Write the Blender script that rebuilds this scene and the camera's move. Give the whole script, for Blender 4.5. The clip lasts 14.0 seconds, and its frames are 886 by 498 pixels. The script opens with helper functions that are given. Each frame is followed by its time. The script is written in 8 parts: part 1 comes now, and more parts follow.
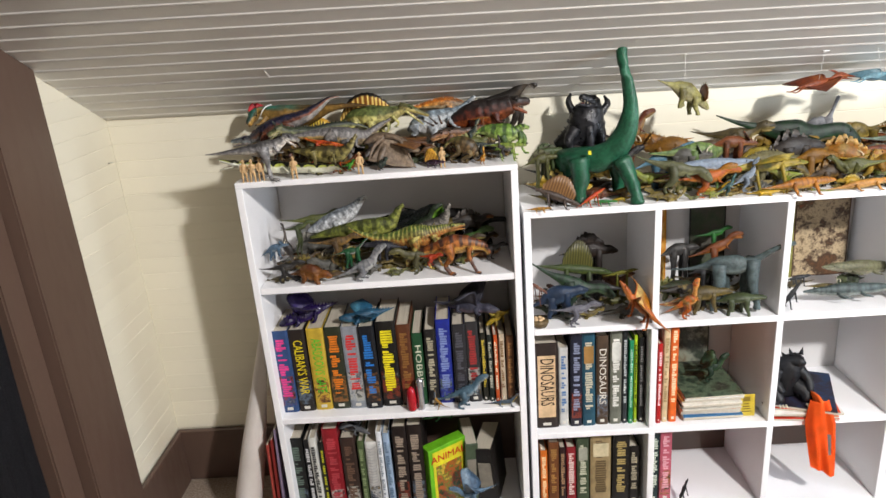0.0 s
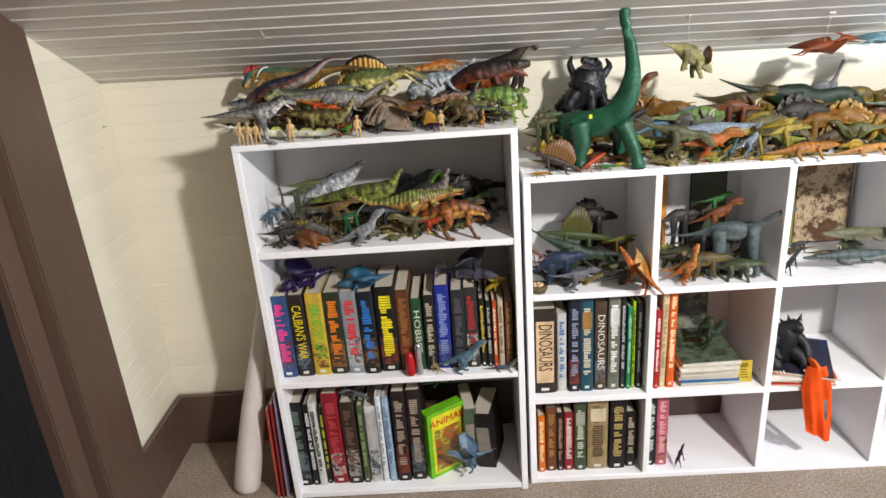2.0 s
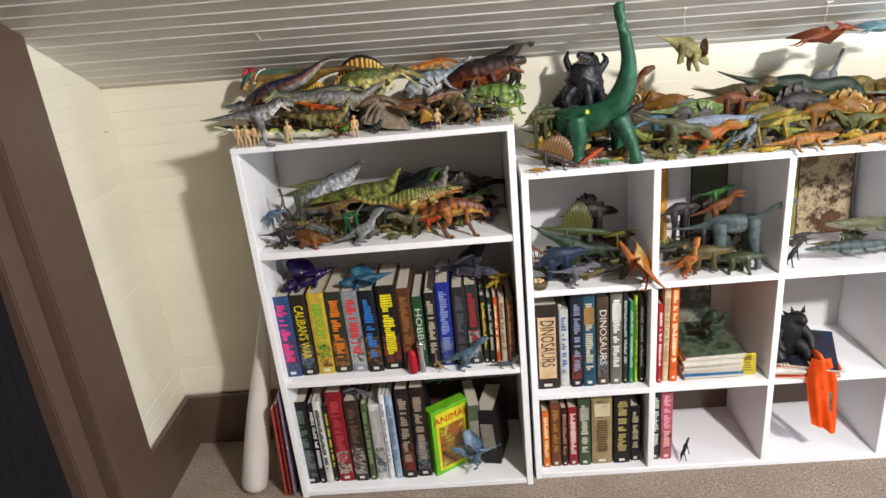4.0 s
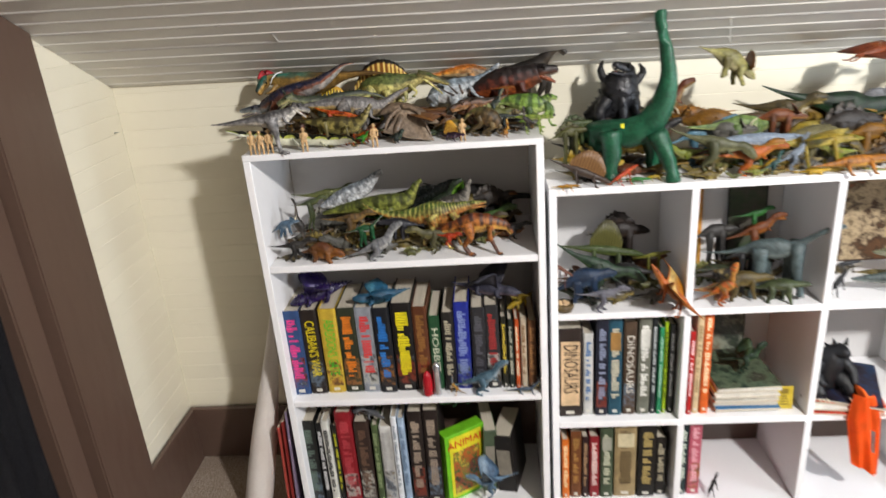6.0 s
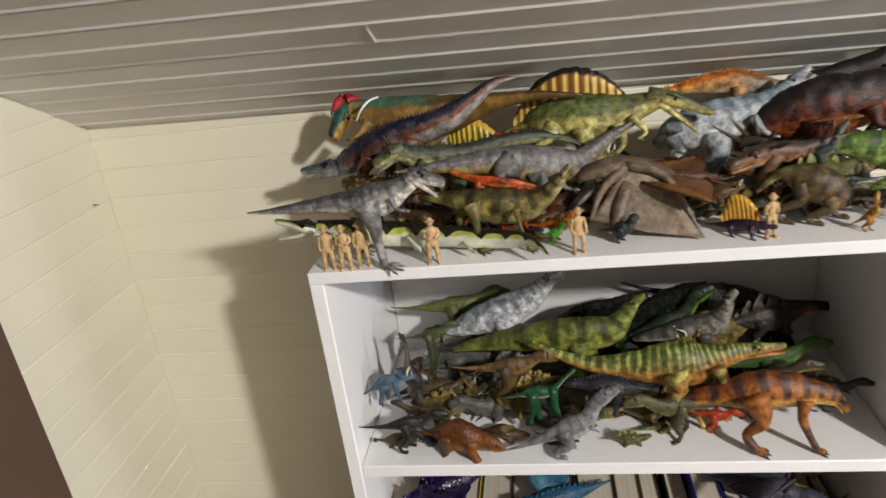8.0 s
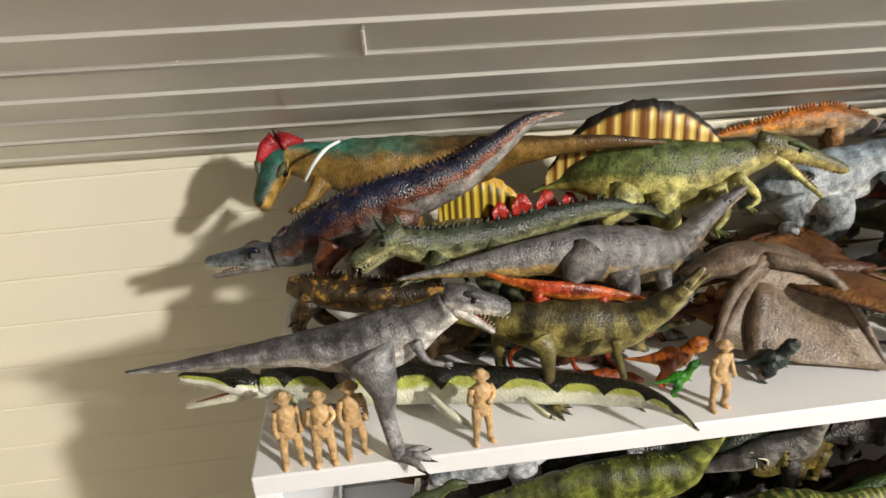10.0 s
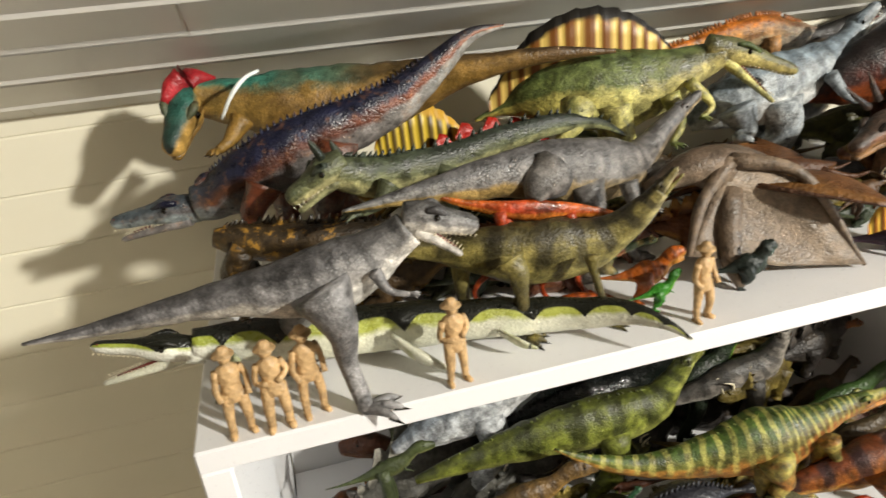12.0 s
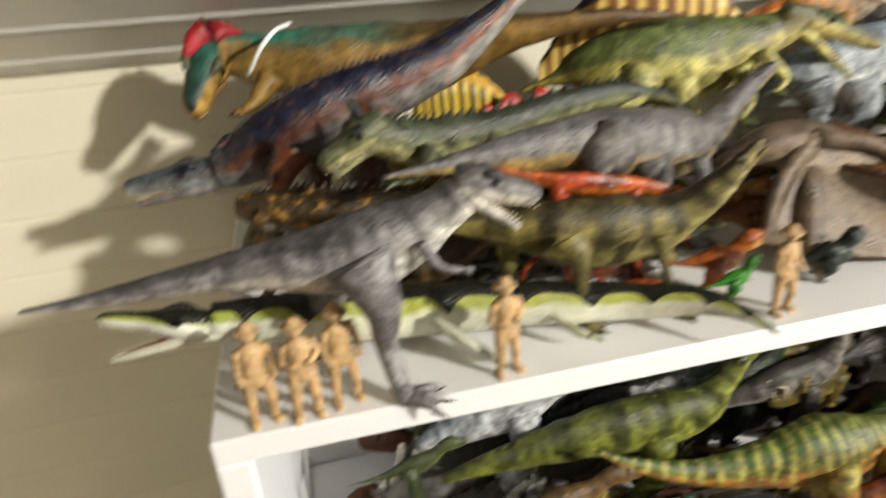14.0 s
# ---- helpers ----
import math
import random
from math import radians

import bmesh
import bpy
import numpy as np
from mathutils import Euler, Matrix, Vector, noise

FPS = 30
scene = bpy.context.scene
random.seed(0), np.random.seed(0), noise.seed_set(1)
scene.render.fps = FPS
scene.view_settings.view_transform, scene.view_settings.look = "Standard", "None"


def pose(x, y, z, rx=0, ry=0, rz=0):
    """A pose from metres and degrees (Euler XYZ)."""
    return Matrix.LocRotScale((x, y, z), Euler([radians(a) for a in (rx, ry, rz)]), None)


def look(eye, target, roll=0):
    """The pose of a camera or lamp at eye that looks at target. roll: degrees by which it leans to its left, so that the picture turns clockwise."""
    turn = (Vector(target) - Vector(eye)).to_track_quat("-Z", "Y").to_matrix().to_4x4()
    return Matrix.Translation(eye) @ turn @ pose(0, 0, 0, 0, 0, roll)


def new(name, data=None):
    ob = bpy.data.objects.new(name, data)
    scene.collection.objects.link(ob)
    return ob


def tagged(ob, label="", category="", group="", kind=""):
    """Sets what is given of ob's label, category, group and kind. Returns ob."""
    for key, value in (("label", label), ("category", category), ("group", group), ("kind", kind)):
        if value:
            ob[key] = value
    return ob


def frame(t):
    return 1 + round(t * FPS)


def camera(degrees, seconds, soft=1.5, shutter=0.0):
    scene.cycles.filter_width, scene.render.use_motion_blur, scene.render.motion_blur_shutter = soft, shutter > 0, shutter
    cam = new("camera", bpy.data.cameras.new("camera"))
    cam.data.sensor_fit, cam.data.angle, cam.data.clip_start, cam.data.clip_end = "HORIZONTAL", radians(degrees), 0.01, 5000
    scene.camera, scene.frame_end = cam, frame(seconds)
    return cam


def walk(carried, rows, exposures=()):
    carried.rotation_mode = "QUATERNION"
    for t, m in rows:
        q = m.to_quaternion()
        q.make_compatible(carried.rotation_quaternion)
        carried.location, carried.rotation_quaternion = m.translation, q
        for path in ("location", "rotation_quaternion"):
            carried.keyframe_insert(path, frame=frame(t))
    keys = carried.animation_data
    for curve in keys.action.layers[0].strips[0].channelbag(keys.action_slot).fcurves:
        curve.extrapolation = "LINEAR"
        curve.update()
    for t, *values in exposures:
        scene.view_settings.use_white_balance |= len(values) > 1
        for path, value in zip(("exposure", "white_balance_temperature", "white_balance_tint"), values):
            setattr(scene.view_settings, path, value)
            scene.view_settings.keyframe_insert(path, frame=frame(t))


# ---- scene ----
cam = camera(66.4, 14.0, shutter=0.5)
PATH = [
    (0, (0.507, -1.464, 1.297), (0.437, 0.426, 0.646), -4.4),
    (0.5, (0.511, -1.468, 1.292), (0.436, 0.426, 0.655), -4.4),
    (1, (0.506, -1.463, 1.283), (0.426, 0.41, 0.586), -3.8),
    (1.5, (0.502, -1.46, 1.277), (0.42, 0.399, 0.542), -4.1),
    (2, (0.506, -1.46, 1.28), (0.434, 0.4, 0.55), -4.3),
    (2.5, (0.504, -1.45, 1.283), (0.445, 0.407, 0.543), -4.4),
    (3, (0.505, -1.439, 1.28), (0.438, 0.415, 0.534), -4.5),
    (5.5, (0.582, -1.51, 1.285), (0.426, 0.351, 0.568), -7.2),
    (6, (0.518, -1.368, 1.284), (0.369, 0.488, 0.555), -4.5),
    (6.5, (0.444, -1.141, 1.328), (0.279, 0.725, 0.628), -6.3),
    (7, (0.38, -0.968, 1.307), (0.162, 0.905, 0.641), -6.4),
    (7.5, (0.32, -0.748, 1.293), (-0.017, 1.108, 0.628), -8.5),
    (8, (0.254, -0.623, 1.253), (-0.057, 1.204, 0.501), -7.3),
    (8.5, (0.181, -0.552, 1.271), (0.074, 1.282, 0.48), -7.8),
    (9, (0.143, -0.45, 1.274), (0.159, 1.386, 0.481), -5.3),
    (11.5, (0.056, -0.269, 1.19), (0.373, 1.528, 0.371), -6.3),
    (12, (0.073, -0.281, 1.192), (0.455, 1.495, 0.354), -6.1),
    (12.5, (0.089, -0.289, 1.222), (0.546, 1.502, 0.457), -5.2),
    (13, (0.101, -0.294, 1.226), (0.62, 1.522, 0.568), -4.4),
    (13.5, (0.1, -0.283, 1.205), (0.611, 1.525, 0.519), -5.0),
    (14, (0.06, -0.244, 1.167), (0.41, 1.533, 0.319), -4.7),
]
EXPOSURES = [(0, 0.08, 6550, 12), (6.5, 0.06, 6620, 11), (8.5, -0.13, 6850, 10), (9.0, 0.0, 6900, 10), (11.5, 0.44, 7150, 7), (14.0, 0.42, 7150, 7)]
walk(cam, [(t, look(eye, target, roll)) for t, eye, target, roll in PATH], EXPOSURES)

# ---------------------------------------------------------------- light
world = bpy.data.worlds.new("room_world")
scene.world = world
world.use_nodes = True
world.node_tree.nodes["Background"].inputs[0].default_value = (0.9, 0.95, 1.0, 1)
world.node_tree.nodes["Background"].inputs[1].default_value = 0.006
bulb = bpy.data.lights.new("ceiling_bulb", "POINT")
bulb.energy, bulb.shadow_soft_size, bulb.color = 300, 0.075, (1.0, 0.99, 0.98)
lamp = new("ceiling_bulb", bulb)
lamp.location = (1.8, -1.92, 2.12)
# added cool area lamp for bluish light from the right, its source unseen
side_fill = bpy.data.lights.new("cool_side_fill", "AREA")
side_fill.shape, side_fill.size, side_fill.size_y, side_fill.energy, side_fill.color = "RECTANGLE", 0.5, 0.5, 17, (0.74, 0.86, 1.0)
side_fill_lamp = new("cool_side_fill", side_fill)
side_fill_lamp.matrix_world = look((2.58, -0.78, 0.78), (1.4, 0.2, 0.6))


# ---------------------------------------------------------------- materials
def shader(name, rough=0.5, metal=0.0, spec=0.5):
    m = bpy.data.materials.new(name)
    m.use_nodes = True
    nt = m.node_tree
    b = nt.nodes["Principled BSDF"]
    b.inputs["Roughness"].default_value = rough
    b.inputs["Metallic"].default_value = metal
    b.inputs["Specular IOR Level"].default_value = spec
    return m, nt, b


def node(nt, kind, **sets):
    n = nt.nodes.new(kind)
    for k, v in sets.items():
        if k in n.inputs:
            n.inputs[k].default_value = v
    return n


def mixed(nt, fac, a, b, mode="MIX"):
    n = nt.nodes.new("ShaderNodeMix")
    n.data_type, n.blend_type = "RGBA", mode
    for sock, v in ((n.inputs[0], fac), (n.inputs[6], a), (n.inputs[7], b)):
        if isinstance(v, bpy.types.NodeSocket):
            nt.links.new(v, sock)
        elif isinstance(v, (int, float)):
            sock.default_value = v
        else:
            sock.default_value = (*v[:3], 1)
    return n.outputs[2]


def ramp(nt, src, stops):
    n = nt.nodes.new("ShaderNodeValToRGB")
    e = n.color_ramp.elements
    while len(e) < len(stops):
        e.new(0.5)
    for el, (p, c) in zip(e, stops):
        el.position = p
        el.color = (c, c, c, 1) if isinstance(c, (int, float)) else (*c[:3], 1)
    nt.links.new(src, n.inputs[0])
    return n.outputs[0]


def noise_out(nt, scale, detail=4, coords="Object", stretch=None, rough=0.55):
    tc = nt.nodes.new("ShaderNodeTexCoord")
    src = tc.outputs[coords]
    if stretch:
        mp = nt.nodes.new("ShaderNodeMapping")
        mp.inputs["Scale"].default_value = stretch
        nt.links.new(src, mp.inputs[0])
        src = mp.outputs[0]
    n = nt.nodes.new("ShaderNodeTexNoise")
    n.inputs["Scale"].default_value = scale
    n.inputs["Detail"].default_value = detail
    n.inputs["Roughness"].default_value = rough
    nt.links.new(src, n.inputs["Vector"])
    return n.outputs[0]


def bumped(nt, b, src, strength=0.2, distance=0.002):
    n = nt.nodes.new("ShaderNodeBump")
    n.inputs["Strength"].default_value = strength
    n.inputs["Distance"].default_value = distance
    nt.links.new(src, n.inputs["Height"])
    nt.links.new(n.outputs[0], b.inputs["Normal"])


def painted(name, colour, dirt, rough=0.45, grain=40.0, bump=0.15, amount=0.25, stretch=(1, 1, 1), spread=0.05):
    """Paint or laminate: large stains, fine grain and a little difference from piece to piece."""
    m, nt, b = shader(name, rough)
    big = ramp(nt, noise_out(nt, 3.0, 5, stretch=stretch), [(0.42, 0.0), (0.75, 1.0)])
    sc = nt.nodes.new("ShaderNodeMath")
    sc.operation = "MULTIPLY"
    nt.links.new(big, sc.inputs[0])
    sc.inputs[1].default_value = amount
    c = mixed(nt, sc.outputs[0], colour, dirt)
    info = nt.nodes.new("ShaderNodeObjectInfo")
    v = ramp(nt, info.outputs["Random"], [(0, 1.0 - spread), (1, 1.0)])
    c = mixed(nt, 1.0, c, v, "MULTIPLY")
    fine = noise_out(nt, grain, 3, stretch=stretch)
    c = mixed(nt, 0.03, c, fine, "OVERLAY")
    nt.links.new(c, b.inputs["Base Color"])
    rr = ramp(nt, fine, [(0.3, max(rough - 0.08, 0)), (0.7, rough + 0.1)])
    nt.links.new(rr, b.inputs["Roughness"])
    bumped(nt, b, fine, bump, 0.0015)
    return m


CREAM = painted("cream_wall_paint", (0.76, 0.725, 0.59), (0.59, 0.53, 0.40), 0.42, 30, 0.25, 0.35, (0.5, 1, 1))
CEIL = painted("white_ceiling_paint", (0.69, 0.675, 0.63), (0.55, 0.53, 0.48), 0.36, 30, 0.2, 0.3, (0.5, 1, 1))
LAMINATE = painted("white_laminate", (0.84, 0.84, 0.85), (0.70, 0.70, 0.72), 0.34, 420, 0.01, 0.07)
LAMEDGE = painted("white_edge_band", (0.87, 0.87, 0.87), (0.72, 0.71, 0.68), 0.4, 60, 0.08, 0.3)
BACKING = painted("white_fibreboard_back", (0.66, 0.655, 0.65), (0.54, 0.53, 0.52), 0.55, 120, 0.05, 0.1)
BROWN = painted("brown_gloss_trim_paint", (0.10, 0.062, 0.046), (0.075, 0.046, 0.034), 0.36, 45, 0.12, 0.3, (1, 1, 0.3))
# near-black for the sheet added over the door opening
DOOR_BLACK = painted("door_black", (0.006, 0.006, 0.009), (0.012, 0.012, 0.014), 0.9, 300, 0.5, 0.5)
# dark brown chosen to cut bounced light from walls and ceiling out of view
DARKWALL = painted("dark_room_wall", (0.10, 0.085, 0.07), (0.08, 0.068, 0.055), 0.6, 20, 0.1, 0.3)


def carpet_material():
    m, nt, b = shader("brown_carpet_pile", 0.95, spec=0.1)
    big = noise_out(nt, 7, 6)
    clump = noise_out(nt, 150, 4, rough=0.7)
    tuft = noise_out(nt, 300, 3)
    c = mixed(nt, ramp(nt, clump, [(0.36, 0.0), (0.66, 1.0)]), (0.26, 0.195, 0.145), (0.60, 0.51, 0.43))
    c = mixed(nt, ramp(nt, big, [(0.35, 0.0), (0.7, 0.6)]), c, (0.30, 0.225, 0.165))
    c = mixed(nt, 0.5, c, ramp(nt, tuft, [(0.3, 0.6), (0.7, 1.2)]), "MULTIPLY")
    nt.links.new(c, b.inputs["Base Color"])
    bumped(nt, b, clump, 0.9, 0.012)
    return m


CARPET = carpet_material()


# ---------------------------------------------------------------- mesh helpers
def finish(bm, name, mats, smooth=False):
    me = bpy.data.meshes.new(name)
    bm.to_mesh(me)
    bm.free()
    for m in mats if isinstance(mats, (list, tuple)) else [mats]:
        me.materials.append(m)
    if smooth:
        me.shade_smooth()
    return me


def part(name, bm, material, parent=None, label="", smooth=False):
    ob = new(name, finish(bm, name, material, smooth))
    ob.parent = parent
    return tagged(ob, label)


def box(bm, lo, hi, bevel=0.0, mat=0):
    c = [(a + b) / 2 for a, b in zip(lo, hi)]
    s = [abs(b - a) for a, b in zip(lo, hi)]
    geo = bmesh.ops.create_cube(bm, size=1, matrix=Matrix.LocRotScale(c, None, s))
    faces = {f for v in geo["verts"] for f in v.link_faces}
    if bevel:
        edges = list({e for v in geo["verts"] for e in v.link_edges})
        out = bmesh.ops.bevel(bm, geom=edges, offset=bevel, segments=1, affect="EDGES", profile=0.5)
        faces |= {f for f in out["faces"]}
    for f in faces:
        if f.is_valid:
            f.material_index = mat
    return geo


def boxed(lo, hi, bevel=0.0):
    bm = bmesh.new()
    box(bm, lo, hi, bevel)
    return bm


def empty(name, label, category, at=(0, 0, 0), group="", kind=""):
    ob = new(name)
    ob.location = at
    return tagged(ob, label, category, group, kind)


# ---------------------------------------------------------------- room shell
WALL_Y, LEFT_X, SLOPE = 0.285, -0.40, 0.53
RIDGE_Y, REAR_Y, RIGHT_X = -2.0, -3.4, 2.6


def ceil_z(x, y):
    return 1.098 - 0.018 * x - SLOPE * (y - WALL_Y)


floor = tagged(part("floor", boxed((-2.2, REAR_Y, -0.1), (RIGHT_X, 0.45, 0.0)), CARPET), "speckled beige-brown carpet on the attic room floor", "carpet", kind="structure")

wall_north = tagged(part("wall_north", boxed((-2.2, WALL_Y + 0.006, 0), (RIGHT_X, WALL_Y + 0.12, 1.3)), CREAM), "low cream-painted knee wall of horizontal tongue-and-groove boards", "wall", kind="structure")
wall_west = tagged(part("wall_west", boxed((LEFT_X - 0.12, -0.012, 0), (LEFT_X - 0.006, WALL_Y + 0.006, 1.4)), CREAM), "short cream-painted return wall of horizontal boards", "wall", kind="structure")


def slab(name, quad, thick, mat, label, category):
    """A sloping slab: four corners of its lower face, thickened upwards."""
    bm = bmesh.new()
    lo = [bm.verts.new(p) for p in quad]
    hi = [bm.verts.new((p[0], p[1], p[2] + thick)) for p in quad]
    bm.faces.new(lo[::-1])
    bm.faces.new(hi)
    for i in range(4):
        j = (i + 1) % 4
        bm.faces.new((lo[i], lo[j], hi[j], hi[i]))
    bmesh.ops.recalc_face_normals(bm, faces=bm.faces)
    return tagged(part(name, bm, mat), label, category, kind="structure")


def beaded_ceiling():
    """Sloped boarded ceiling: one mesh, each board with a bevelled lip and a groove."""
    bm = bmesh.new()
    pitch = 0.0415
    rng = random.Random(4)
    y, row = WALL_Y + 0.02, 0
    x0, x1 = -2.2, RIGHT_X
    while y > RIDGE_Y:
        cuts = [x0] + ([0.089] if row == 5 else [rng.uniform(-0.3, 1.6)] if rng.random() < 0.35 else []) + [x1]
        drop = rng.uniform(0, 0.0012)
        for a, b in zip(cuts, cuts[1:]):
            d = drop + rng.uniform(0, 0.0008)
            prof = ((0.0, 0.0045), (0.0008, -0.0009 - d), (0.0026, -0.0024 - d), (0.0042, -0.0004 - d), (pitch - 0.0035, -0.0005 - d), (pitch - 0.001, 0.0045))
            ends = []
            for x in (a + 0.0002, b - 0.0002):
                ends.append([bm.verts.new((x, y - t, ceil_z(x, y - t) + h)) for t, h in prof])
            for i in range(len(prof) - 1):
                bm.faces.new((ends[0][i], ends[0][i + 1], ends[1][i + 1], ends[1][i]))
        y -= pitch
        row += 1
    bmesh.ops.recalc_face_normals(bm, faces=bm.faces)
    return bm


slab("ceiling_backing", [(-2.2, 0.4, ceil_z(-2.2, 0.4) + 0.004), (RIGHT_X, 0.4, ceil_z(RIGHT_X, 0.4) + 0.004), (RIGHT_X, RIDGE_Y, ceil_z(RIGHT_X, RIDGE_Y) + 0.004), (-2.2, RIDGE_Y, ceil_z(-2.2, RIDGE_Y) + 0.004)], 0.08, CEIL, "painted backing of the sloped ceiling", "ceiling")
ceiling = tagged(part("ceiling", beaded_ceiling(), CEIL), "sloped white-painted beadboard attic ceiling of narrow boards", "ceiling", kind="structure")
part_flat = tagged(part("ceiling_flat", boxed((-2.2, REAR_Y, 2.32), (RIGHT_X, RIDGE_Y + 0.02, 2.42)), DARKWALL), "unseen flat ceiling over the middle of the attic, dark brown to cut bounced light", "ceiling", kind="structure")
tagged(part("wall_south", boxed((-2.2, REAR_Y - 0.1, 0), (RIGHT_X, REAR_Y, 2.5)), DARKWALL), "unseen dark brown wall behind, cutting bounced light", "wall", kind="structure")
# unseen wall, its opening made up to house the cool fill lamp
bm = bmesh.new()
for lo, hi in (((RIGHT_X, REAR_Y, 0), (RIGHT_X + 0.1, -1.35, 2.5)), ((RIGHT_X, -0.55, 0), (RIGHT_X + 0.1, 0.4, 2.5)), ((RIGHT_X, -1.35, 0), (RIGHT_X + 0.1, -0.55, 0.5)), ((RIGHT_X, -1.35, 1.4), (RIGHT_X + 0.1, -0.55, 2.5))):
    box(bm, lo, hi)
tagged(part("wall_east", bm, DARKWALL), "unseen dark brown side wall with an opening added for the fill lamp", "wall", kind="structure")
tagged(part("wall_far_west", boxed((-2.3, REAR_Y, 0), (-2.2, 0.4, 2.5)), DARKWALL), "dark brown wall beyond the opening, cutting bounced light", "wall", kind="structure")
# unseen wall that narrows the doorway so less light gets in behind it
tagged(part("wall_closet", boxed((LEFT_X - 0.12, REAR_Y, 0), (LEFT_X - 0.02, -0.72, 2.5)), DARKWALL), "unseen dark brown wall beside the doorway, keeping light out of it", "wall", kind="structure")

# skirting and door casing
BASE_H = 0.175
tagged(part("baseboard", boxed((LEFT_X + 0.002, WALL_Y - 0.016, 0.001), (RIGHT_X, WALL_Y - 0.001, BASE_H), 0.003), BROWN), "tall dark brown painted baseboard", "baseboard", kind="structure")
tagged(part("baseboard_return", boxed((LEFT_X + 0.001, 0.0, 0.001), (LEFT_X + 0.016, WALL_Y - 0.018, BASE_H), 0.003), BROWN), "dark brown painted baseboard on the short wall", "baseboard", kind="structure")

casing = empty("door_casing", "brown-painted moulded casing round a dark doorway", "door frame", (LEFT_X, 0, 0), kind="structure")
for nm, y0, y1, dx in (("casing_board", -0.160, 0.008, 0.016), ("casing_bead", -0.182, -0.162, 0.024), ("door_jamb", -0.252, -0.184, -0.006)):
    bm = bmesh.new()
    vs = []
    for x in (-0.12, dx):
        for y in (y0, y1):
            vs.append([bm.verts.new((x, y, 0.0)), bm.verts.new((x, y, ceil_z(LEFT_X, y) - 0.004))])
    for i, j in ((0, 1), (1, 3), (3, 2), (2, 0)):
        bm.faces.new((vs[i][0], vs[j][0], vs[j][1], vs[i][1]))
    bm.faces.new([vs[i][1] for i in (0, 1, 3, 2)])
    bmesh.ops.recalc_face_normals(bm, faces=bm.faces)
    bmesh.ops.bevel(bm, geom=[e for e in bm.edges if abs(e.verts[0].co.z - e.verts[1].co.z) > 0.5], offset=0.004, segments=2, affect="EDGES")
    part(nm, bm, BROWN, casing)


# ---------------------------------------------------------------- bookcases
def panel(name, lo, hi, parent, mat=None, label="", bevel=0.0012):
    return part(name, boxed(lo, hi, bevel), mat or LAMINATE, parent, label)


T = 0.016
AW, AH, AD = 0.63, 0.978, 0.275
case_a = empty("bookcase", "white laminate three-shelf bookcase crowded with toy dinosaurs and books", "bookcase")
panel("side_panel", (0, 0, 0), (T, AD, AH - 0.0138), case_a)
panel("side_panel", (AW - T, 0, 0), (AW, AD, AH - 0.0138), case_a)
panel("top", (0, -0.0003, AH - 0.0135), (AW, AD, AH), case_a)
A_SHELF = (0.722, 0.366, 0.020)
for z in A_SHELF:
    panel("shelf", (T + 0.0005, 0.002, z - T), (AW - T - 0.0005, AD - 0.006, z), case_a)
panel("kick_board", (T + 0.001, 0.012, 0), (AW - T - 0.001, 0.026, A_SHELF[2] - T - 0.001), case_a)
panel("back_panel", (T + 0.001, AD - 0.005, 0.03), (AW - T - 0.001, AD - 0.001, AH - 0.0145), case_a, BACKING)

BX, BY, BT, BP = 0.641, 0.02, 0.016, 0.298
B_TOP, B_SHELF = 0.861, (0.563, 0.268, 0.016)
BD = 0.262
NCOL = 4
case_b = empty("cube_bookcase", "white laminate cube storage unit with open square compartments", "bookcase", (0, BY, 0))
BXR = BX + BT + NCOL * BP
panel("side_panel", (BX, 0, 0), (BX + BT, BD, B_TOP - BT - 0.0006), case_b)
panel("side_panel", (BXR - BT, 0, 0), (BXR, BD, B_TOP - BT - 0.0006), case_b)
panel("top", (BX, -0.001, B_TOP - BT), (BXR, BD, B_TOP), case_b)
for z in B_SHELF:
    panel("shelf", (BX + BT + 0.0005, 0.001, z - BT), (BXR - BT - 0.0005, BD - 0.005, z), case_b)
for i in range(1, NCOL):
    x = BX + i * BP
    for z0, z1 in ((B_SHELF[0], B_TOP - BT), (B_SHELF[1], B_SHELF[0] - BT), (B_SHELF[2], B_SHELF[1] - BT)):
        panel("divider", (x, 0.0005, z0 + 0.0004), (x + BT, BD - 0.006, z1 - 0.0004), case_b)
panel("back_panel", (BX + BT + 0.001, BD - 0.004, 0.002), (BXR - BT - 0.001, BD - 0.0005, B_TOP - BT - 0.001), case_b, BACKING)


# ---------------------------------------------------------------- toy materials
def C(h):
    """A colour from its hex code, as linear values."""
    v = [int(h[i:i + 2], 16) / 255 for i in (0, 2, 4)]
    return tuple(x / 12.92 if x < 0.04045 else ((x + 0.055) / 1.055) ** 2.4 for x in v)


SKINS = {}


def hide(h):
    """The muted tone of painted vinyl for a colour code."""
    v = C(h)
    g = 0.3 * v[0] + 0.6 * v[1] + 0.1 * v[2]
    return tuple(max(1.04 * x - 0.04 * g, 0.0) * 0.66 for x in v)


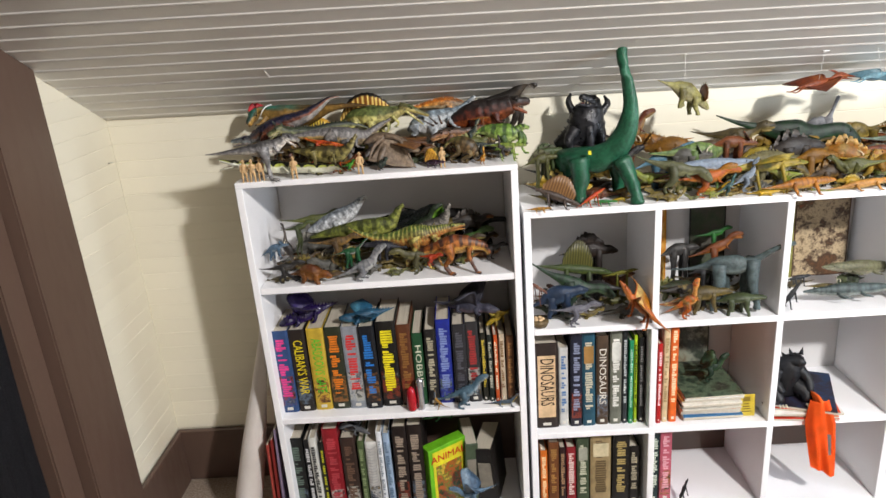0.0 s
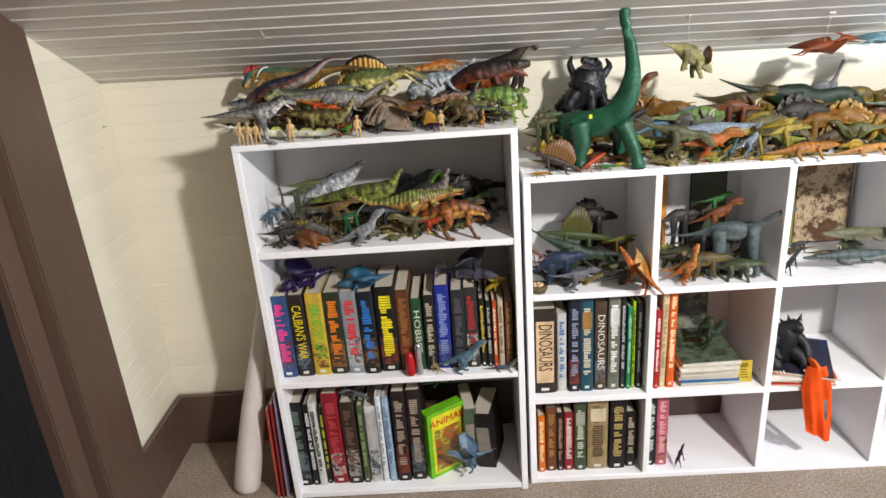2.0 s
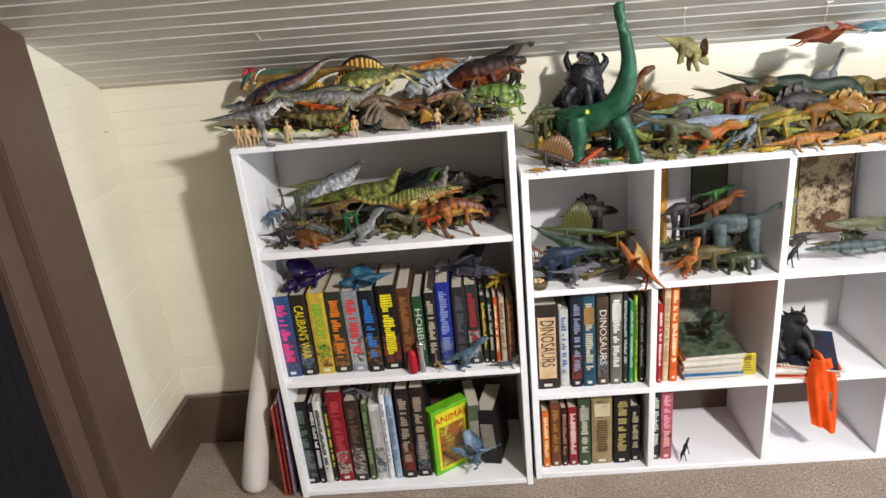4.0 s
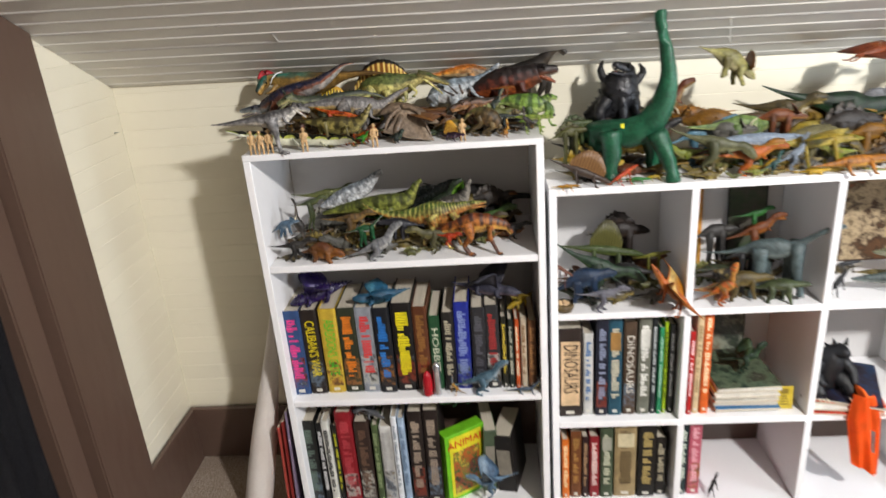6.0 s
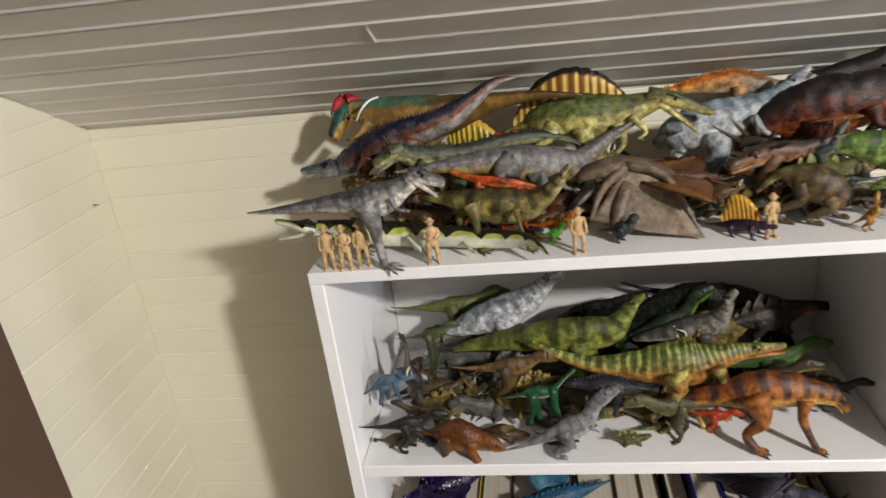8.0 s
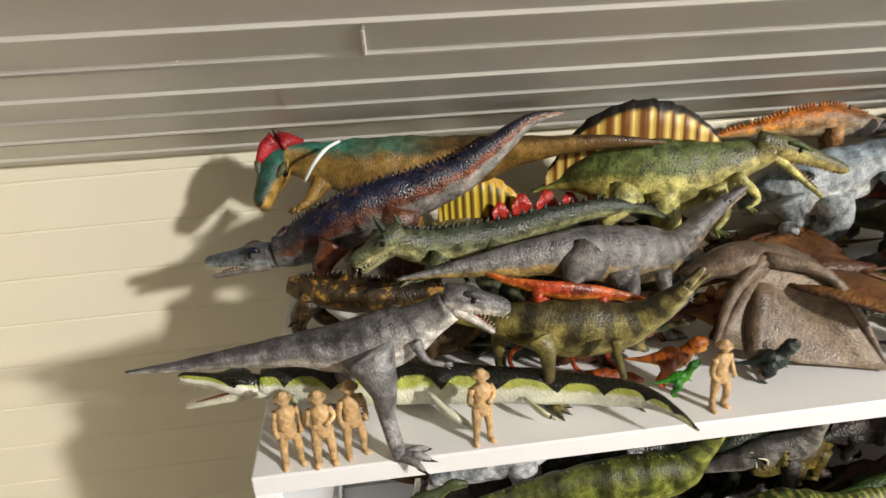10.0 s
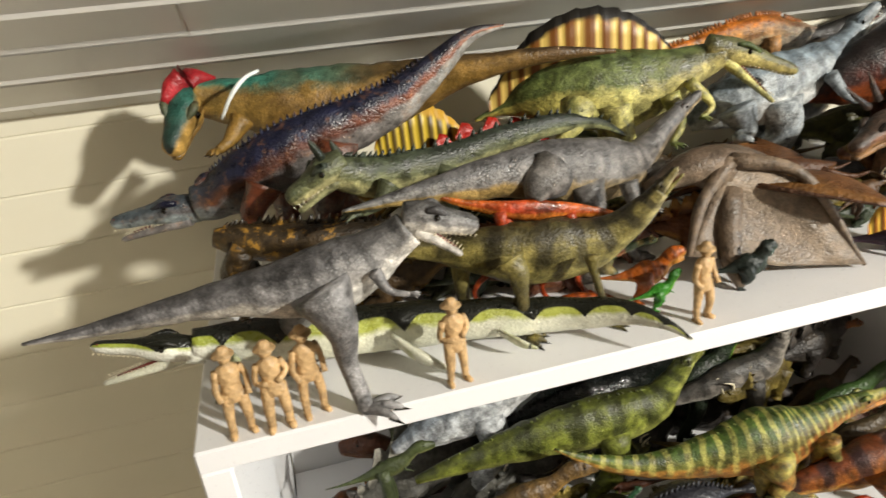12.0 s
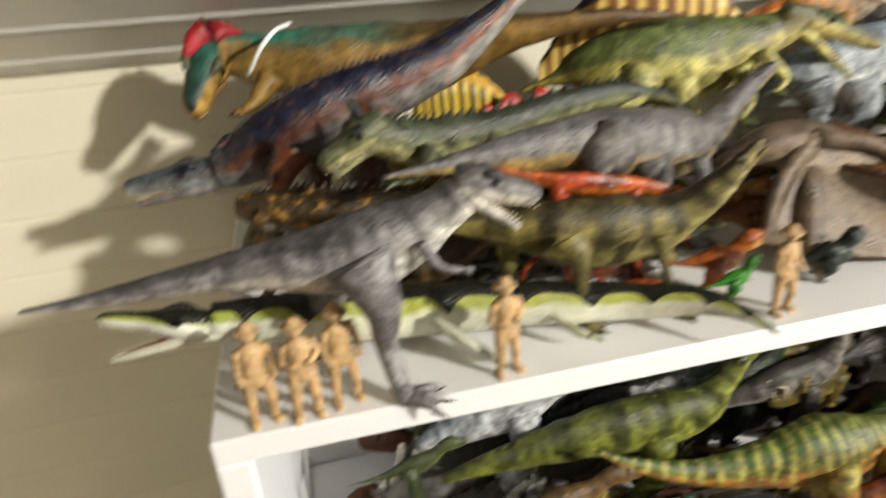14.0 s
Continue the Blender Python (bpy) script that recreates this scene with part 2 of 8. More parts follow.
def skin(back, belly, mark=None, style="stripes", n=14, rough=0.5, low=0.3, force=0.6):
    """Painted vinyl hide: belly to back by the ring's angle, stripes, spots or bands along the body, scales and mottling."""
    key = (back, belly, mark, style, n, rough, low, force)
    if key in SKINS:
        return SKINS[key]
    m, nt, b = shader("vinyl_" + back, rough, spec=0.45)
    uv = nt.nodes.new("ShaderNodeUVMap")
    sep = nt.nodes.new("ShaderNodeSeparateXYZ")
    nt.links.new(uv.outputs[0], sep.inputs[0])
    mott = noise_out(nt, 55, 4)
    add = nt.nodes.new("ShaderNodeMath")
    add.operation = "MULTIPLY_ADD"
    nt.links.new(mott, add.inputs[0])
    add.inputs[1].default_value = 0.5
    nt.links.new(sep.outputs[1], add.inputs[2])
    side = ramp(nt, add.outputs[0], [(low + 0.2, 0.0), (low + 0.42, 1.0)])
    c = mixed(nt, side, hide(belly), hide(back))
    if mark:
        if style == "flank":
            pat = ramp(nt, add.outputs[0], [(low + 0.12, 0.0), (low + 0.22, 1.0), (low + 0.4, 1.0), (low + 0.5, 0.0)])
        elif style == "spots":
            vo = nt.nodes.new("ShaderNodeTexVoronoi")
            vo.inputs["Scale"].default_value = n * 6
            tc = nt.nodes.new("ShaderNodeTexCoord")
            nt.links.new(tc.outputs["Object"], vo.inputs["Vector"])
            pat = ramp(nt, vo.outputs["Distance"], [(0.28, 1.0), (0.42, 0.0)])
        else:
            wob = nt.nodes.new("ShaderNodeMath")
            wob.operation = "MULTIPLY_ADD"
            nt.links.new(noise_out(nt, 30, 2), wob.inputs[0])
            wob.inputs[1].default_value = 0.09 if style == "stripes" else 0.025
            nt.links.new(sep.outputs[0], wob.inputs[2])
            fr = nt.nodes.new("ShaderNodeMath")
            fr.operation = "PINGPONG"
            nt.links.new(wob.outputs[0], fr.inputs[0])
            fr.inputs[1].default_value = 0.5 / n
            sc = nt.nodes.new("ShaderNodeMath")
            sc.operation = "MULTIPLY"
            nt.links.new(fr.outputs[0], sc.inputs[0])
            sc.inputs[1].default_value = 2.0 * n
            pat = ramp(nt, sc.outputs[0], [(0.45, 0.0), (0.85, 1.0)])
        mul = nt.nodes.new("ShaderNodeMath")
        mul.operation = "MULTIPLY"
        nt.links.new(pat, mul.inputs[0])
        nt.links.new(pat if style == "flank" else side if style != "bands" else ramp(nt, sep.outputs[1], [(0.3, 0.3), (0.5, 1.0)]), mul.inputs[1])
        dim = nt.nodes.new("ShaderNodeMath")
        dim.operation = "MULTIPLY"
        nt.links.new(mul.outputs[0], dim.inputs[0])
        dim.inputs[1].default_value = force
        c = mixed(nt, dim.outputs[0], c, hide(mark))
    wash = ramp(nt, noise_out(nt, 160, 3), [(0.33, 0.4), (0.6, 1.0)])
    c = mixed(nt, 0.7, c, wash, "MULTIPLY")
    big = ramp(nt, noise_out(nt, 22, 3), [(0.3, 0.5), (0.68, 1.25)])
    c = mixed(nt, 0.85, c, big, "MULTIPLY")
    nt.links.new(c, b.inputs["Base Color"])
    vo = nt.nodes.new("ShaderNodeTexVoronoi")
    vo.inputs["Scale"].default_value = 360
    tc = nt.nodes.new("ShaderNodeTexCoord")
    nt.links.new(tc.outputs["Object"], vo.inputs["Vector"])
    mx = nt.nodes.new("ShaderNodeMath")
    mx.operation = "MULTIPLY_ADD"
    nt.links.new(noise_out(nt, 70, 3), mx.inputs[0])
    mx.inputs[1].default_value = 0.6
    nt.links.new(vo.outputs["Distance"], mx.inputs[2])
    bumped(nt, b, mx.outputs[0], 0.5, 0.0014)
    SKINS[key] = m
    return m


SAILS = {}


def sail_paint(base, rib, rim, n=12):
    key = (base, rib, rim, n)
    if key in SAILS:
        return SAILS[key]
    m, nt, b = shader("sail_" + base, 0.45)
    uv = nt.nodes.new("ShaderNodeUVMap")
    sep = nt.nodes.new("ShaderNodeSeparateXYZ")
    nt.links.new(uv.outputs[0], sep.inputs[0])
    fr = nt.nodes.new("ShaderNodeMath")
    fr.operation = "PINGPONG"
    nt.links.new(sep.outputs[0], fr.inputs[0])
    fr.inputs[1].default_value = 0.5 / n
    sc = nt.nodes.new("ShaderNodeMath")
    sc.operation = "MULTIPLY"
    nt.links.new(fr.outputs[0], sc.inputs[0])
    sc.inputs[1].default_value = 2.0 * n
    c = mixed(nt, ramp(nt, sc.outputs[0], [(0.3, 0.0), (0.75, 1.0)]), C(base), C(rib))
    nz = nt.nodes.new("ShaderNodeMath")
    nz.operation = "MULTIPLY_ADD"
    nt.links.new(noise_out(nt, 60, 3), nz.inputs[0])
    nz.inputs[1].default_value = 0.3
    nt.links.new(sep.outputs[1], nz.inputs[2])
    c = mixed(nt, ramp(nt, nz.outputs[0], [(0.92, 0.0), (1.08, 1.0)]), c, C(rim))
    nt.links.new(c, b.inputs["Base Color"])
    bumped(nt, b, sc.outputs[0], 0.5, 0.0015)
    SAILS[key] = m
    return m


def gloss(name, h, rough=0.3, metal=0.0):
    m, nt, b = shader(name, rough, metal)
    c = mixed(nt, 0.5, C(h), ramp(nt, noise_out(nt, 90, 3), [(0.3, 0.6), (0.7, 1.1)]), "MULTIPLY")
    nt.links.new(c, b.inputs["Base Color"])
    return m


EYE = gloss("eye_gloss_black", "15120c", 0.12)
BONE = gloss("toy_bone", "e6dcc0", 0.4)
GUM = gloss("mouth_red_brown", "6a2f28", 0.35)
TANVINYL = skin("ffd49c", "ffd49c", None, "plain", 1, 0.5)


# ---------------------------------------------------------------- toy kit
def unit(v):
    return v / max(np.linalg.norm(v), 1e-9)


def glide(points, n):
    """Catmull-Rom through rows of numbers, n samples."""
    p = np.array(points, float)
    p = np.vstack([2 * p[0] - p[1], p, 2 * p[-1] - p[-2]])
    k = len(p) - 3
    out = []
    for i in range(n):
        f = i / (n - 1) * k
        j = min(int(f), k - 1)
        t = f - j
        a, b, c, d = p[j:j + 4]
        out.append(0.5 * (2 * b + (c - a) * t + (2 * a - 5 * b + 4 * c - d) * t * t + (3 * b - a - 3 * c + d) * t ** 3))
    return np.array(out)


class Shape:
    """Collects tubes, cones, sails and sheets into one mesh."""

    def __init__(self, seed=0):
        self.v, self.f, self.uv, self.m = [], [], [], []
        self.rng = random.Random(seed)

    def tube(self, pts, rad, segs=10, mat=0, up=(0, 0, 1), lumps=0.0, vflat=None, bulge=70.0, span=(0.0, 1.0)):
        pts, rad = np.array(pts, float), np.array(rad, float)
        if rad.ndim == 1:
            rad = np.stack([rad, rad], 1)
        n, base = len(pts), len(self.v)
        up = np.array(up, float)
        for i in range(n):
            t = unit(pts[min(i + 1, n - 1)] - pts[max(i - 1, 0)])
            side = np.cross(t, up)
            side = unit(side) if np.linalg.norm(side) > 0.15 else unit(np.cross(t, (0.3, 1, 0)))
            nrm = np.cross(side, t)
            for k in range(segs):
                a = 2 * math.pi * k / segs
                w = side * rad[i][1] * math.sin(a) + nrm * rad[i][0] * math.cos(a)
                q = 1 + (4.5 * lumps * noise.noise(Vector((pts[i] + w) * bulge)) if lumps else 0)
                self.v.append(pts[i] + w * q)
                self.uv.append((span[0] + (span[1] - span[0]) * i / (n - 1), 0.5 + 0.5 * math.cos(a)) if vflat is None else (0.42 + 0.06 * i / (n - 1), vflat))
        for i in range(n - 1):
            for k in range(segs):
                k2 = (k + 1) % segs
                self.f.append((base + i * segs + k, base + (i + 1) * segs + k, base + (i + 1) * segs + k2, base + i * segs + k2))
                self.m.append(mat)
        for i, flip in ((0, 0), (n - 1, 1)):
            ring = [base + i * segs + k for k in range(segs)]
            self.f.append(tuple(ring[::-1] if flip else ring))
            self.m.append(mat)

    def limb(self, pts, rad, n=9, segs=7, mat=0, vflat=0.62, flat=1.0):
        rows = glide([(*p, r) for p, r in zip(pts, rad)], n)
        r = np.maximum(rows[:, 3], 0.0004)
        self.tube(rows[:, :3], np.stack([r * flat, r], 1), segs, mat, (0.93, 0.2, 0.3), 0.05, vflat)

    def cone(self, a, b, r, segs=5, mat=0, v=0.9):
        a, b = np.array(a, float), np.array(b, float)
        self.tube([a, a * 0.5 + b * 0.5, b], [r, r * 0.6, r * 0.08], segs, mat, (0.3, 0.8, 0.5), 0, v)

    def ball(self, c, r, mat=0, segs=8):
        c = np.array(c, float)
        ang = [math.pi * i / 6 for i in range(7)]
        self.tube([c + np.array((0, 0, -r * math.cos(a))) for a in ang], [max(r * math.sin(a), r * 0.05) for a in ang], segs, mat, (1, 0, 0), 0, 0.6)

    def sail(self, base, tops, thick, mat=1):
        """A thin upright web from a line of points to the tops above them."""
        n, k = len(base), len(self.v)
        for i in range(n):
            t = unit(np.array(base[min(i + 1, n - 1)]) - np.array(base[max(i - 1, 0)]))
            side = unit(np.cross(t, (0, 0, 1))) * thick
            mid = (np.array(base[i]) + np.array(tops[i])) / 2
            for p, w, vv in ((base[i], 1.0, 0.0), (mid, 0.7, 0.5), (tops[i], 0.35, 1.0)):
                for s in (-1, 1):
                    self.v.append(np.array(p) + s * side * w)
                    self.uv.append((i / (n - 1), vv))
        for i in range(n - 1):
            a, b = k + 6 * i, k + 6 * (i + 1)
            for o in (0, 2):
                self.f += [(a + o, b + o, b + o + 2, a + o + 2), (a + o + 1, a + o + 3, b + o + 3, b + o + 1)]
                self.m += [mat, mat]
            self.f.append((a + 4, b + 4, b + 5, a + 5))
            self.m.append(mat)
        for a, fl in ((k, 0), (k + 6 * (n - 1), 1)):
            q = (a, a + 2, a + 4, a + 5, a + 3, a + 1)
            self.f.append(q if fl else q[::-1])
            self.m.append(mat)

    def web(self, edge_a, edge_b, thick, mat=1, sag=0.0, n=7):
        """A membrane stretched between two edges, with its own thickness."""
        ea, eb = glide(edge_a, n), glide(edge_b, n)
        m, k = 5, len(self.v)
        nrm = unit(np.cross(ea[-1] - ea[0], eb[n // 2] - ea[n // 2]))
        for s in (1, -1):
            for i in range(n):
                for j in range(m):
                    f = j / (m - 1)
                    p = ea[i] * (1 - f) + eb[i] * f
                    q = sag * math.sin(math.pi * f) * math.sin(math.pi * (0.15 + 0.8 * i / (n - 1)))
                    self.v.append(p + nrm * (q + s * thick))
                    self.uv.append((i / (n - 1), f))
        for s in (0, 1):
            for i in range(n - 1):
                for j in range(m - 1):
                    a = k + s * n * m + i * m + j
                    q = (a, a + 1, a + m + 1, a + m)
                    self.f.append(q if not s else q[::-1])
                    self.m.append(mat)
        rim = [i * m for i in range(n)] + [(n - 1) * m + j for j in range(1, m)] + [i * m + m - 1 for i in range(n - 2, -1, -1)] + [j for j in range(m - 2, 0, -1)]
        for a, b in zip(rim, rim[1:] + rim[:1]):
            self.f.append((k + a, k + b, k + n * m + b, k + n * m + a))
            self.m.append(mat)

    def place(self, name, mats, origin, label, category, group=""):
        o = np.array(origin, float)
        me = bpy.data.meshes.new(name)
        me.from_pydata([tuple(p - o) for p in self.v], [], self.f)
        for m in mats:
            me.materials.append(m)
        me.polygons.foreach_set("material_index", self.m)
        layer = me.uv_layers.new(name="UVMap")
        idx = np.empty(len(me.loops), dtype=np.int32)
        me.loops.foreach_get("vertex_index", idx)
        layer.data.foreach_set("uv", np.array(self.uv, dtype=np.float32)[idx].ravel())
        me.shade_smooth()
        me.update()
        ob = new(name, me)
        ob.location = o
        return tagged(ob, label, category, group)


# rows: place along the body, height off the line, half height, half width
BODY = {
    "theropod": [(0, 0, 0.003, 0.003), (0.14, -0.012, 0.011, 0.009), (0.28, -0.012, 0.024, 0.018), (0.40, 0.0, 0.044, 0.032), (0.50, 0.008, 0.068, 0.05), (0.60, 0.012, 0.076, 0.054), (0.69, 0.035, 0.06, 0.043), (0.765, 0.08, 0.045, 0.032), (0.82, 0.115, 0.046, 0.034), (0.875, 0.125, 0.05, 0.039), (0.92, 0.118, 0.042, 0.03), (0.965, 0.108, 0.035, 0.024), (0.992, 0.1, 0.026, 0.018), (1.0, 0.098, 0.012, 0.01)],
    "hadrosaur": [(0, 0, 0.004, 0.003), (0.15, 0.0, 0.02, 0.008), (0.3, 0.008, 0.037, 0.018), (0.43, 0.02, 0.07, 0.045), (0.53, 0.022, 0.093, 0.062), (0.63, 0.012, 0.092, 0.062), (0.73, 0.02, 0.062, 0.04), (0.80, 0.065, 0.035, 0.026), (0.86, 0.11, 0.03, 0.023), (0.91, 0.125, 0.034, 0.026), (0.96, 0.105, 0.022, 0.02), (1.0, 0.085, 0.013, 0.018)],
    "quadruped": [(0, 0, 0.004, 0.004), (0.12, 0.015, 0.016, 0.014), (0.24, 0.035, 0.036, 0.03), (0.36, 0.05, 0.08, 0.066), (0.48, 0.055, 0.108, 0.088), (0.60, 0.045, 0.106, 0.086), (0.70, 0.03, 0.08, 0.066), (0.78, 0.02, 0.06, 0.05), (0.86, 0.01, 0.056, 0.045), (0.93, -0.012, 0.04, 0.03), (1.0, -0.035, 0.014, 0.012)],
    "ankylosaur": [(0, 0.0, 0.03, 0.034), (0.06, 0.0, 0.024, 0.03), (0.12, 0.0, 0.014, 0.014), (0.25, 0.01, 0.028, 0.034), (0.38, 0.025, 0.062, 0.092), (0.52, 0.03, 0.076, 0.12), (0.66, 0.025, 0.07, 0.11), (0.77, 0.012, 0.048, 0.07), (0.85, 0.005, 0.042, 0.05), (0.93, -0.005, 0.036, 0.042), (1.0, -0.02, 0.016, 0.024)],
    "sauropod": [(0, 0, 0.003, 0.003), (0.15, 0.0, 0.011, 0.009), (0.28, 0.02, 0.024, 0.02), (0.38, 0.035, 0.056, 0.044), (0.47, 0.035, 0.076, 0.06), (0.56, 0.035, 0.072, 0.056), (0.64, 0.05, 0.042, 0.034), (0.74, 0.09, 0.024, 0.021), (0.84, 0.12, 0.019, 0.017), (0.92, 0.13, 0.018, 0.016), (0.96, 0.127, 0.021, 0.017), (1.0, 0.115, 0.011, 0.011)],
    "marine": [(0, 0, 0.003, 0.003), (0.1, 0.004, 0.026, 0.01), (0.24, 0.006, 0.044, 0.026), (0.4, 0.006, 0.054, 0.044), (0.55, 0.006, 0.06, 0.052), (0.68, 0.004, 0.054, 0.046), (0.76, 0.004, 0.042, 0.036), (0.82, 0.006, 0.036, 0.034), (0.90, 0.008, 0.021, 0.022), (0.96, 0.006, 0.014, 0.016), (1.0, 0.004, 0.008, 0.01)],
    "lizard": [(0, 0, 0.003, 0.003), (0.12, 0.0, 0.011, 0.010), (0.26, 0.004, 0.024, 0.022), (0.4, 0.01, 0.046, 0.042), (0.54, 0.012, 0.055, 0.052), (0.68, 0.015, 0.05, 0.048), (0.77, 0.018, 0.038, 0.036), (0.84, 0.02, 0.038, 0.04), (0.92, 0.016, 0.028, 0.031), (1.0, 0.008, 0.012, 0.014)],
}
SEED = [100]


def toy(name, kind, tail, snout, paint, label, category="toy dinosaur", support=None, fat=1.0, curl=0.0, arch=0.0, bend=0.0, jaw=0.0, sail=None, sail_span=(0.36, 0.74), sail_high=0.16,
        spikes=None, plates=0.0, frill=0.0, horns=0, crest=None, wings=None, legs=True, detail=1.0, group="", teeth=False, reach=0.34, roll=0.0, eye=True, thin=1.0, hip_at=0.5):
    """A toy animal as one mesh, from its tail tip to its snout. support: the height that its feet stand on. curl lifts the tail, arch the neck, bend bows it sideways."""
    if len(label.split()) < 5:
        label += " on the shelf"
    fat *= 1.14
    SEED[0] += 1
    s = Shape(SEED[0])
    tail, snout = np.array(tail, float), np.array(snout, float)
    L = np.linalg.norm(snout - tail)
    if kind == "lizard" and support is not None and reach == 0.34 and min(tail[2], snout[2]) - support < 0.05:
        sink = max(0.0, (tail[2] + snout[2]) / 2 - support - 0.13 * L)
        tail[2] -= min(sink, tail[2] - support - 0.002)
        snout[2] -= min(sink, snout[2] - support - 0.002)
        L = np.linalg.norm(snout - tail)
    ex = unit(snout - tail)
    ey = unit(np.cross((0, 0, 1), ex))
    ez = np.cross(ex, ey)
    if roll:
        c, q = math.cos(radians(roll)), math.sin(radians(roll))
        ey, ez = ey * c + ez * q, ez * c - ey * q
    rows = glide(BODY[kind], int(34 * detail) if detail >= 1 else 22)

    def off(u):
        return curl * (1 - min(u / 0.5, 1)) ** 2 + arch * max(0, (u - 0.62) / 0.38) ** 1.5

    z0, z1 = BODY[kind][0][1] + off(0), BODY[kind][-1][1] + off(1)

    def at(u, side=0.0, lift=0.0):
        r = [np.interp(u, rows[:, 0], rows[:, k]) for k in (1, 2, 3)]
        h = r[0] + off(u) - (z0 * (1 - u) + z1 * u)
        return tail + ex * float(np.interp(u, (0, 0.5, 1), (0, hip_at, 1))) * L + ez * (h + lift * r[1] * fat) * L + ey * (bend * math.sin(math.pi * u) + side * r[2] * fat) * L

    segs = 14 if detail >= 1 else 9
    s.tube([at(u) for u in rows[:, 0]], rows[:, 2:] * L * fat * np.array((1, thin)), segs, 0, (0, 0, 1) if not roll else ez, 0.03, None, 11.0 / L)
    down = np.array((0, 0, -1.0))
    fwd = unit(np.array((ex[0], ex[1], 0)))
    lat = np.array((-fwd[1], fwd[0], 0))
    lowest = min(p[2] for p in s.v)
    base = lowest if support is None else support
    feet = []
    if legs and kind != "marine":
        pairs = {"theropod": ((0.5, 1.0),), "hadrosaur": ((0.48, 1.0), (0.69, 0.62)), "lizard": ((0.42, 0.8), (0.7, 0.8))}.get(kind, ((0.42, 1.0), (0.67, 0.92)))
        for u, big in pairs:
            for sd in (-1, 1):
                hip = at(u, 0.62 * sd, 0.05)
                H = min(hip[2] - base, reach * L * (1 if kind != "sauropod" else 1.2))
                H = max(H, 0.05 * L)
                step = sd * 0.045 * L * (1 if u < 0.6 else -1)
                k = L * fat * big
                if kind == "theropod":
                    pts = [hip + ez * 0.02 * L, hip + fwd * (0.045 * L + step * 0.4) + down * 0.42 * H + lat * sd * 0.02 * L, hip + fwd * (-0.03 * L + step) + down * 0.74 * H + lat * sd * 0.018 * L, hip + fwd * (0.0 + step) + down * (H - 0.008 * L) + lat * sd * 0.02 * L]
                    s.limb(pts, [0.052 * k, 0.042 * k, 0.019 * k, 0.016 * k], 10, 8)
                elif kind == "lizard":
                    pts = [hip, hip + lat * sd * 0.06 * L + down * 0.35 * H, hip + lat * sd * 0.085 * L + fwd * 0.03 * L + down * (H - 0.006 * L)]
                    s.limb(pts, [0.03 * k, 0.022 * k, 0.015 * k], 7, 7)
                else:
                    th = 0.05 if kind != "hadrosaur" else 0.045
                    pts = [hip + ez * 0.015 * L, hip + fwd * (0.02 * L * (1 if u < 0.6 else -1) + step * 0.5) + down * 0.5 * H + lat * sd * 0.012 * L, hip + fwd * step + down * 0.85 * H + lat * sd * 0.012 * L, hip + fwd * (step + 0.006 * L) + down * (H - 0.004 * L) + lat * sd * 0.012 * L]
                    s.limb(pts, [th * 1.15 * k, th * 0.85 * k, th * 0.52 * k, th * 0.62 * k], 10, 8)
                foot = pts[-1]
                feet.append(foot)
                ln = 0.062 * L * big if kind in ("theropod", "lizard") else 0.03 * L
                for a in (-0.45, 0.0, 0.45):
                    d = fwd * math.cos(a) + lat * math.sin(a)
                    s.limb([foot - d * 0.006 * L, foot + d * ln * 0.6 + down * 0.002 * L, foot + d * ln + down * 0.004 * L], [0.012 * k, 0.0105 * k, 0.003 * k], 5, 6, 0, 0.7, 0.7)
        if kind == "theropod":
            for sd in (-1, 1):
                sh = at(0.69, 0.8 * sd, -0.45)
                hand = sh + fwd * 0.055 * L + down * 0.06 * L
                s.limb([sh, sh + fwd * 0.006 * L + down * 0.035 * L, sh + fwd * 0.035 * L + down * 0.048 * L, hand], [0.018 * L, 0.013 * L, 0.009 * L, 0.007 * L], 7, 6)
                for a in (-0.4, 0.3):
                    s.cone(hand, hand + (fwd * 0.8 + lat * a + down * 0.7) * 0.022 * L, 0.0045 * L, 4)
    if kind == "marine":
        for u, big in ((0.42, 0.8), (0.66, 1.0)):
            for sd in (-1, 1):
                a = at(u, 0.7 * sd, -0.4)
                low = max(base + 0.004, a[2] - 0.04 * L)
                mid = a + lat * sd * 0.035 * big * L - ex * 0.02 * L
                tip = a + lat * sd * 0.06 * big * L - ex * 0.13 * big * L
                mid[2], tip[2] = (a[2] + low) / 2, low
                s.limb([a + ex * 0.01 * L, mid, (mid + tip) / 2, tip], [0.024 * L, 0.026 * L, 0.02 * L, 0.004 * L], 9, 8, 0, 0.6, 0.45)
    # lower jaw
    back_head = {"theropod": 0.86, "hadrosaur": 0.9, "quadruped": 0.9, "sauropod": 0.945, "marine": 0.82, "lizard": 0.85, "ankylosaur": 0.9}[kind]
    r0, r1 = (np.interp(back_head, rows[:, 0], rows[:, k]) * L * fat for k in (2, 3))
    a, b = at(back_head, 0, -0.55), at(0.985, 0, -0.5)
    ja = radians(jaw)
    d = b - a
    ln = np.linalg.norm(d)
    d = unit(d) * math.cos(ja) - ez * math.sin(ja)
    tip = a + d * ln * 0.96
    s.limb([a - d * ln * 0.15, a * 0.55 + tip * 0.45, tip], [r0 * 0.6, r0 * 0.46, r0 * 0.26], 8, 8, 0, 0.2)
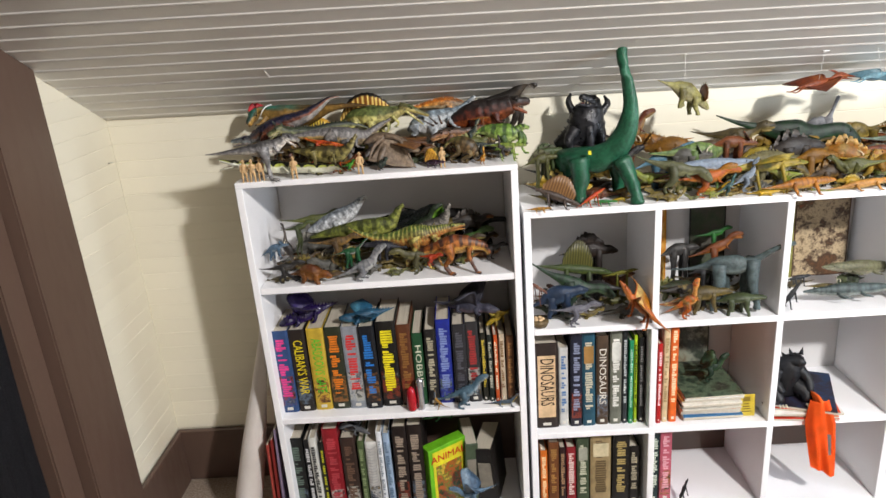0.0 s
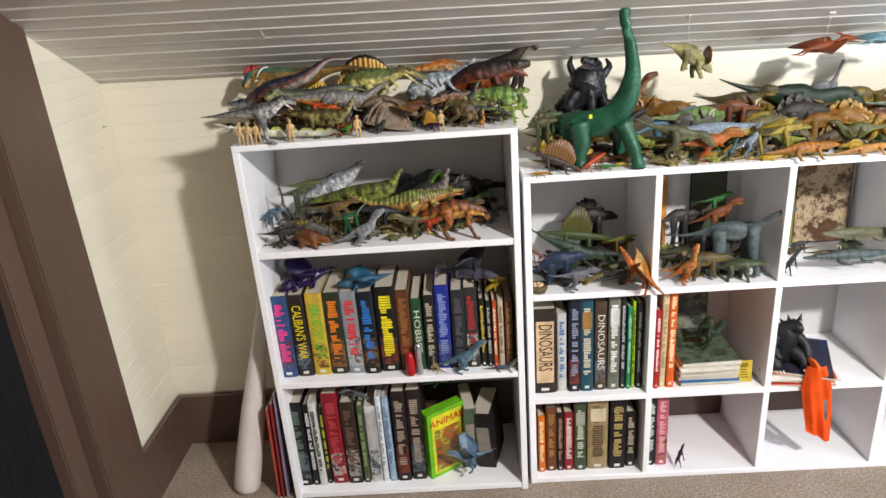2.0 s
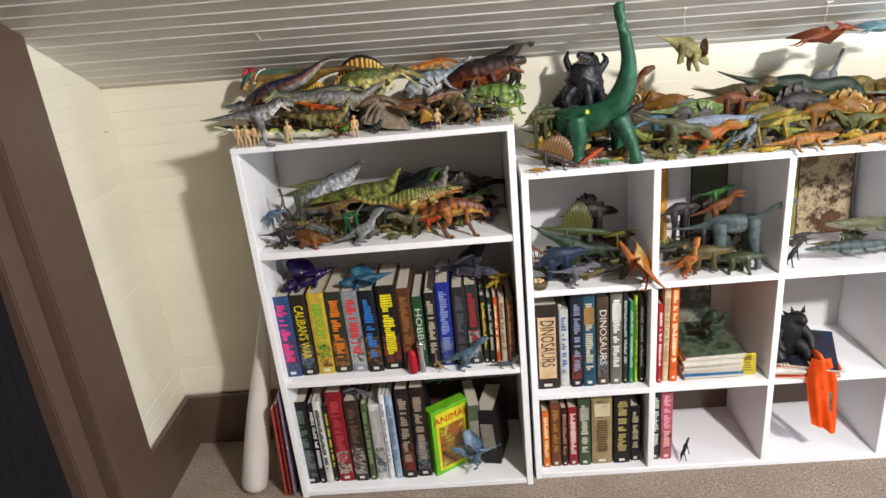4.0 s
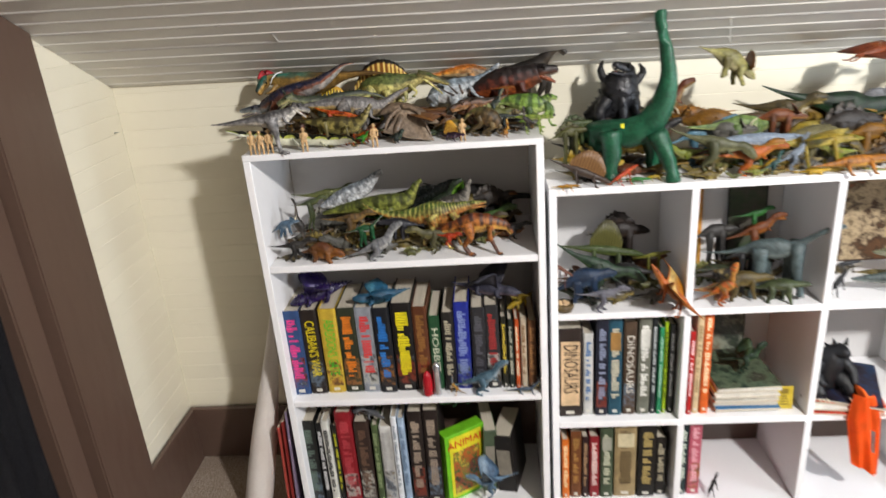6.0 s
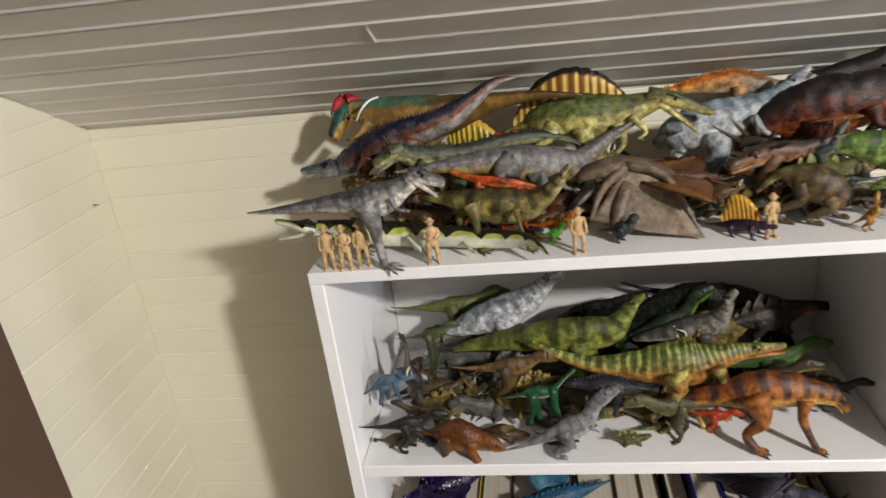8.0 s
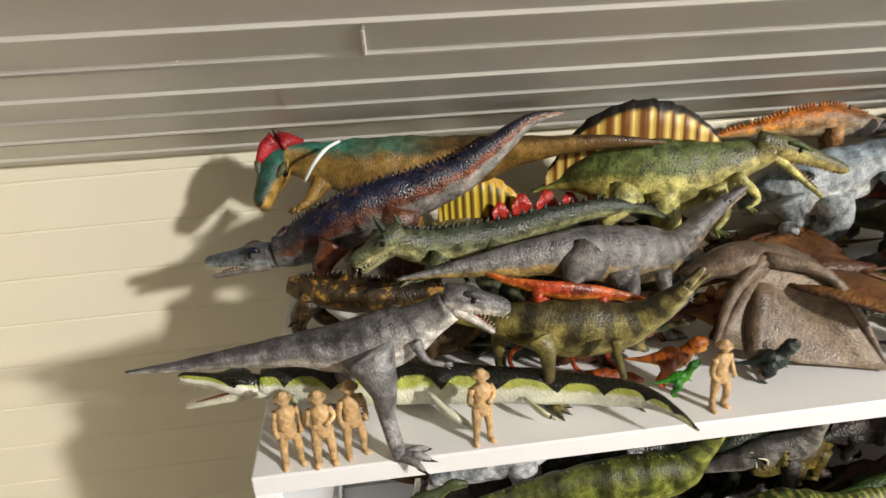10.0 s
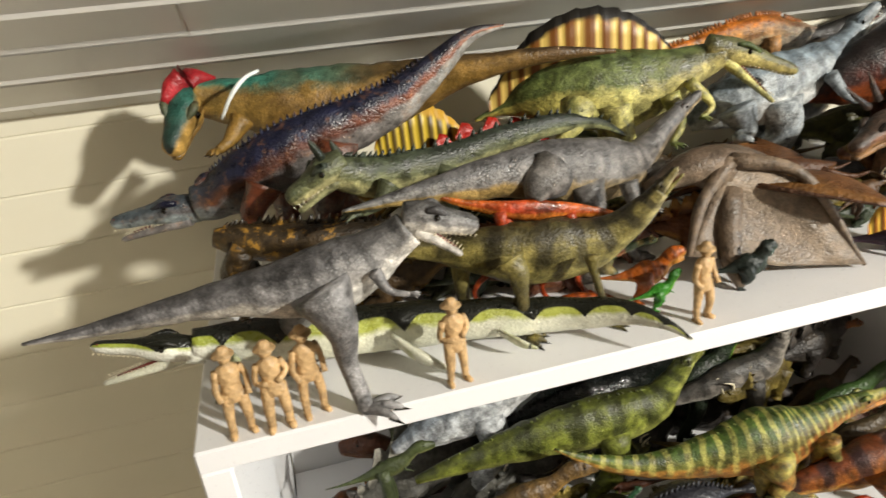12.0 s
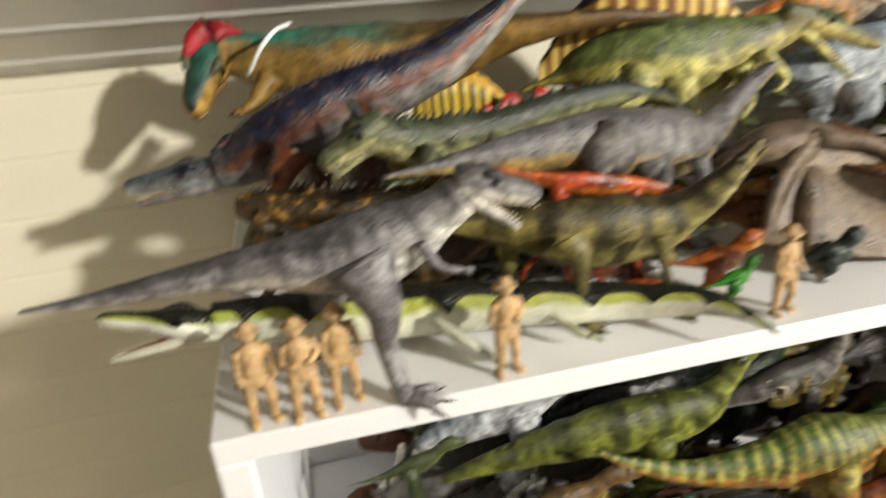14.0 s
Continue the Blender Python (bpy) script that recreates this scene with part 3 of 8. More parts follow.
    if jaw > 5:
        mid = (at(0.96, 0, -0.3) + tip) / 2
        s.limb([a + d * ln * 0.05 + ez * r0 * 0.15, a * 0.6 + mid * 0.4, a * 0.25 + mid * 0.75], [r0 * 0.42, r0 * 0.3, r0 * 0.1], 6, 7, 3)
    if teeth:
        for i in range(9):
            f = i / 8
            u = back_head + (0.99 - back_head) * (0.25 + 0.72 * f)
            for sd in (-1, 1):
                p = at(u, 0.62 * sd, -0.62)
                s.cone(p, p - ez * 0.016 * L + 0 * p, 0.0036 * L, 4, 2, 0.9)
                q = a + d * ln * (0.2 + 0.7 * f) + ey * sd * r1 * 0.3 * (1.2 - 0.5 * f) + ez * r0 * 0.2
                s.cone(q, q + ez * 0.016 * L, 0.0032 * L, 4, 2, 0.9)
    if eye:
        ue = back_head + 0.3 * (1 - back_head)
        for sd in (-1, 1):
            s.ball(at(ue, 0.82 * sd, 0.45), 0.0085 * L * (0.8 if kind == "sauropod" else 1), 4, 6)
            s.ball(at(ue + 0.004, 0.72 * sd, 0.72), 0.012 * L, 0, 6)
    if sail:
        n = 26
        us = [sail_span[0] + (sail_span[1] - sail_span[0]) * i / (n - 1) for i in range(n)]
        wav = [sail_high * L * math.sin(math.pi * (0.04 + 0.92 * i / (n - 1))) ** 0.62 * (1 + 0.05 * ((i % 2) - 0.5)) for i in range(n)]
        s.sail([at(u, 0, 0.6) for u in us], [at(u, 0, 0.6) + ez * h - ex * h * 0.05 for u, h in zip(us, wav)], 0.008 * L, 1)
    if spikes:
        n, h, lo, hi = spikes
        for i in range(n):
            u = lo + (hi - lo) * i / (n - 1)
            p = at(u, 0, 0.9)
            hh = h * L * (0.5 + 0.5 * math.sin(math.pi * (0.1 + 0.8 * i / (n - 1))))
            s.cone(p, p + ez * hh - ex * hh * 0.5, h * 0.36 * L, 5, 1 if sail is None and not isinstance(paint, bpy.types.Material) else 0, 0.95)
    if plates:
        for i in range(9):
            u = 0.22 + 0.52 * i / 8
            h = plates * L * (0.35 + 0.65 * math.sin(math.pi * (i + 0.6) / 9.2))
            p = at(u, 0.25 * (-1) ** i, 0.8)
            s.sail([p - ex * h * 0.42, p - ex * h * 0.15, p + ex * h * 0.2, p + ex * h * 0.42], [p - ex * h * 0.4 + ez * h * 0.3, p - ex * h * 0.14 + ez * h, p + ex * h * 0.1 + ez * h * 0.9, p + ex * h * 0.4 + ez * h * 0.3], 0.006 * L, 1)
        for i in (0.04, 0.09):
            for sd in (-1, 1):
                s.cone(at(i), at(i) + ey * sd * 0.06 * L + ez * 0.05 * L, 0.008 * L, 5, 2)
    if frill:
        c = at(0.83, 0, 0.5)
        k = 9
        ring = [c + ey * frill * L * math.cos(math.pi * i / (k - 1)) * 0.95 + (ez * 0.85 - ex * 0.4) * frill * L * (0.25 + math.sin(math.pi * i / (k - 1))) for i in range(k)]
        inner = [at(0.86, 0.5 * math.cos(math.pi * i / (k - 1)), 0.3) for i in range(k)]
        s.web(inner, ring, 0.006 * L, 1 if len(s.v) else 0, 0.01 * L, 11)
        for i in range(0, k):
            s.cone(ring[i], ring[i] + unit(ring[i] - c) * 0.035 * L * (2.4 if horns > 3 else 1), 0.009 * L, 5, 2 if horns > 3 else 0)
    if horns:
        for sd in (-1, 1):
            p = at(0.9, 0.6 * sd, 0.7)
            s.limb([p, p + ez * 0.06 * L + ex * 0.02 * L + ey * sd * 0.01 * L, p + ez * 0.1 * L + ex * 0.1 * L], [0.013 * L, 0.009 * L, 0.001 * L], 7, 6, 2)
        p = at(0.965, 0, 0.8)
        s.cone(p, p + ez * 0.05 * L + ex * 0.01 * L, 0.011 * L, 6, 2)
    if crest == "tube":
        p = at(0.92, 0, 0.6)
        s.limb([p, p + ez * 0.04 * L - ex * 0.05 * L, p + ez * 0.05 * L - ex * 0.13 * L], [0.016 * L, 0.013 * L, 0.008 * L], 7, 7, 1)
    elif crest == "hood":
        c0 = [at(u, 0, 0.7) for u in (0.8, 0.84, 0.88, 0.92, 0.95)]
        s.sail(c0, [p + ez * h * L for p, h in zip(c0, (0.01, 0.05, 0.06, 0.045, 0.005))], 0.03 * L, 1)
    elif crest == "horn":
        for sd in (-1, 1):
            p = at(0.91, 0.7 * sd, 0.7)
            s.cone(p, p + ez * 0.03 * L - ex * 0.01 * L + ey * sd * 0.012 * L, 0.011 * L, 5, 0)
    if wings:
        span, lift, sweep = wings
        for sd in (-1, 1):
            a0, a1 = at(0.68, 0.6 * sd, 0.5), at(0.42, 0.6 * sd, 0.3)
            el = a0 + ey * sd * span * 0.45 * L + ez * lift * 1.1 * L + ex * 0.05 * L
            tip = a0 + ey * sd * span * L + ez * lift * 0.9 * L - ex * sweep * L
            s.limb([a0, el, tip], [0.014 * L, 0.009 * L, 0.003 * L], 10, 6, 0, 0.8)
            s.web([a0, el, tip], [a1, a1 + ey * sd * span * 0.4 * L + ez * lift * 0.3 * L - ex * 0.08 * L, tip - ex * 0.03 * L], 0.0025 * L, 1, -0.035 * L, 9)
    mats = list(paint) if isinstance(paint, (list, tuple)) else [paint, paint]
    low = min(p[2] for p in s.v)
    o = at(0.5)
    return s.place(name, [mats[0], mats[-1] if len(mats) > 1 else mats[0], BONE, GUM, EYE], (o[0], o[1], low), label, category, group)


def explorer(x, y, z, h, turn, label, k=0):
    """A little moulded figure as a plain shape: legs, trunk, folded arms, head with a brimmed hat."""
    SEED[0] += 1
    s = Shape(SEED[0])
    f, r = np.array((math.sin(turn), -math.cos(turn), 0)), np.array((math.cos(turn), math.sin(turn), 0))
    u = np.array((0, 0, 1.0))
    o = np.array((x, y, z))
    for sd in (-1, 1):
        s.limb([o + r * sd * 0.09 * h + u * 0.02 * h, o + r * sd * 0.085 * h + u * 0.24 * h + f * (0.02 + 0.02 * sd * (-1) ** k) * h, o + r * sd * 0.06 * h + u * 0.5 * h], [0.04 * h, 0.048 * h, 0.066 * h], 8, 8)
        s.limb([o + r * sd * 0.09 * h + u * 0.015 * h - f * 0.03 * h, o + r * sd * 0.1 * h + u * 0.02 * h + f * 0.04 * h, o + r * sd * 0.11 * h + u * 0.015 * h + f * 0.1 * h], [0.035 * h, 0.04 * h, 0.025 * h], 5, 7)
        e = o + r * sd * 0.15 * h + u * (0.6 + 0.03 * sd) * h
        s.limb([o + r * sd * 0.105 * h + u * 0.755 * h, e, o + r * sd * (0.05 if k % 2 else 0.13) * h + u * (0.58 if k % 2 else 0.47) * h + f * 0.1 * h], [0.042 * h, 0.034 * h, 0.03 * h], 8, 7)
    body = [(0.40, 0.105), (0.46, 0.115), (0.53, 0.108), (0.6, 0.095), (0.7, 0.118), (0.77, 0.105), (0.81, 0.045), (0.83, 0.04)]
    s.tube([o + u * a * h for a, b in body], [(b * h * 0.72, b * h) for a, b in body], 12, 0, f, 0.03, 0.6)
    s.ball(o + u * 0.88 * h + f * 0.01 * h, 0.068 * h, 0, 10)
    hat = [(0.905, 0.108), (0.918, 0.104), (0.922, 0.07), (0.965, 0.06), (0.99, 0.04), (0.995, 0.01)]
    s.tube([o + u * a * h for a, b in hat], [b * h for a, b in hat], 12, 0, f, 0.02, 0.6)
    return s.place("toy_explorer", [TANVINYL], (x, y, z), label, "toy figure", "tan explorer figures")


def flyer(name, at, span, length, turn, pitch, paint, label, roll=0.0, dip=0.15, category="toy pterosaur", hung=None):
    """A pterosaur with its wings spread: body, beak, crest, two membranes."""
    SEED[0] += 1
    s = Shape(SEED[0])
    m = Matrix.Translation(at) @ Euler((radians(roll), radians(pitch), radians(turn))).to_matrix().to_4x4()

    def w(x, y, z):
        return np.array(m @ Vector((x * length, y, z * length)))
    rows = [(0, 0, 0.01), (0.12, 0.0, 0.05), (0.3, 0.01, 0.085), (0.45, 0.02, 0.07), (0.58, 0.05, 0.035), (0.68, 0.09, 0.045), (0.76, 0.09, 0.045), (0.88, 0.06, 0.02), (1.0, 0.03, 0.004)]
    g = glide(rows, 26)
    s.tube([w(a, 0, b) for a, b, c in g], [max(c, 0.003) * length for a, b, c in g], 10, 0)
    s.limb([w(0.7, 0, 0.11), w(0.62, 0, 0.17), w(0.52, 0, 0.2)], [0.03 * length, 0.02 * length, 0.003 * length], 6, 6, 1)
    s.limb([w(0.72, 0, 0.06), w(0.86, 0, 0.02), w(0.97, 0, -0.01)], [0.03 * length, 0.014 * length, 0.003 * length], 6, 6, 0)
    for sd in (-1, 1):
        a, e, t = w(0.5, sd * 0.05 * length, 0.04), w(0.56, sd * span * 0.24, 0.1), w(0.1, sd * span * 0.5, 0.1 - dip)
        s.limb([a, e, t], [0.024 * length, 0.016 * length, 0.004 * length], 12, 6)
        s.web([a, e, t], [w(0.12, sd * 0.04 * length, 0.0), w(0.06, sd * span * 0.2, 0.0), t * 0.97 + w(0.0, sd * span * 0.45, 0) * 0.03], 0.004 * length, 1, 0.05 * length, 11)
        s.limb([w(0.1, sd * 0.03 * length, 0), w(-0.05, sd * 0.07 * length, -0.06), w(-0.14, sd * 0.08 * length, -0.05)], [0.02 * length, 0.013 * length, 0.006 * length], 6, 6)
        s.ball(w(0.74, sd * 0.035 * length, 0.11), 0.012 * length, 4, 6)
    mats = list(paint) if isinstance(paint, (list, tuple)) else [paint, paint]
    return s.place(name, [mats[0], mats[1], BONE, GUM, EYE], at, label, category)


# ---------------------------------------------------------------- books and paper
CLOTH = {}


def cloth(h, rough=0.5):
    if (h, rough) not in CLOTH:
        m, nt, b = shader("cover_" + h, rough, spec=0.4)
        c = mixed(nt, 0.55, C(h), ramp(nt, noise_out(nt, 35, 4), [(0.3, 0.35), (0.68, 1.05)]), "MULTIPLY")
        c = mixed(nt, ramp(nt, noise_out(nt, 140, 2), [(0.68, 0.0), (0.84, 0.25)]), c, (0.5, 0.48, 0.45))
        nt.links.new(c, b.inputs["Base Color"])
        bumped(nt, b, noise_out(nt, 400, 2), 0.12, 0.001)
        CLOTH[(h, rough)] = m
    return CLOTH[(h, rough)]


def paper_material():
    m, nt, b = shader("page_edges", 0.8, spec=0.2)
    lines = noise_out(nt, 1.0, 2, stretch=(900, 6, 6))
    c = mixed(nt, lines, (0.38, 0.33, 0.25), (0.66, 0.61, 0.51))
    nt.links.new(c, b.inputs["Base Color"])
    bumped(nt, b, lines, 0.3, 0.0006)
    return m


PAPER = paper_material()
STEEL = gloss("dull_steel_wire", "b8babc", 0.3, 0.9)


def printed(name, tones, scale=26, seed=0.0):
    """Colour print: blurred patches of several tones at two scales."""
    m, nt, b = shader(name, 0.35)
    tc = nt.nodes.new("ShaderNodeTexCoord")
    mp = nt.nodes.new("ShaderNodeMapping")
    mp.inputs["Location"].default_value = (seed, seed * 2, seed)
    nt.links.new(tc.outputs["Object"], mp.inputs[0])
    n = nt.nodes.new("ShaderNodeTexNoise")
    n.inputs["Scale"].default_value, n.inputs["Detail"].default_value, n.inputs["Roughness"].default_value = scale, 6, 0.7
    nt.links.new(mp.outputs[0], n.inputs["Vector"])
    c = ramp(nt, n.outputs[0], [(0.3 + 0.4 * i / (len(tones) - 1), C(t)) for i, t in enumerate(tones)])
    nt.links.new(c, b.inputs["Base Color"])
    return m


def lettering(text, size, material, parent, m, label=""):
    """A word as a thin mesh, with the built-in font, standing on a face."""
    cu = bpy.data.curves.new("word", "FONT")
    cu.body, cu.size, cu.extrude, cu.align_x, cu.align_y, cu.resolution_u = text, size, 0.0003, "CENTER", "CENTER", 2
    tmp = bpy.data.objects.new("word", cu)
    me = bpy.data.meshes.new_from_object(tmp)
    bpy.data.objects.remove(tmp)
    w = max(v.co.x for v in me.vertices) - min(v.co.x for v in me.vertices)
    me.materials.clear()
    me.materials.append(material)
    ob = new("title", me)
    ob.parent = parent
    ob.matrix_local = m
    tagged(ob, label)
    return ob, w


BOOKS = random.Random(11)


def book(x0, x1, y, z, h, d, colour, label, bars=None, title=None, ink="e8e0d0", panel=None, spiral=False):
    """An upright book with its spine to the front: case, page block, lettering."""
    w = x1 - x0
    b = empty("book", label, "book", ((x0 + x1) / 2, y + BOOKS.uniform(0, 0.008), z))
    b.rotation_euler = (0, radians(BOOKS.uniform(-0.5, 0.5)), 0)
    hw, t = w / 2, min(0.0022, w * 0.12)
    bm = bmesh.new()
    box(bm, (-hw, 0.002, 0), (-hw + t, d, h), 0.0006)
    box(bm, (hw - t, 0.002, 0), (hw, d, h), 0.0006)
    prof = [(-hw, 0.003), (-hw * 0.75, 0.0006), (-hw * 0.3, 0.0), (hw * 0.3, 0.0), (hw * 0.75, 0.0006), (hw, 0.003), (hw * 0.7, 0.004), (-hw * 0.7, 0.004)]
    lo = [bm.verts.new((px, py, 0.0)) for px, py in prof]
    hi = [bm.verts.new((px, py, h)) for px, py in prof]
    bm.faces.new(lo[::-1])
    bm.faces.new(hi)
    for i in range(len(prof)):
        j = (i + 1) % len(prof)
        bm.faces.new((lo[i], lo[j], hi[j], hi[i]))
    bmesh.ops.recalc_face_normals(bm, faces=bm.faces)
    part("cover", bm, cloth(colour), b)
    part("page_block", boxed((-hw + t * 1.05, 0.0046, 0.0025), (hw - t * 1.05, d - 0.004, h - 0.0035)), PAPER, b, "cream page block")
    if w > 0.029 and h > 0.22 and not panel:
        part("spine_art", boxed((-hw * 0.86, -0.0003, h * 0.09), (hw * 0.86, 0.0004, h * BOOKS.uniform(0.34, 0.46))), printed("art_" + colour, (colour, "141210", BOOKS.choice(("8a5a2c", "5a6a7a", "a8a8a0", "7a3020")), colour, "2a2622", BOOKS.choice(("c8a860", "8a9aa8", "b06a3c"))), 38, BOOKS.uniform(0, 5)), b, "printed cover art on the spine")
    if spiral:
        bm = bmesh.new()
        for i in range(26):
            c = Matrix.Translation((0, -0.001, 0.012 + i * (h - 0.024) / 25))
            bmesh.ops.create_cone(bm, segments=8, radius1=hw * 0.9, radius2=hw * 0.9, depth=0.0022, matrix=c)
        part("spiral_binding", bm, STEEL, b, "steel wire spiral binding")
    if panel:
        part("spine_panel", boxed((-hw * 0.72, -0.0006, h * 0.13 if title else h * 0.68), (hw * 0.76, 0.0003, h * 0.86)), cloth(panel), b, "printed spine panel")
    if title:
        m = Matrix.Translation((0, -0.0009, h * 0.55)) @ Euler((radians(90), radians(90), 0)).to_matrix().to_4x4()
        ob, tw = lettering(title, w * 0.82, cloth(ink, 0.4), b, m)
        k = min(1.0, h * (0.55 if panel else 0.66) / max(tw, 1e-4))
        ob.matrix_local = m @ Matrix.Diagonal((k * (1.0 if k < 1 else min(1.6, h * 0.62 / tw)), 1, 1, 1))
    if bars:
        bm = bmesh.new()
        zz, count = h * 0.9, 0
        while zz > h * 0.2:
            ln = BOOKS.uniform(0.0035, 0.0065)
            k = BOOKS.uniform(0.42, 0.6) * hw
            box(bm, (-k, -0.0005, zz - ln), (k * BOOKS.choice((0.2, 1, 1, 1)), 0.0004, zz))
            count += 1
            zz -= ln + (0.009 if count % BOOKS.choice((5, 6, 7)) == 0 else 0.0018)
        part("lettering", bm, cloth(bars, 0.4), b)
    part("spine_mark", boxed((-hw * 0.35, -0.0005, h * 0.03), (hw * 0.35, 0.0004, h * 0.03 + min(0.008, w * 0.4))), cloth("d8d4c8"), b)
    return b


def draped_pterosaur(top, left, right, low):
    """A pterosaur resting on its folded wings, which hang down like a tent on either side."""
    SEED[0] += 1
    s = Shape(SEED[0])
    top, left, right, low = (np.array(p) for p in (top, left, right, low))
    back = top + np.array((0.03, 0.05, -0.035))
    floor_z = np.array((0, 0, AH))
    body = [top + np.array((-0.05, 0.015, -0.015)), top + np.array((-0.02, 0.01, -0.004)), top + np.array((0.01, 0.012, -0.012)), top + np.array((0.05, 0.02, -0.03)), top + np.array((0.075, 0.03, -0.045))]
    g = glide([(*p, r) for p, r in zip(body, (0.004, 0.012, 0.017, 0.013, 0.004))], 16)
    s.tube(g[:, :3], g[:, 3], 10, 0)
    rt = np.array((right[0], right[1], AH + 0.003))
    lf = np.array((left[0], left[1], AH + 0.02))
    s.web([top, (top * 0.55 + rt * 0.45) + np.array((0.006, 0, 0.014)), rt], [lf, (lf + low) / 2, np.array((low[0], low[1] - 0.004, AH + 0.008))], 0.0012, 1, 0.01, 14)
    kids = [Shape(1), Shape(2), Shape(3)]
    kids[0].limb([top, (top * 0.55 + rt * 0.45) + np.array((0.006, 0, 0.02)), rt], [0.006, 0.004, 0.0015], 12, 6)
    kids[1].limb([top, (top * 0.5 + lf * 0.5) + np.array((-0.006, 0, 0.004)), lf], [0.006, 0.004, 0.002], 12, 6)
    kids[2].limb([top + np.array((0.0, 0.0, -0.02)), (top + low) / 2 + np.array((-0.02, -0.008, -0.02)), np.array((low[0] - 0.03, low[1] - 0.01, AH + 0.003))], [0.009, 0.007, 0.003], 9, 7)
    mats = [coat("brown_pterosaur", "6a5848", "7c6a58", "94826e", wash=0.5), coat("wing_membrane", "8a7866 9a8a76", "8a7866 a09080", "9a8874", "6a5a4a", "blotch", 6, 0.4, wash=0.45), BONE, GUM, EYE]
    at = (top[0], top[1], AH)
    ob = s.place("toy_pterosaur", mats, at, "grey-brown toy pteranodon with folded leathery wings", "toy pterosaur")
    for nm, kid in zip(("wing_finger", "wing_finger", "leg"), kids):
        child = kid.place(nm, mats, at, "", "")
        child.location, child.parent = (0, 0, 0), ob


def coat(name, back, flank, belly, mark=None, style="bands", n=12, force=0.8, lo=0.3, hi=0.68, rough=0.45, wash=0.72, reach=0.5, scales=620, gloss_level=0.5):
    """Hand-painted vinyl: back, flank and belly each change colour from tail to head; bands, teeth, blotches or specks on top, then a dark wash and scales."""
    m, nt, b = shader("vinyl_" + name, rough, spec=gloss_level)
    uv = nt.nodes.new("ShaderNodeUVMap")
    sep = nt.nodes.new("ShaderNodeSeparateXYZ")
    nt.links.new(uv.outputs[0], sep.inputs[0])

    def math_node(op, a, b2, c=None):
        k = nt.nodes.new("ShaderNodeMath")
        k.operation = op
        for sock, v in zip(k.inputs, (a, b2, c)):
            if isinstance(v, bpy.types.NodeSocket):
                nt.links.new(v, sock)
            elif v is not None:
                sock.default_value = v
        return k.outputs[0]

    def along(tones):
        tones = tones.split()
        if len(tones) == 1:
            tones = tones * 2
        return ramp(nt, sep.outputs[0], [(i / (len(tones) - 1), C(h)) for i, h in enumerate(tones)])

    wob = math_node("MULTIPLY_ADD", noise_out(nt, 70, 5, rough=0.65), 0.42, math_node("SUBTRACT", sep.outputs[1], 0.21))
    c = mixed(nt, ramp(nt, wob, [(lo + 0.06, 0.0), (lo + 0.18, 1.0)]), along(belly), along(flank))
    c = mixed(nt, ramp(nt, wob, [(hi, 0.0), (hi + 0.14, 1.0)]), c, along(back))
    if mark:
        wave = math_node("MULTIPLY", math_node("PINGPONG", math_node("MULTIPLY_ADD", noise_out(nt, 26, 2), 0.05, sep.outputs[0]), 0.5 / n), 2.0 * n)
        if style == "teeth":
            pat = ramp(nt, math_node("MULTIPLY_ADD", math_node("POWER", wave, 3.0), 0.3, sep.outputs[1]), [(reach + 0.27, 0.0), (reach + 0.3, 1.0)])
        elif style == "bands":
            pat = math_node("MULTIPLY", ramp(nt, wave, [(0.5, 0.0), (0.72, 1.0)]), ramp(nt, wob, [(reach - 0.1, 0.0), (reach + 0.1, 1.0)]))
        elif style == "specks":
            pat = ramp(nt, noise_out(nt, 12.0 * n, 3, rough=0.7), [(0.56, 0.0), (0.63, 1.0)])
        else:
            pat = ramp(nt, noise_out(nt, 4.0 * n, 4), [(0.5, 0.0), (0.6, 1.0)])
        c = mixed(nt, math_node("MULTIPLY", pat, force), c, C(mark))
    vo = nt.nodes.new("ShaderNodeTexVoronoi")
    vo.inputs["Scale"].default_value = scales
    tc = nt.nodes.new("ShaderNodeTexCoord")
    nt.links.new(tc.outputs["Object"], vo.inputs["Vector"])
    wrinkle = noise_out(nt, 110, 5, rough=0.7)
    c = mixed(nt, wash, c, ramp(nt, wrinkle, [(0.36, 0.06), (0.5, 0.8), (0.64, 1.7)]), "MULTIPLY")
    c = mixed(nt, wash * 0.4, c, ramp(nt, vo.outputs["Distance"], [(0.1, 1.15), (0.55, 0.45)]), "MULTIPLY")
    c = mixed(nt, 0.6, c, ramp(nt, noise_out(nt, 32, 3), [(0.32, 0.5), (0.66, 1.2)]), "MULTIPLY")
    nt.links.new(c, b.inputs["Base Color"])
    nt.links.new(ramp(nt, wrinkle, [(0.35, rough - 0.12), (0.65, rough + 0.18)]), b.inputs["Roughness"])
    hgt = math_node("MULTIPLY_ADD", wrinkle, 1.4, math_node("MULTIPLY", vo.outputs["Distance"], -0.8))
    bumped(nt, b, hgt, 0.5, 0.0009)
    return m


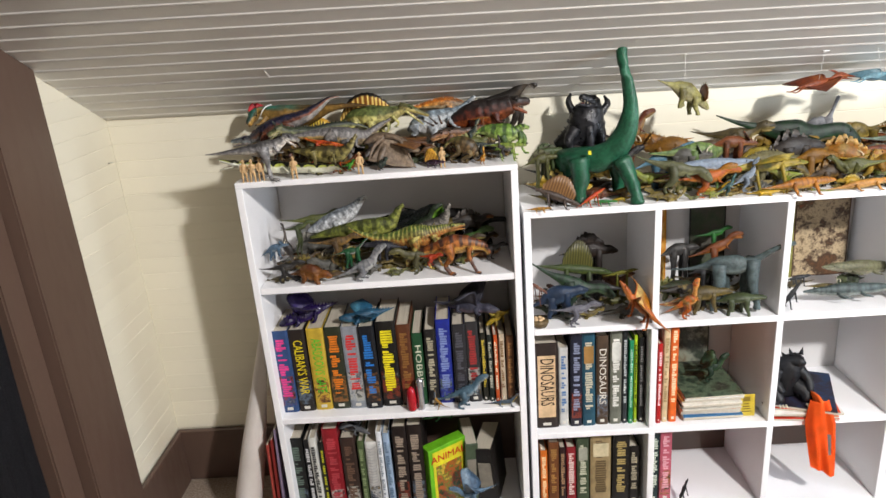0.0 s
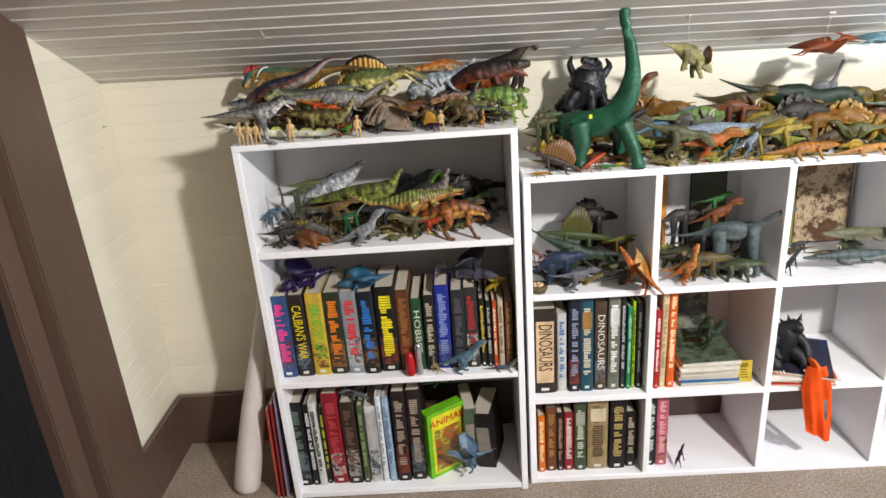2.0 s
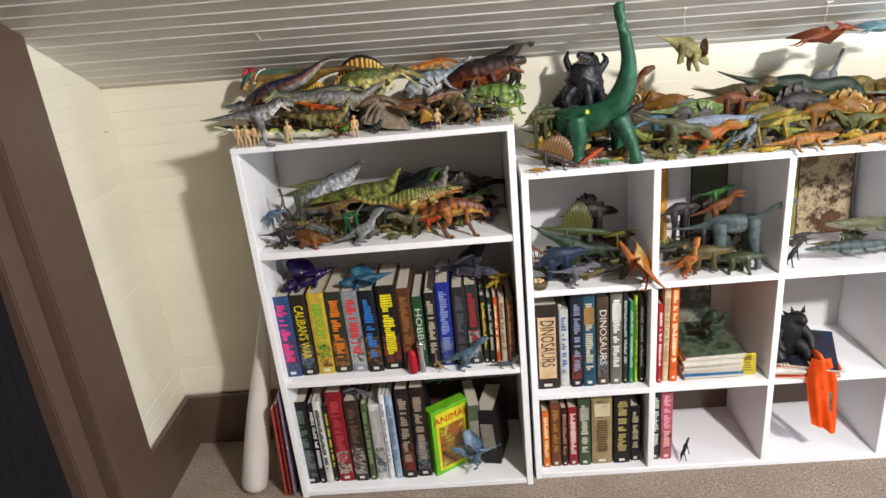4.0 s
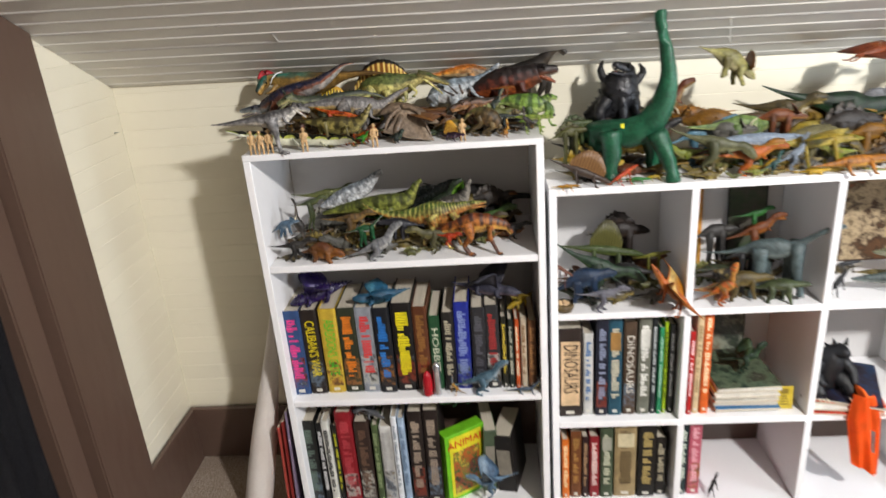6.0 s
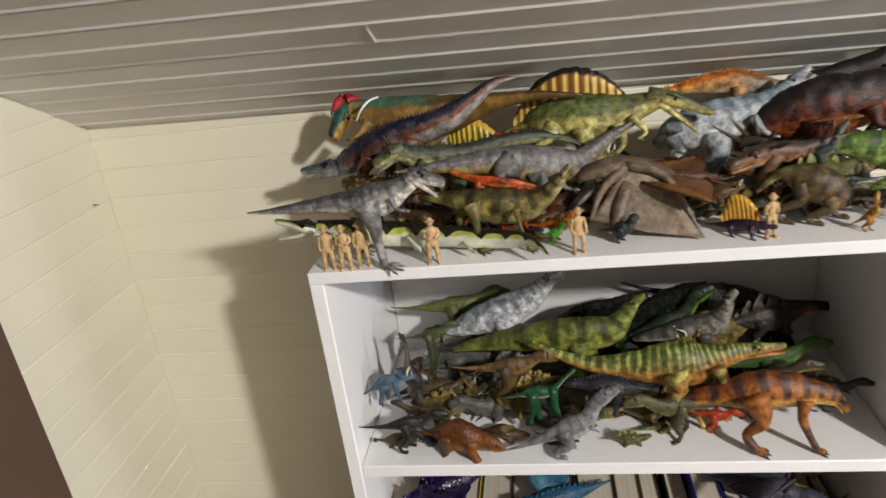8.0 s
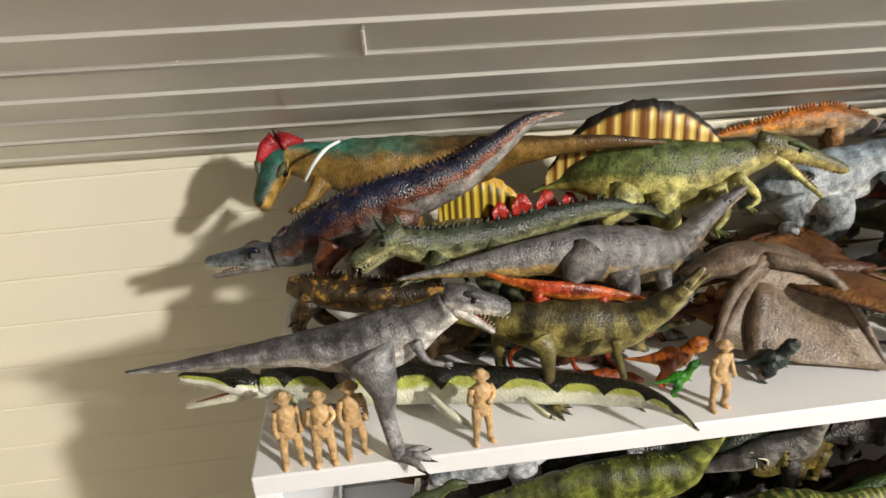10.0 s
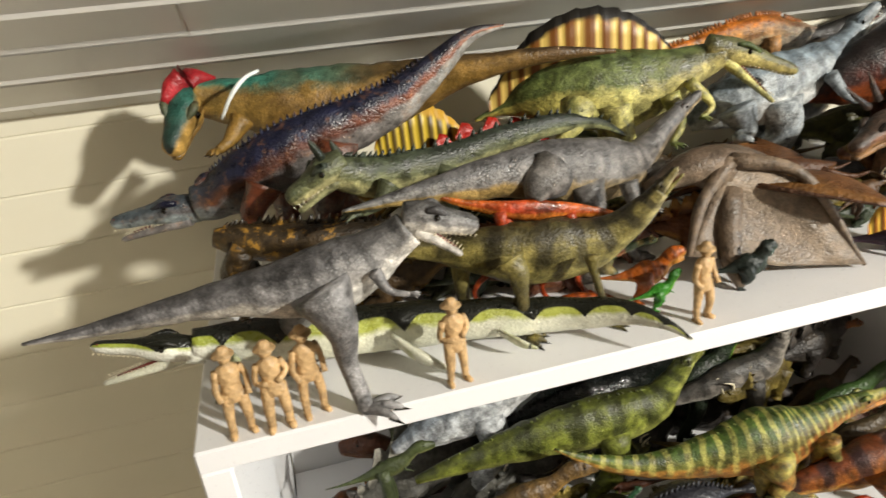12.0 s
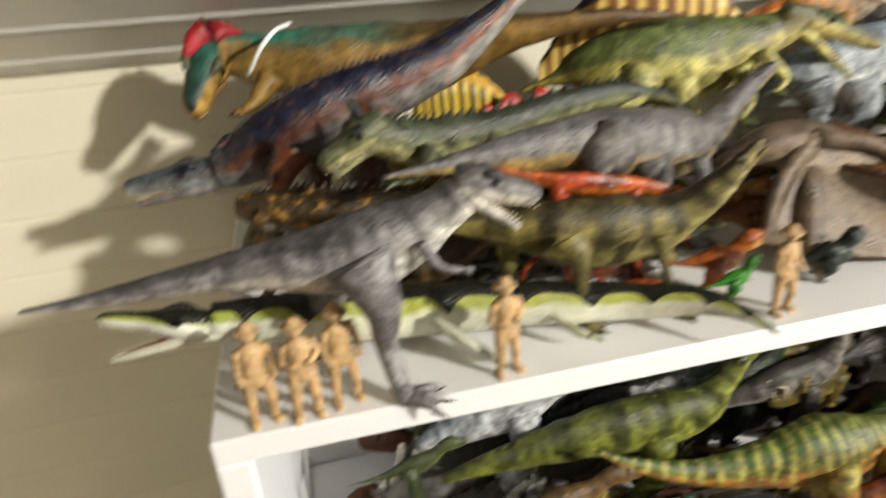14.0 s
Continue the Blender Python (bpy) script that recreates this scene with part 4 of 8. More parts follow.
def skull(s, jaw_shape, base, tip, h, w, jaw=0.0, teeth=0, up=(0, 0, 1), snout=0.5):
    """A reptile's head: braincase, brows, tapering snout, eyes and nostrils; the lower jaw goes into a shape of its own."""
    base, tip = np.array(base, float), np.array(tip, float)
    L = np.linalg.norm(tip - base)
    d = unit(tip - base)
    side = unit(np.cross(d, np.array(up, float)))
    top = np.cross(side, d)

    def q(f, sd=0.0, z=0.0):
        return base + d * f * L + side * sd * w * 0.5 + top * z * h
    rows = glide([(-0.22, 0.0, 0.40, 0.72), (0.0, 0.02, 0.44, 0.9), (0.2, 0.05, 0.42, 1.0), (0.38, 0.03, 0.36, 0.86), (0.58, 0.0, 0.24 + 0.1 * snout, 0.5 + 0.2 * snout), (0.8, -0.03, 0.2 + 0.1 * snout, 0.42 + 0.2 * snout), (0.94, -0.05, 0.16 + 0.06 * snout, 0.34 + 0.1 * snout), (1.0, -0.06, 0.06, 0.1)], 22)
    s.tube([q(a, 0, z) for a, z, rh, rw in rows], [(rh * h, rw * w * 0.5) for a, z, rh, rw in rows], 14, 0, top, 0.02, None, 120.0, (0.9, 1.0))
    for sd in (-1, 1):
        s.limb([q(0.1, 0.72 * sd, 0.3), q(0.24, 0.8 * sd, 0.36), q(0.42, 0.55 * sd, 0.24)], [0.07 * h, 0.11 * h, 0.05 * h], 7, 7, 0, 0.95)
        s.ball(q(0.27, 0.88 * sd, 0.17), 0.085 * h, 4, 7)
        s.ball(q(0.93, 0.25 * sd, 0.07), 0.035 * h, 3, 5)
    a = radians(jaw)
    jd, jt = d * math.cos(a) - top * math.sin(a), top * math.cos(a) + d * math.sin(a)
    hinge = q(0.1, 0, -0.2)
    run = L * 0.84
    j = glide([(-0.12, 0.22, 0.8), (0.1, 0.2, 0.84), (0.4, 0.14, 0.6), (0.75, 0.1, 0.42), (0.95, 0.08, 0.3), (1.0, 0.03, 0.1)], 16)
    jaw_shape.tube([hinge + jd * f * run - jt * 0.1 * h for f, rh, rw in j], [(rh * h, rw * w * 0.48) for f, rh, rw in j], 12, 0, jt, 0.02, 0.25, 120.0)
    if jaw > 5:
        jaw_shape.limb([hinge + jd * f * run + jt * z * h for f, z in ((0.05, 0.04), (0.4, 0.02), (0.8, 0.0))], [0.2 * h, 0.1 * h, 0.05 * h], 8, 8, 3, 0.3, 0.5)
        s.limb([q(0.1, 0, -0.2), q(0.5, 0, -0.2), q(0.85, 0, -0.18)], [0.14 * h, 0.1 * h, 0.05 * h], 8, 8, 3, 0.3, 0.5)
    for i in range(teeth):
        f = 0.3 + 0.66 * i / max(teeth - 1, 1)
        for sd in (-1, 1):
            wide = (0.62 - 0.38 * f) * (0.7 + 0.5 * snout)
            p = q(f, wide * 1.25 * sd, -0.2 - 0.02 * f)
            s.cone(p, p - top * h * 0.09, 0.024 * h, 4, 2)
            g = hinge + jd * run * (f - 0.06) + side * sd * wide * 0.52 * w + jt * 0.02 * h
            jaw_shape.cone(g, g + jt * 0.09 * h, 0.022 * h, 4, 2)


def beast(name, spine, paint, label, head=None, legs=(), spikes=None, sail=None, plates=None, crest=None, category="toy dinosaur", up=(0, 0, 1), body_end=0.9, lumps=0.022, horns=(), fins=(), stand=None):
    """A toy animal swept along its backbone (place, half height, half width), with head, jaw, legs, sail and crest as parts of their own."""
    SEED[0] += 1
    s = Shape(SEED[0])
    mats = list(paint) if isinstance(paint, (list, tuple)) else [paint]
    mats = [mats[0], mats[-1], BONE, GUM, EYE]
    rows = glide(spine, 64)
    rows[:, 3:] = np.maximum(rows[:, 3:], 0.0006)
    s.tube(rows[:, :3], rows[:, 3:], 20, 0, up, lumps, None, 75.0, (0.0, body_end))
    upv = np.array(up, float)

    def ridge(u, lift=0.92):
        i = int(round(u * 63))
        t = unit(rows[min(i + 1, 63), :3] - rows[max(i - 1, 0), :3])
        n = unit(upv - t * np.dot(upv, t))
        return rows[i, :3] + n * rows[i, 3] * lift, n, t
    kids = []
    if head:
        jaw_shape = Shape(SEED[0] + 1)
        skull(s, jaw_shape, **head)
        kids.append(("lower_jaw", jaw_shape))
    for p, r in horns:
        s.limb(p, r, 7, 7, 1, 0.8)
    if spikes:
        n, h, lo, hi = spikes
        for i in range(n):
            u = lo + (hi - lo) * i / (n - 1)
            p, nn, t = ridge(u)
            k = h * (0.55 + 0.45 * math.sin(math.pi * (0.12 + 0.76 * i / (n - 1))))
            s.cone(p, p + nn * k - t * k * 0.35, k * 0.42, 5, 0, 0.97)
    if sail:
        k, lo, hi, power = sail
        web = Shape(SEED[0] + 2)
        line = [ridge(lo + (hi - lo) * i / 31, 0.7) for i in range(32)]
        tall = [k * math.sin(math.pi * (0.02 + 0.96 * i / 31)) ** power * (1 + 0.025 * math.sin(i * 2.2)) for i in range(32)]
        web.sail([p for p, n, t in line], [p + np.array((0, 0, 1.0)) * a for (p, n, t), a in zip(line, tall)], 0.0032, 1)
        kids.append(("sail", web))
    if plates:
        n, h, lo, hi = plates
        for i in range(n):
            leaf = Shape(SEED[0] + 3 + i)
            p, nn, t = ridge(lo + (hi - lo) * i / max(n - 1, 1), 0.7)
            k = h * (0.6 + 0.4 * math.sin(math.pi * (i + 0.7) / n))
            leaf.sail([p - t * k * 0.5, p - t * k * 0.15, p + t * k * 0.2, p + t * k * 0.45], [p - t * k * 0.55 + nn * k * 0.45, p - t * k * 0.2 + nn * k * 1.1, p + t * k * 0.15 + nn * k, p + t * k * 0.5 + nn * k * 0.4], 0.002, 1)
            kids.append(("plate", leaf))
    if crest:
        hood = Shape(SEED[0] + 40)
        hood.limb(crest[0], crest[1], 16, 12, 1, 0.8, 0.62)
        kids.append(("crest", hood))
    for pts, rad, toes in legs:
        leg = Shape(SEED[0] + 50 + len(kids))
        leg.limb(pts, rad, 16, 12, 0, 0.55)
        foot = np.array(pts[-1], float)
        if toes:
            ang, size = toes
            for da in (-0.55, 0.0, 0.55):
                d = np.array((math.cos(ang + da), math.sin(ang + da), 0.0))
                leg.limb([foot - d * size * 0.1, foot + d * size * 0.6 + np.array((0, 0, size * 0.04)), foot + d * size - np.array((0, 0, size * 0.1))], [rad[-1] * 0.8, rad[-1] * 0.62, rad[-1] * 0.2], 6, 7, 0, 0.62)
                tip = foot + d * size - np.array((0, 0, size * 0.1))
                leg.cone(tip - d * size * 0.25, tip + d * size * 0.22 - np.array((0, 0, size * 0.1)), rad[-1] * 0.4, 5, 4)
        kids.append(("leg", leg))
    if stand:
        for u, z, r in stand:
            p, nn, t = ridge(u, -0.2)
            fwd = unit(np.array((t[0], t[1], 0.0)))
            lat = np.array((-fwd[1], fwd[0], 0.0))
            for sd in (-1, 1):
                leg = Shape(SEED[0] + 60 + len(kids))
                a = p + lat * sd * rows[int(u * 63), 4] * 0.75
                drop = a[2] - z
                step = fwd * 0.012 * sd
                foot = a + step - np.array((0, 0, drop - r * 0.3))
                leg.limb([a, a + fwd * 0.008 + step * 0.4 - np.array((0, 0, drop * 0.4)), a - fwd * 0.006 + step - np.array((0, 0, drop * 0.72)), foot], [r, r * 0.75, r * 0.42, r * 0.4], 14, 10, 0, 0.5)
                for da in (-0.5, 0.0, 0.5):
                    d = fwd * math.cos(da) + lat * math.sin(da)
                    leg.limb([foot, foot + d * r * 0.9, foot + d * r * 1.5 - np.array((0, 0, r * 0.15))], [r * 0.36, r * 0.26, r * 0.08], 6, 7, 0, 0.6)
                kids.append(("leg", leg))
    for pts, rad in fins:
        fin = Shape(SEED[0] + 70 + len(kids))
        fin.limb(pts, rad, 14, 12, 0, 0.62, 0.4)
        kids.append(("flipper", fin))
    mid = rows[30, :3]
    origin = (mid[0], mid[1], min(p[2] for sh in [s] + [k for n, k in kids] for p in sh.v))
    ob = s.place(name, mats, origin, label, category)
    for nm, sh in kids:
        child = sh.place(nm, mats, origin, "", "")
        child.location = (0, 0, 0)
        child.parent = ob
    return ob


# ---------------------------------------------------------------- toys on the bookcase top
TOP_A = AH
beast('toy_theropod', [(-0.0613, 0.025, 1.0417, 0.0008, 0.0006), (-0.0335, 0.025, 1.0418, 0.0034, 0.0024), (0.0025, 0.024, 1.0439, 0.0066, 0.0047), (0.0342, 0.022, 1.0458, 0.0103, 0.0074), (0.0606, 0.02, 1.0454, 0.0155, 0.0111), (0.0798, 0.02, 1.0468, 0.0183, 0.0132), (0.0954, 0.02, 1.0508, 0.0162, 0.0116), (0.1098, 0.019, 1.0584, 0.0113, 0.0081), (0.1213, 0.018, 1.0654, 0.0096, 0.0069)], coat("grey_rex", "4a4848 565454 5a5858 545250", "7c7a7a 888686 94918e 7c7a78", "a8a29a b8b2a8 d8d4cc c8c2b8", "3a3838", "bands", 14, 0.5, reach=0.55), 'grey toy tyrannosaur with pale chest and open jaws', head={'base': (0.1258, 0.018, 1.0698), 'tip': (0.1561, 0.016, 1.0613), 'h': 0.0197, 'w': 0.0142, 'jaw': 25, 'teeth': 9, 'snout': 1.0}, legs=[([(0.0738, 0.004, 1.0493), (0.0808, 0.0, 1.0297), (0.0813, 0.006, 1.0081), (0.086, 0.0, 0.9809)], [0.0143, 0.0086, 0.0052, 0.0041], (-0.2, 0.018)), ([(0.0653, 0.04, 1.0265), (0.0543, 0.045, 1.0059), (0.0485, 0.05, 0.9899), (0.0501, 0.05, 0.9807)], [0.0104, 0.0066, 0.004, 0.0038], (-0.1, 0.016)), ([(0.1008, 0.006, 1.052), (0.1057, 0.002, 1.0429), (0.1151, 0.0, 1.0395)], [0.0039, 0.0021, 0.0013], (-0.4, 0.005))])
beast('toy_marine_reptile', [(0.2528, -0.024, 0.9931, 0.0006, 0.0005), (0.2441, -0.012, 0.9982, 0.0034, 0.0029), (0.23, 0.006, 0.9987, 0.0074, 0.0063), (0.2018, 0.026, 0.9933, 0.0102, 0.0086), (0.1608, 0.038, 0.9941, 0.0118, 0.01), (0.1179, 0.046, 0.9958, 0.0137, 0.0116), (0.0746, 0.048, 1.0001, 0.014, 0.0119), (0.0333, 0.046, 1.0074, 0.0118, 0.0101), (0.0055, 0.044, 1.0132, 0.0081, 0.0069)], coat("mosasaur", "14160e 15170f 1a1c12 3a401c", "a8ac58 aab054 a4aa48 8f9a3a", "d8d8c4 dcdcc8 d8d8c0 e4e4d8", "12140c", "teeth", 11, 1.0, lo=0.54, hi=0.86, rough=0.32, wash=0.12, reach=0.6), 'yellow-green toy marine reptile with black bars and gaping white jaws', head={'base': (0.0021, 0.044, 1.0106), 'tip': (-0.0401, 0.042, 1.0259), 'h': 0.0173, 'w': 0.0156, 'jaw': 27, 'teeth': 14, 'snout': 0.15}, fins=[([(0.1066, 0.03, 1.0007), (0.1161, 0.022, 0.9928), (0.1275, 0.016, 0.9851), (0.1353, 0.014, 0.9817)], [0.0047, 0.0076, 0.0059, 0.0012]), ([(0.1658, 0.026, 0.9909), (0.1736, 0.014, 0.9885), (0.181, 0.008, 0.9869)], [0.003, 0.0039, 0.0012]), ([(0.0272, 0.03, 1.0078), (0.018, 0.035, 0.9895), (0.0105, 0.035, 0.9807)], [0.004, 0.0052, 0.0015])])
beast('toy_theropod', [(0.2996, 0.15, 1.1095, 0.0015, 0.0012), (0.2572, 0.158, 1.1119, 0.0052, 0.0042), (0.2142, 0.17, 1.1086, 0.0087, 0.007), (0.1818, 0.182, 1.103, 0.0146, 0.0117), (0.1476, 0.192, 1.0953, 0.0226, 0.0181), (0.1124, 0.198, 1.0923, 0.0266, 0.0213), (0.0778, 0.2, 1.0961, 0.024, 0.0192), (0.0518, 0.203, 1.1009, 0.0184, 0.0147), (0.0302, 0.204, 1.1062, 0.0137, 0.0109), (0.018, 0.204, 1.1102, 0.0113, 0.009)], (coat("hooded_rex", "4a3622 5a4424 5c4826 3f7a68 2f8a78 1c1814", "705430 86662e 9a7634 9a783a 987a3c c09850", "6a5230 8a6c3c 94743c 94743c 9a8050 b8924c", "5a4020", "blotch", 7, 0.5, hi=0.74, lo=0.08, wash=0.5), coat("red_hood", "a01c24", "a81e26", "8a161c", wash=0.3)), 'tan toy tyrannosaurid with teal back and red hooded crest', head={'base': (0.0134, 0.2, 1.1056), 'tip': (-0.0008, 0.17, 1.0831), 'h': 0.0277, 'w': 0.0249, 'jaw': 4, 'teeth': 0, 'snout': 1.0, 'up': (0, -0.5, 0.85)}, crest=([(0.0007, 0.19, 1.1104), (0.0084, 0.2, 1.1175), (0.0179, 0.205, 1.122), (0.0343, 0.208, 1.1193)], [0.0036, 0.0111, 0.0112, 0.0023]), legs=[([(0.0465, 0.175, 1.0957), (0.0375, 0.165, 1.0864), (0.0296, 0.16, 1.0823)], [0.008, 0.0043, 0.0028], (-2.2, 0.008))], stand=((0.55, 0.978, 0.016),))
beast('toy_theropod', [(0.2285, 0.172, 1.1332, 0.0011, 0.0008), (0.2034, 0.17, 1.1297, 0.0052, 0.0036), (0.178, 0.166, 1.114, 0.0099, 0.007), (0.1527, 0.162, 1.0985, 0.0136, 0.0095), (0.1244, 0.158, 1.0883, 0.0167, 0.0117), (0.0936, 0.155, 1.0815, 0.0187, 0.0131), (0.0648, 0.152, 1.0725, 0.02, 0.014), (0.0397, 0.152, 1.0617, 0.0186, 0.013), (0.0221, 0.155, 1.0535, 0.0144, 0.0101), (0.009, 0.158, 1.051, 0.0116, 0.0081)], coat("navy_theropod", "30282a 1c1e30 141832 121630 181c30 505a5e", "94501f 8a441c 6a341c 4a2a20 5a3420 6a7478", "b8b4ac a8a49c 8a8480 5a5654 6a6a6a 94a0a0", "c88848", "specks", 14, 0.15, lo=0.34, hi=0.6, rough=0.35, wash=0.6), 'navy and rust toy theropod with a spiny back and raised tail', head={'base': (0.0028, 0.16, 1.0475), 'tip': (-0.0456, 0.162, 1.0472), 'h': 0.0225, 'w': 0.0169, 'jaw': 9, 'teeth': 12, 'snout': 0.35}, spikes=(46, 0.0048, 0.25, 0.86), sail=(0.0085, 0.84, 0.99, 0.6), legs=[([(0.0533, 0.13, 1.0644), (0.043, 0.125, 1.046), (0.0463, 0.13, 1.0243)], [0.0116, 0.0062, 0.0043], None), ([(0.0678, 0.17, 1.0492), (0.0632, 0.17, 1.0213), (0.0553, 0.17, 0.9971)], [0.0129, 0.007, 0.0047], None)], stand=((0.52, 0.978, 0.015),))
beast('toy_theropod', [(0.3035, 0.14, 1.0521, 0.0012, 0.0009), (0.279, 0.132, 1.0664, 0.0037, 0.0028), (0.246, 0.126, 1.0727, 0.0069, 0.0052), (0.2091, 0.12, 1.0711, 0.0088, 0.0066), (0.1699, 0.114, 1.0653, 0.0107, 0.008), (0.1398, 0.108, 1.0649, 0.0118, 0.0088), (0.1182, 0.103, 1.0665, 0.0122, 0.0091), (0.1031, 0.099, 1.0717, 0.011, 0.0082), (0.0958, 0.097, 1.0756, 0.0096, 0.0072)], coat("green_horned", "262c24 2c342a 343c2e 40472f 585c40", "4c523c 5a6048 666a4c 70734e 76784e", "84865e 96966a a4a276 b4b07c c4bc88", "2a3428", "specks", 8, 0.5, hi=0.6), 'mottled green toy theropod with a horned snout', head={'base': (0.0954, 0.097, 1.0776), 'tip': (0.066, 0.09, 1.0656), 'h': 0.021, 'w': 0.0179, 'jaw': 9, 'teeth': 8, 'snout': 0.8}, spikes=(30, 0.005, 0.1, 0.95), horns=[([(0.0894, 0.085, 1.0878), (0.0859, 0.083, 1.0952), (0.084, 0.082, 1.0995)], [0.0027, 0.0021, 0.0003]), ([(0.1004, 0.105, 1.0819), (0.098, 0.106, 1.0874), (0.0966, 0.106, 1.0916)], [0.0029, 0.0019, 0.0003])], legs=[([(0.1252, 0.09, 1.0645), (0.1166, 0.085, 1.0558), (0.1057, 0.08, 1.0538)], [0.0071, 0.0038, 0.0022], (3.2, 0.012))], stand=((0.5, 0.978, 0.012),))
beast('toy_ornithopod', [(0.0942, 0.066, 1.062, 0.0009, 0.0007), (0.124, 0.072, 1.0613, 0.0043, 0.0032), (0.1582, 0.078, 1.0606, 0.0092, 0.0069), (0.1943, 0.084, 1.0593, 0.0144, 0.0108), (0.2252, 0.09, 1.055, 0.0189, 0.0142), (0.258, 0.096, 1.0477, 0.0209, 0.0157), (0.2855, 0.102, 1.0443, 0.0172, 0.0129), (0.3029, 0.108, 1.0529, 0.0116, 0.0087), (0.3163, 0.113, 1.0619, 0.008, 0.006), (0.3299, 0.118, 1.0696, 0.0062, 0.0047)], coat("grey_iguanodont", "5c5a5a 646262 6a6766 605c5a 545252", "848078 86827e 86827e 807a76 74706c", "a0864c a88c54 a08c68 94846c 7a746e", "4a4846", "bands", 26, 0.45, hi=0.7, lo=0.3, reach=0.5), 'grey toy iguanodont with a tan flank and banded tail', head={'base': (0.3284, 0.118, 1.0679), 'tip': (0.3496, 0.124, 1.0797), 'h': 0.011, 'w': 0.0088, 'jaw': 3, 'teeth': 0, 'snout': 0.9}, legs=[([(0.2196, 0.078, 1.0582), (0.2089, 0.07, 1.0529), (0.2037, 0.066, 1.0477)], [0.0163, 0.0096, 0.0051], None), ([(0.2694, 0.075, 1.0442), (0.2719, 0.07, 1.0318), (0.281, 0.068, 1.0265)], [0.0067, 0.0034, 0.002], (-0.4, 0.008))], stand=((0.5, 0.978, 0.011), (0.72, 0.978, 0.009)))
beast('toy_ankylosaur', [(0.1332, 0.1, 1.0341, 0.0024, 0.0026), (0.1097, 0.106, 1.0314, 0.0075, 0.0083), (0.0807, 0.112, 1.03, 0.0117, 0.0129), (0.0522, 0.118, 1.032, 0.0127, 0.014), (0.0323, 0.122, 1.035, 0.0103, 0.0113), (0.0184, 0.124, 1.0384, 0.0055, 0.006)], coat("gold_ankylosaur", "2c2214 3a2c18 3f301a", "3a2c18 4a381e 54401f", "5c4824 6a5228 6a5228", "a87c2c", "specks", 9, 0.7), 'dark brown toy ankylosaur with gold-brushed scutes', spikes=(22, 0.006, 0.08, 0.9), legs=[([(0.0338, 0.11, 1.0352), (0.0255, 0.108, 1.0266), (0.0245, 0.108, 1.0178)], [0.0053, 0.003, 0.002], (-2, 0.008)), ([(0.0923, 0.1, 1.026), (0.0868, 0.1, 1.0101), (0.0852, 0.1, 0.9988)], [0.0061, 0.0041, 0.0035], None)], stand=((0.3, 0.978, 0.009), (0.75, 0.978, 0.008)))
beast('toy_ornithopod', [(0.115, 0.075, 1.0297, 0.0026, 0.0019), (0.1467, 0.07, 1.0262, 0.0084, 0.0063), (0.1776, 0.062, 1.0217, 0.0167, 0.0126), (0.2067, 0.058, 1.0176, 0.0201, 0.0151), (0.2327, 0.054, 1.0188, 0.0169, 0.0126), (0.2506, 0.048, 1.0284, 0.0108, 0.0081), (0.2628, 0.043, 1.0403, 0.0075, 0.0056), (0.2704, 0.04, 1.0502, 0.0055, 0.0042)], coat("olive_ornithopod", "4a4220 4c4422 463e20 3c341c", "8a7e42 8e8246 8a7e44 746a3c", "94884c 9a9054 9a9058 b0a47c", "2a2412", "bands", 9, 0.75, lo=0.2, hi=0.72, reach=0.3), 'olive-brown striped toy ornithopod with a raised pale beak', head={'base': (0.2692, 0.04, 1.0488), 'tip': (0.278, 0.037, 1.0637), 'h': 0.0099, 'w': 0.0074, 'jaw': 12, 'teeth': 0, 'snout': 0.6}, legs=[([(0.1769, 0.035, 1.0286), (0.1803, 0.03, 1.0185), (0.1824, 0.03, 0.9805)], [0.009, 0.0051, 0.0036], (-0.6, 0.012)), ([(0.2231, 0.03, 1.0232), (0.2239, 0.028, 1.0137), (0.2326, 0.025, 0.9795)], [0.0049, 0.0027, 0.0022], (-0.4, 0.01)), ([(0.1612, 0.075, 1.0138), (0.1588, 0.075, 1.0031), (0.1601, 0.075, 0.9804)], [0.0086, 0.0054, 0.0034], (-0.6, 0.012))])
beast('toy_reptile', [(0.1431, 0.074, 1.0605, 0.0006, 0.0004), (0.1649, 0.07, 1.0513, 0.0028, 0.0017), (0.1867, 0.066, 1.0456, 0.0051, 0.0031), (0.2014, 0.064, 1.0426, 0.0067, 0.004), (0.2194, 0.063, 1.0397, 0.0052, 0.0031), (0.2454, 0.062, 1.0335, 0.0029, 0.0018), (0.2613, 0.06, 1.0284, 0.0007, 0.0004)], coat("amber_reptile", "d87820 b0401c c05a1c d87a20", "c8641c a8381c b8501c c86a1c", "d8842c c06a2c c8742c d8842c", "4a1c10", "specks", 7, 0.5, rough=0.25), 'long orange-red toy reptile lying among the other toys', stand=((0.3, 0.978, 0.004), (0.7, 0.978, 0.004)))
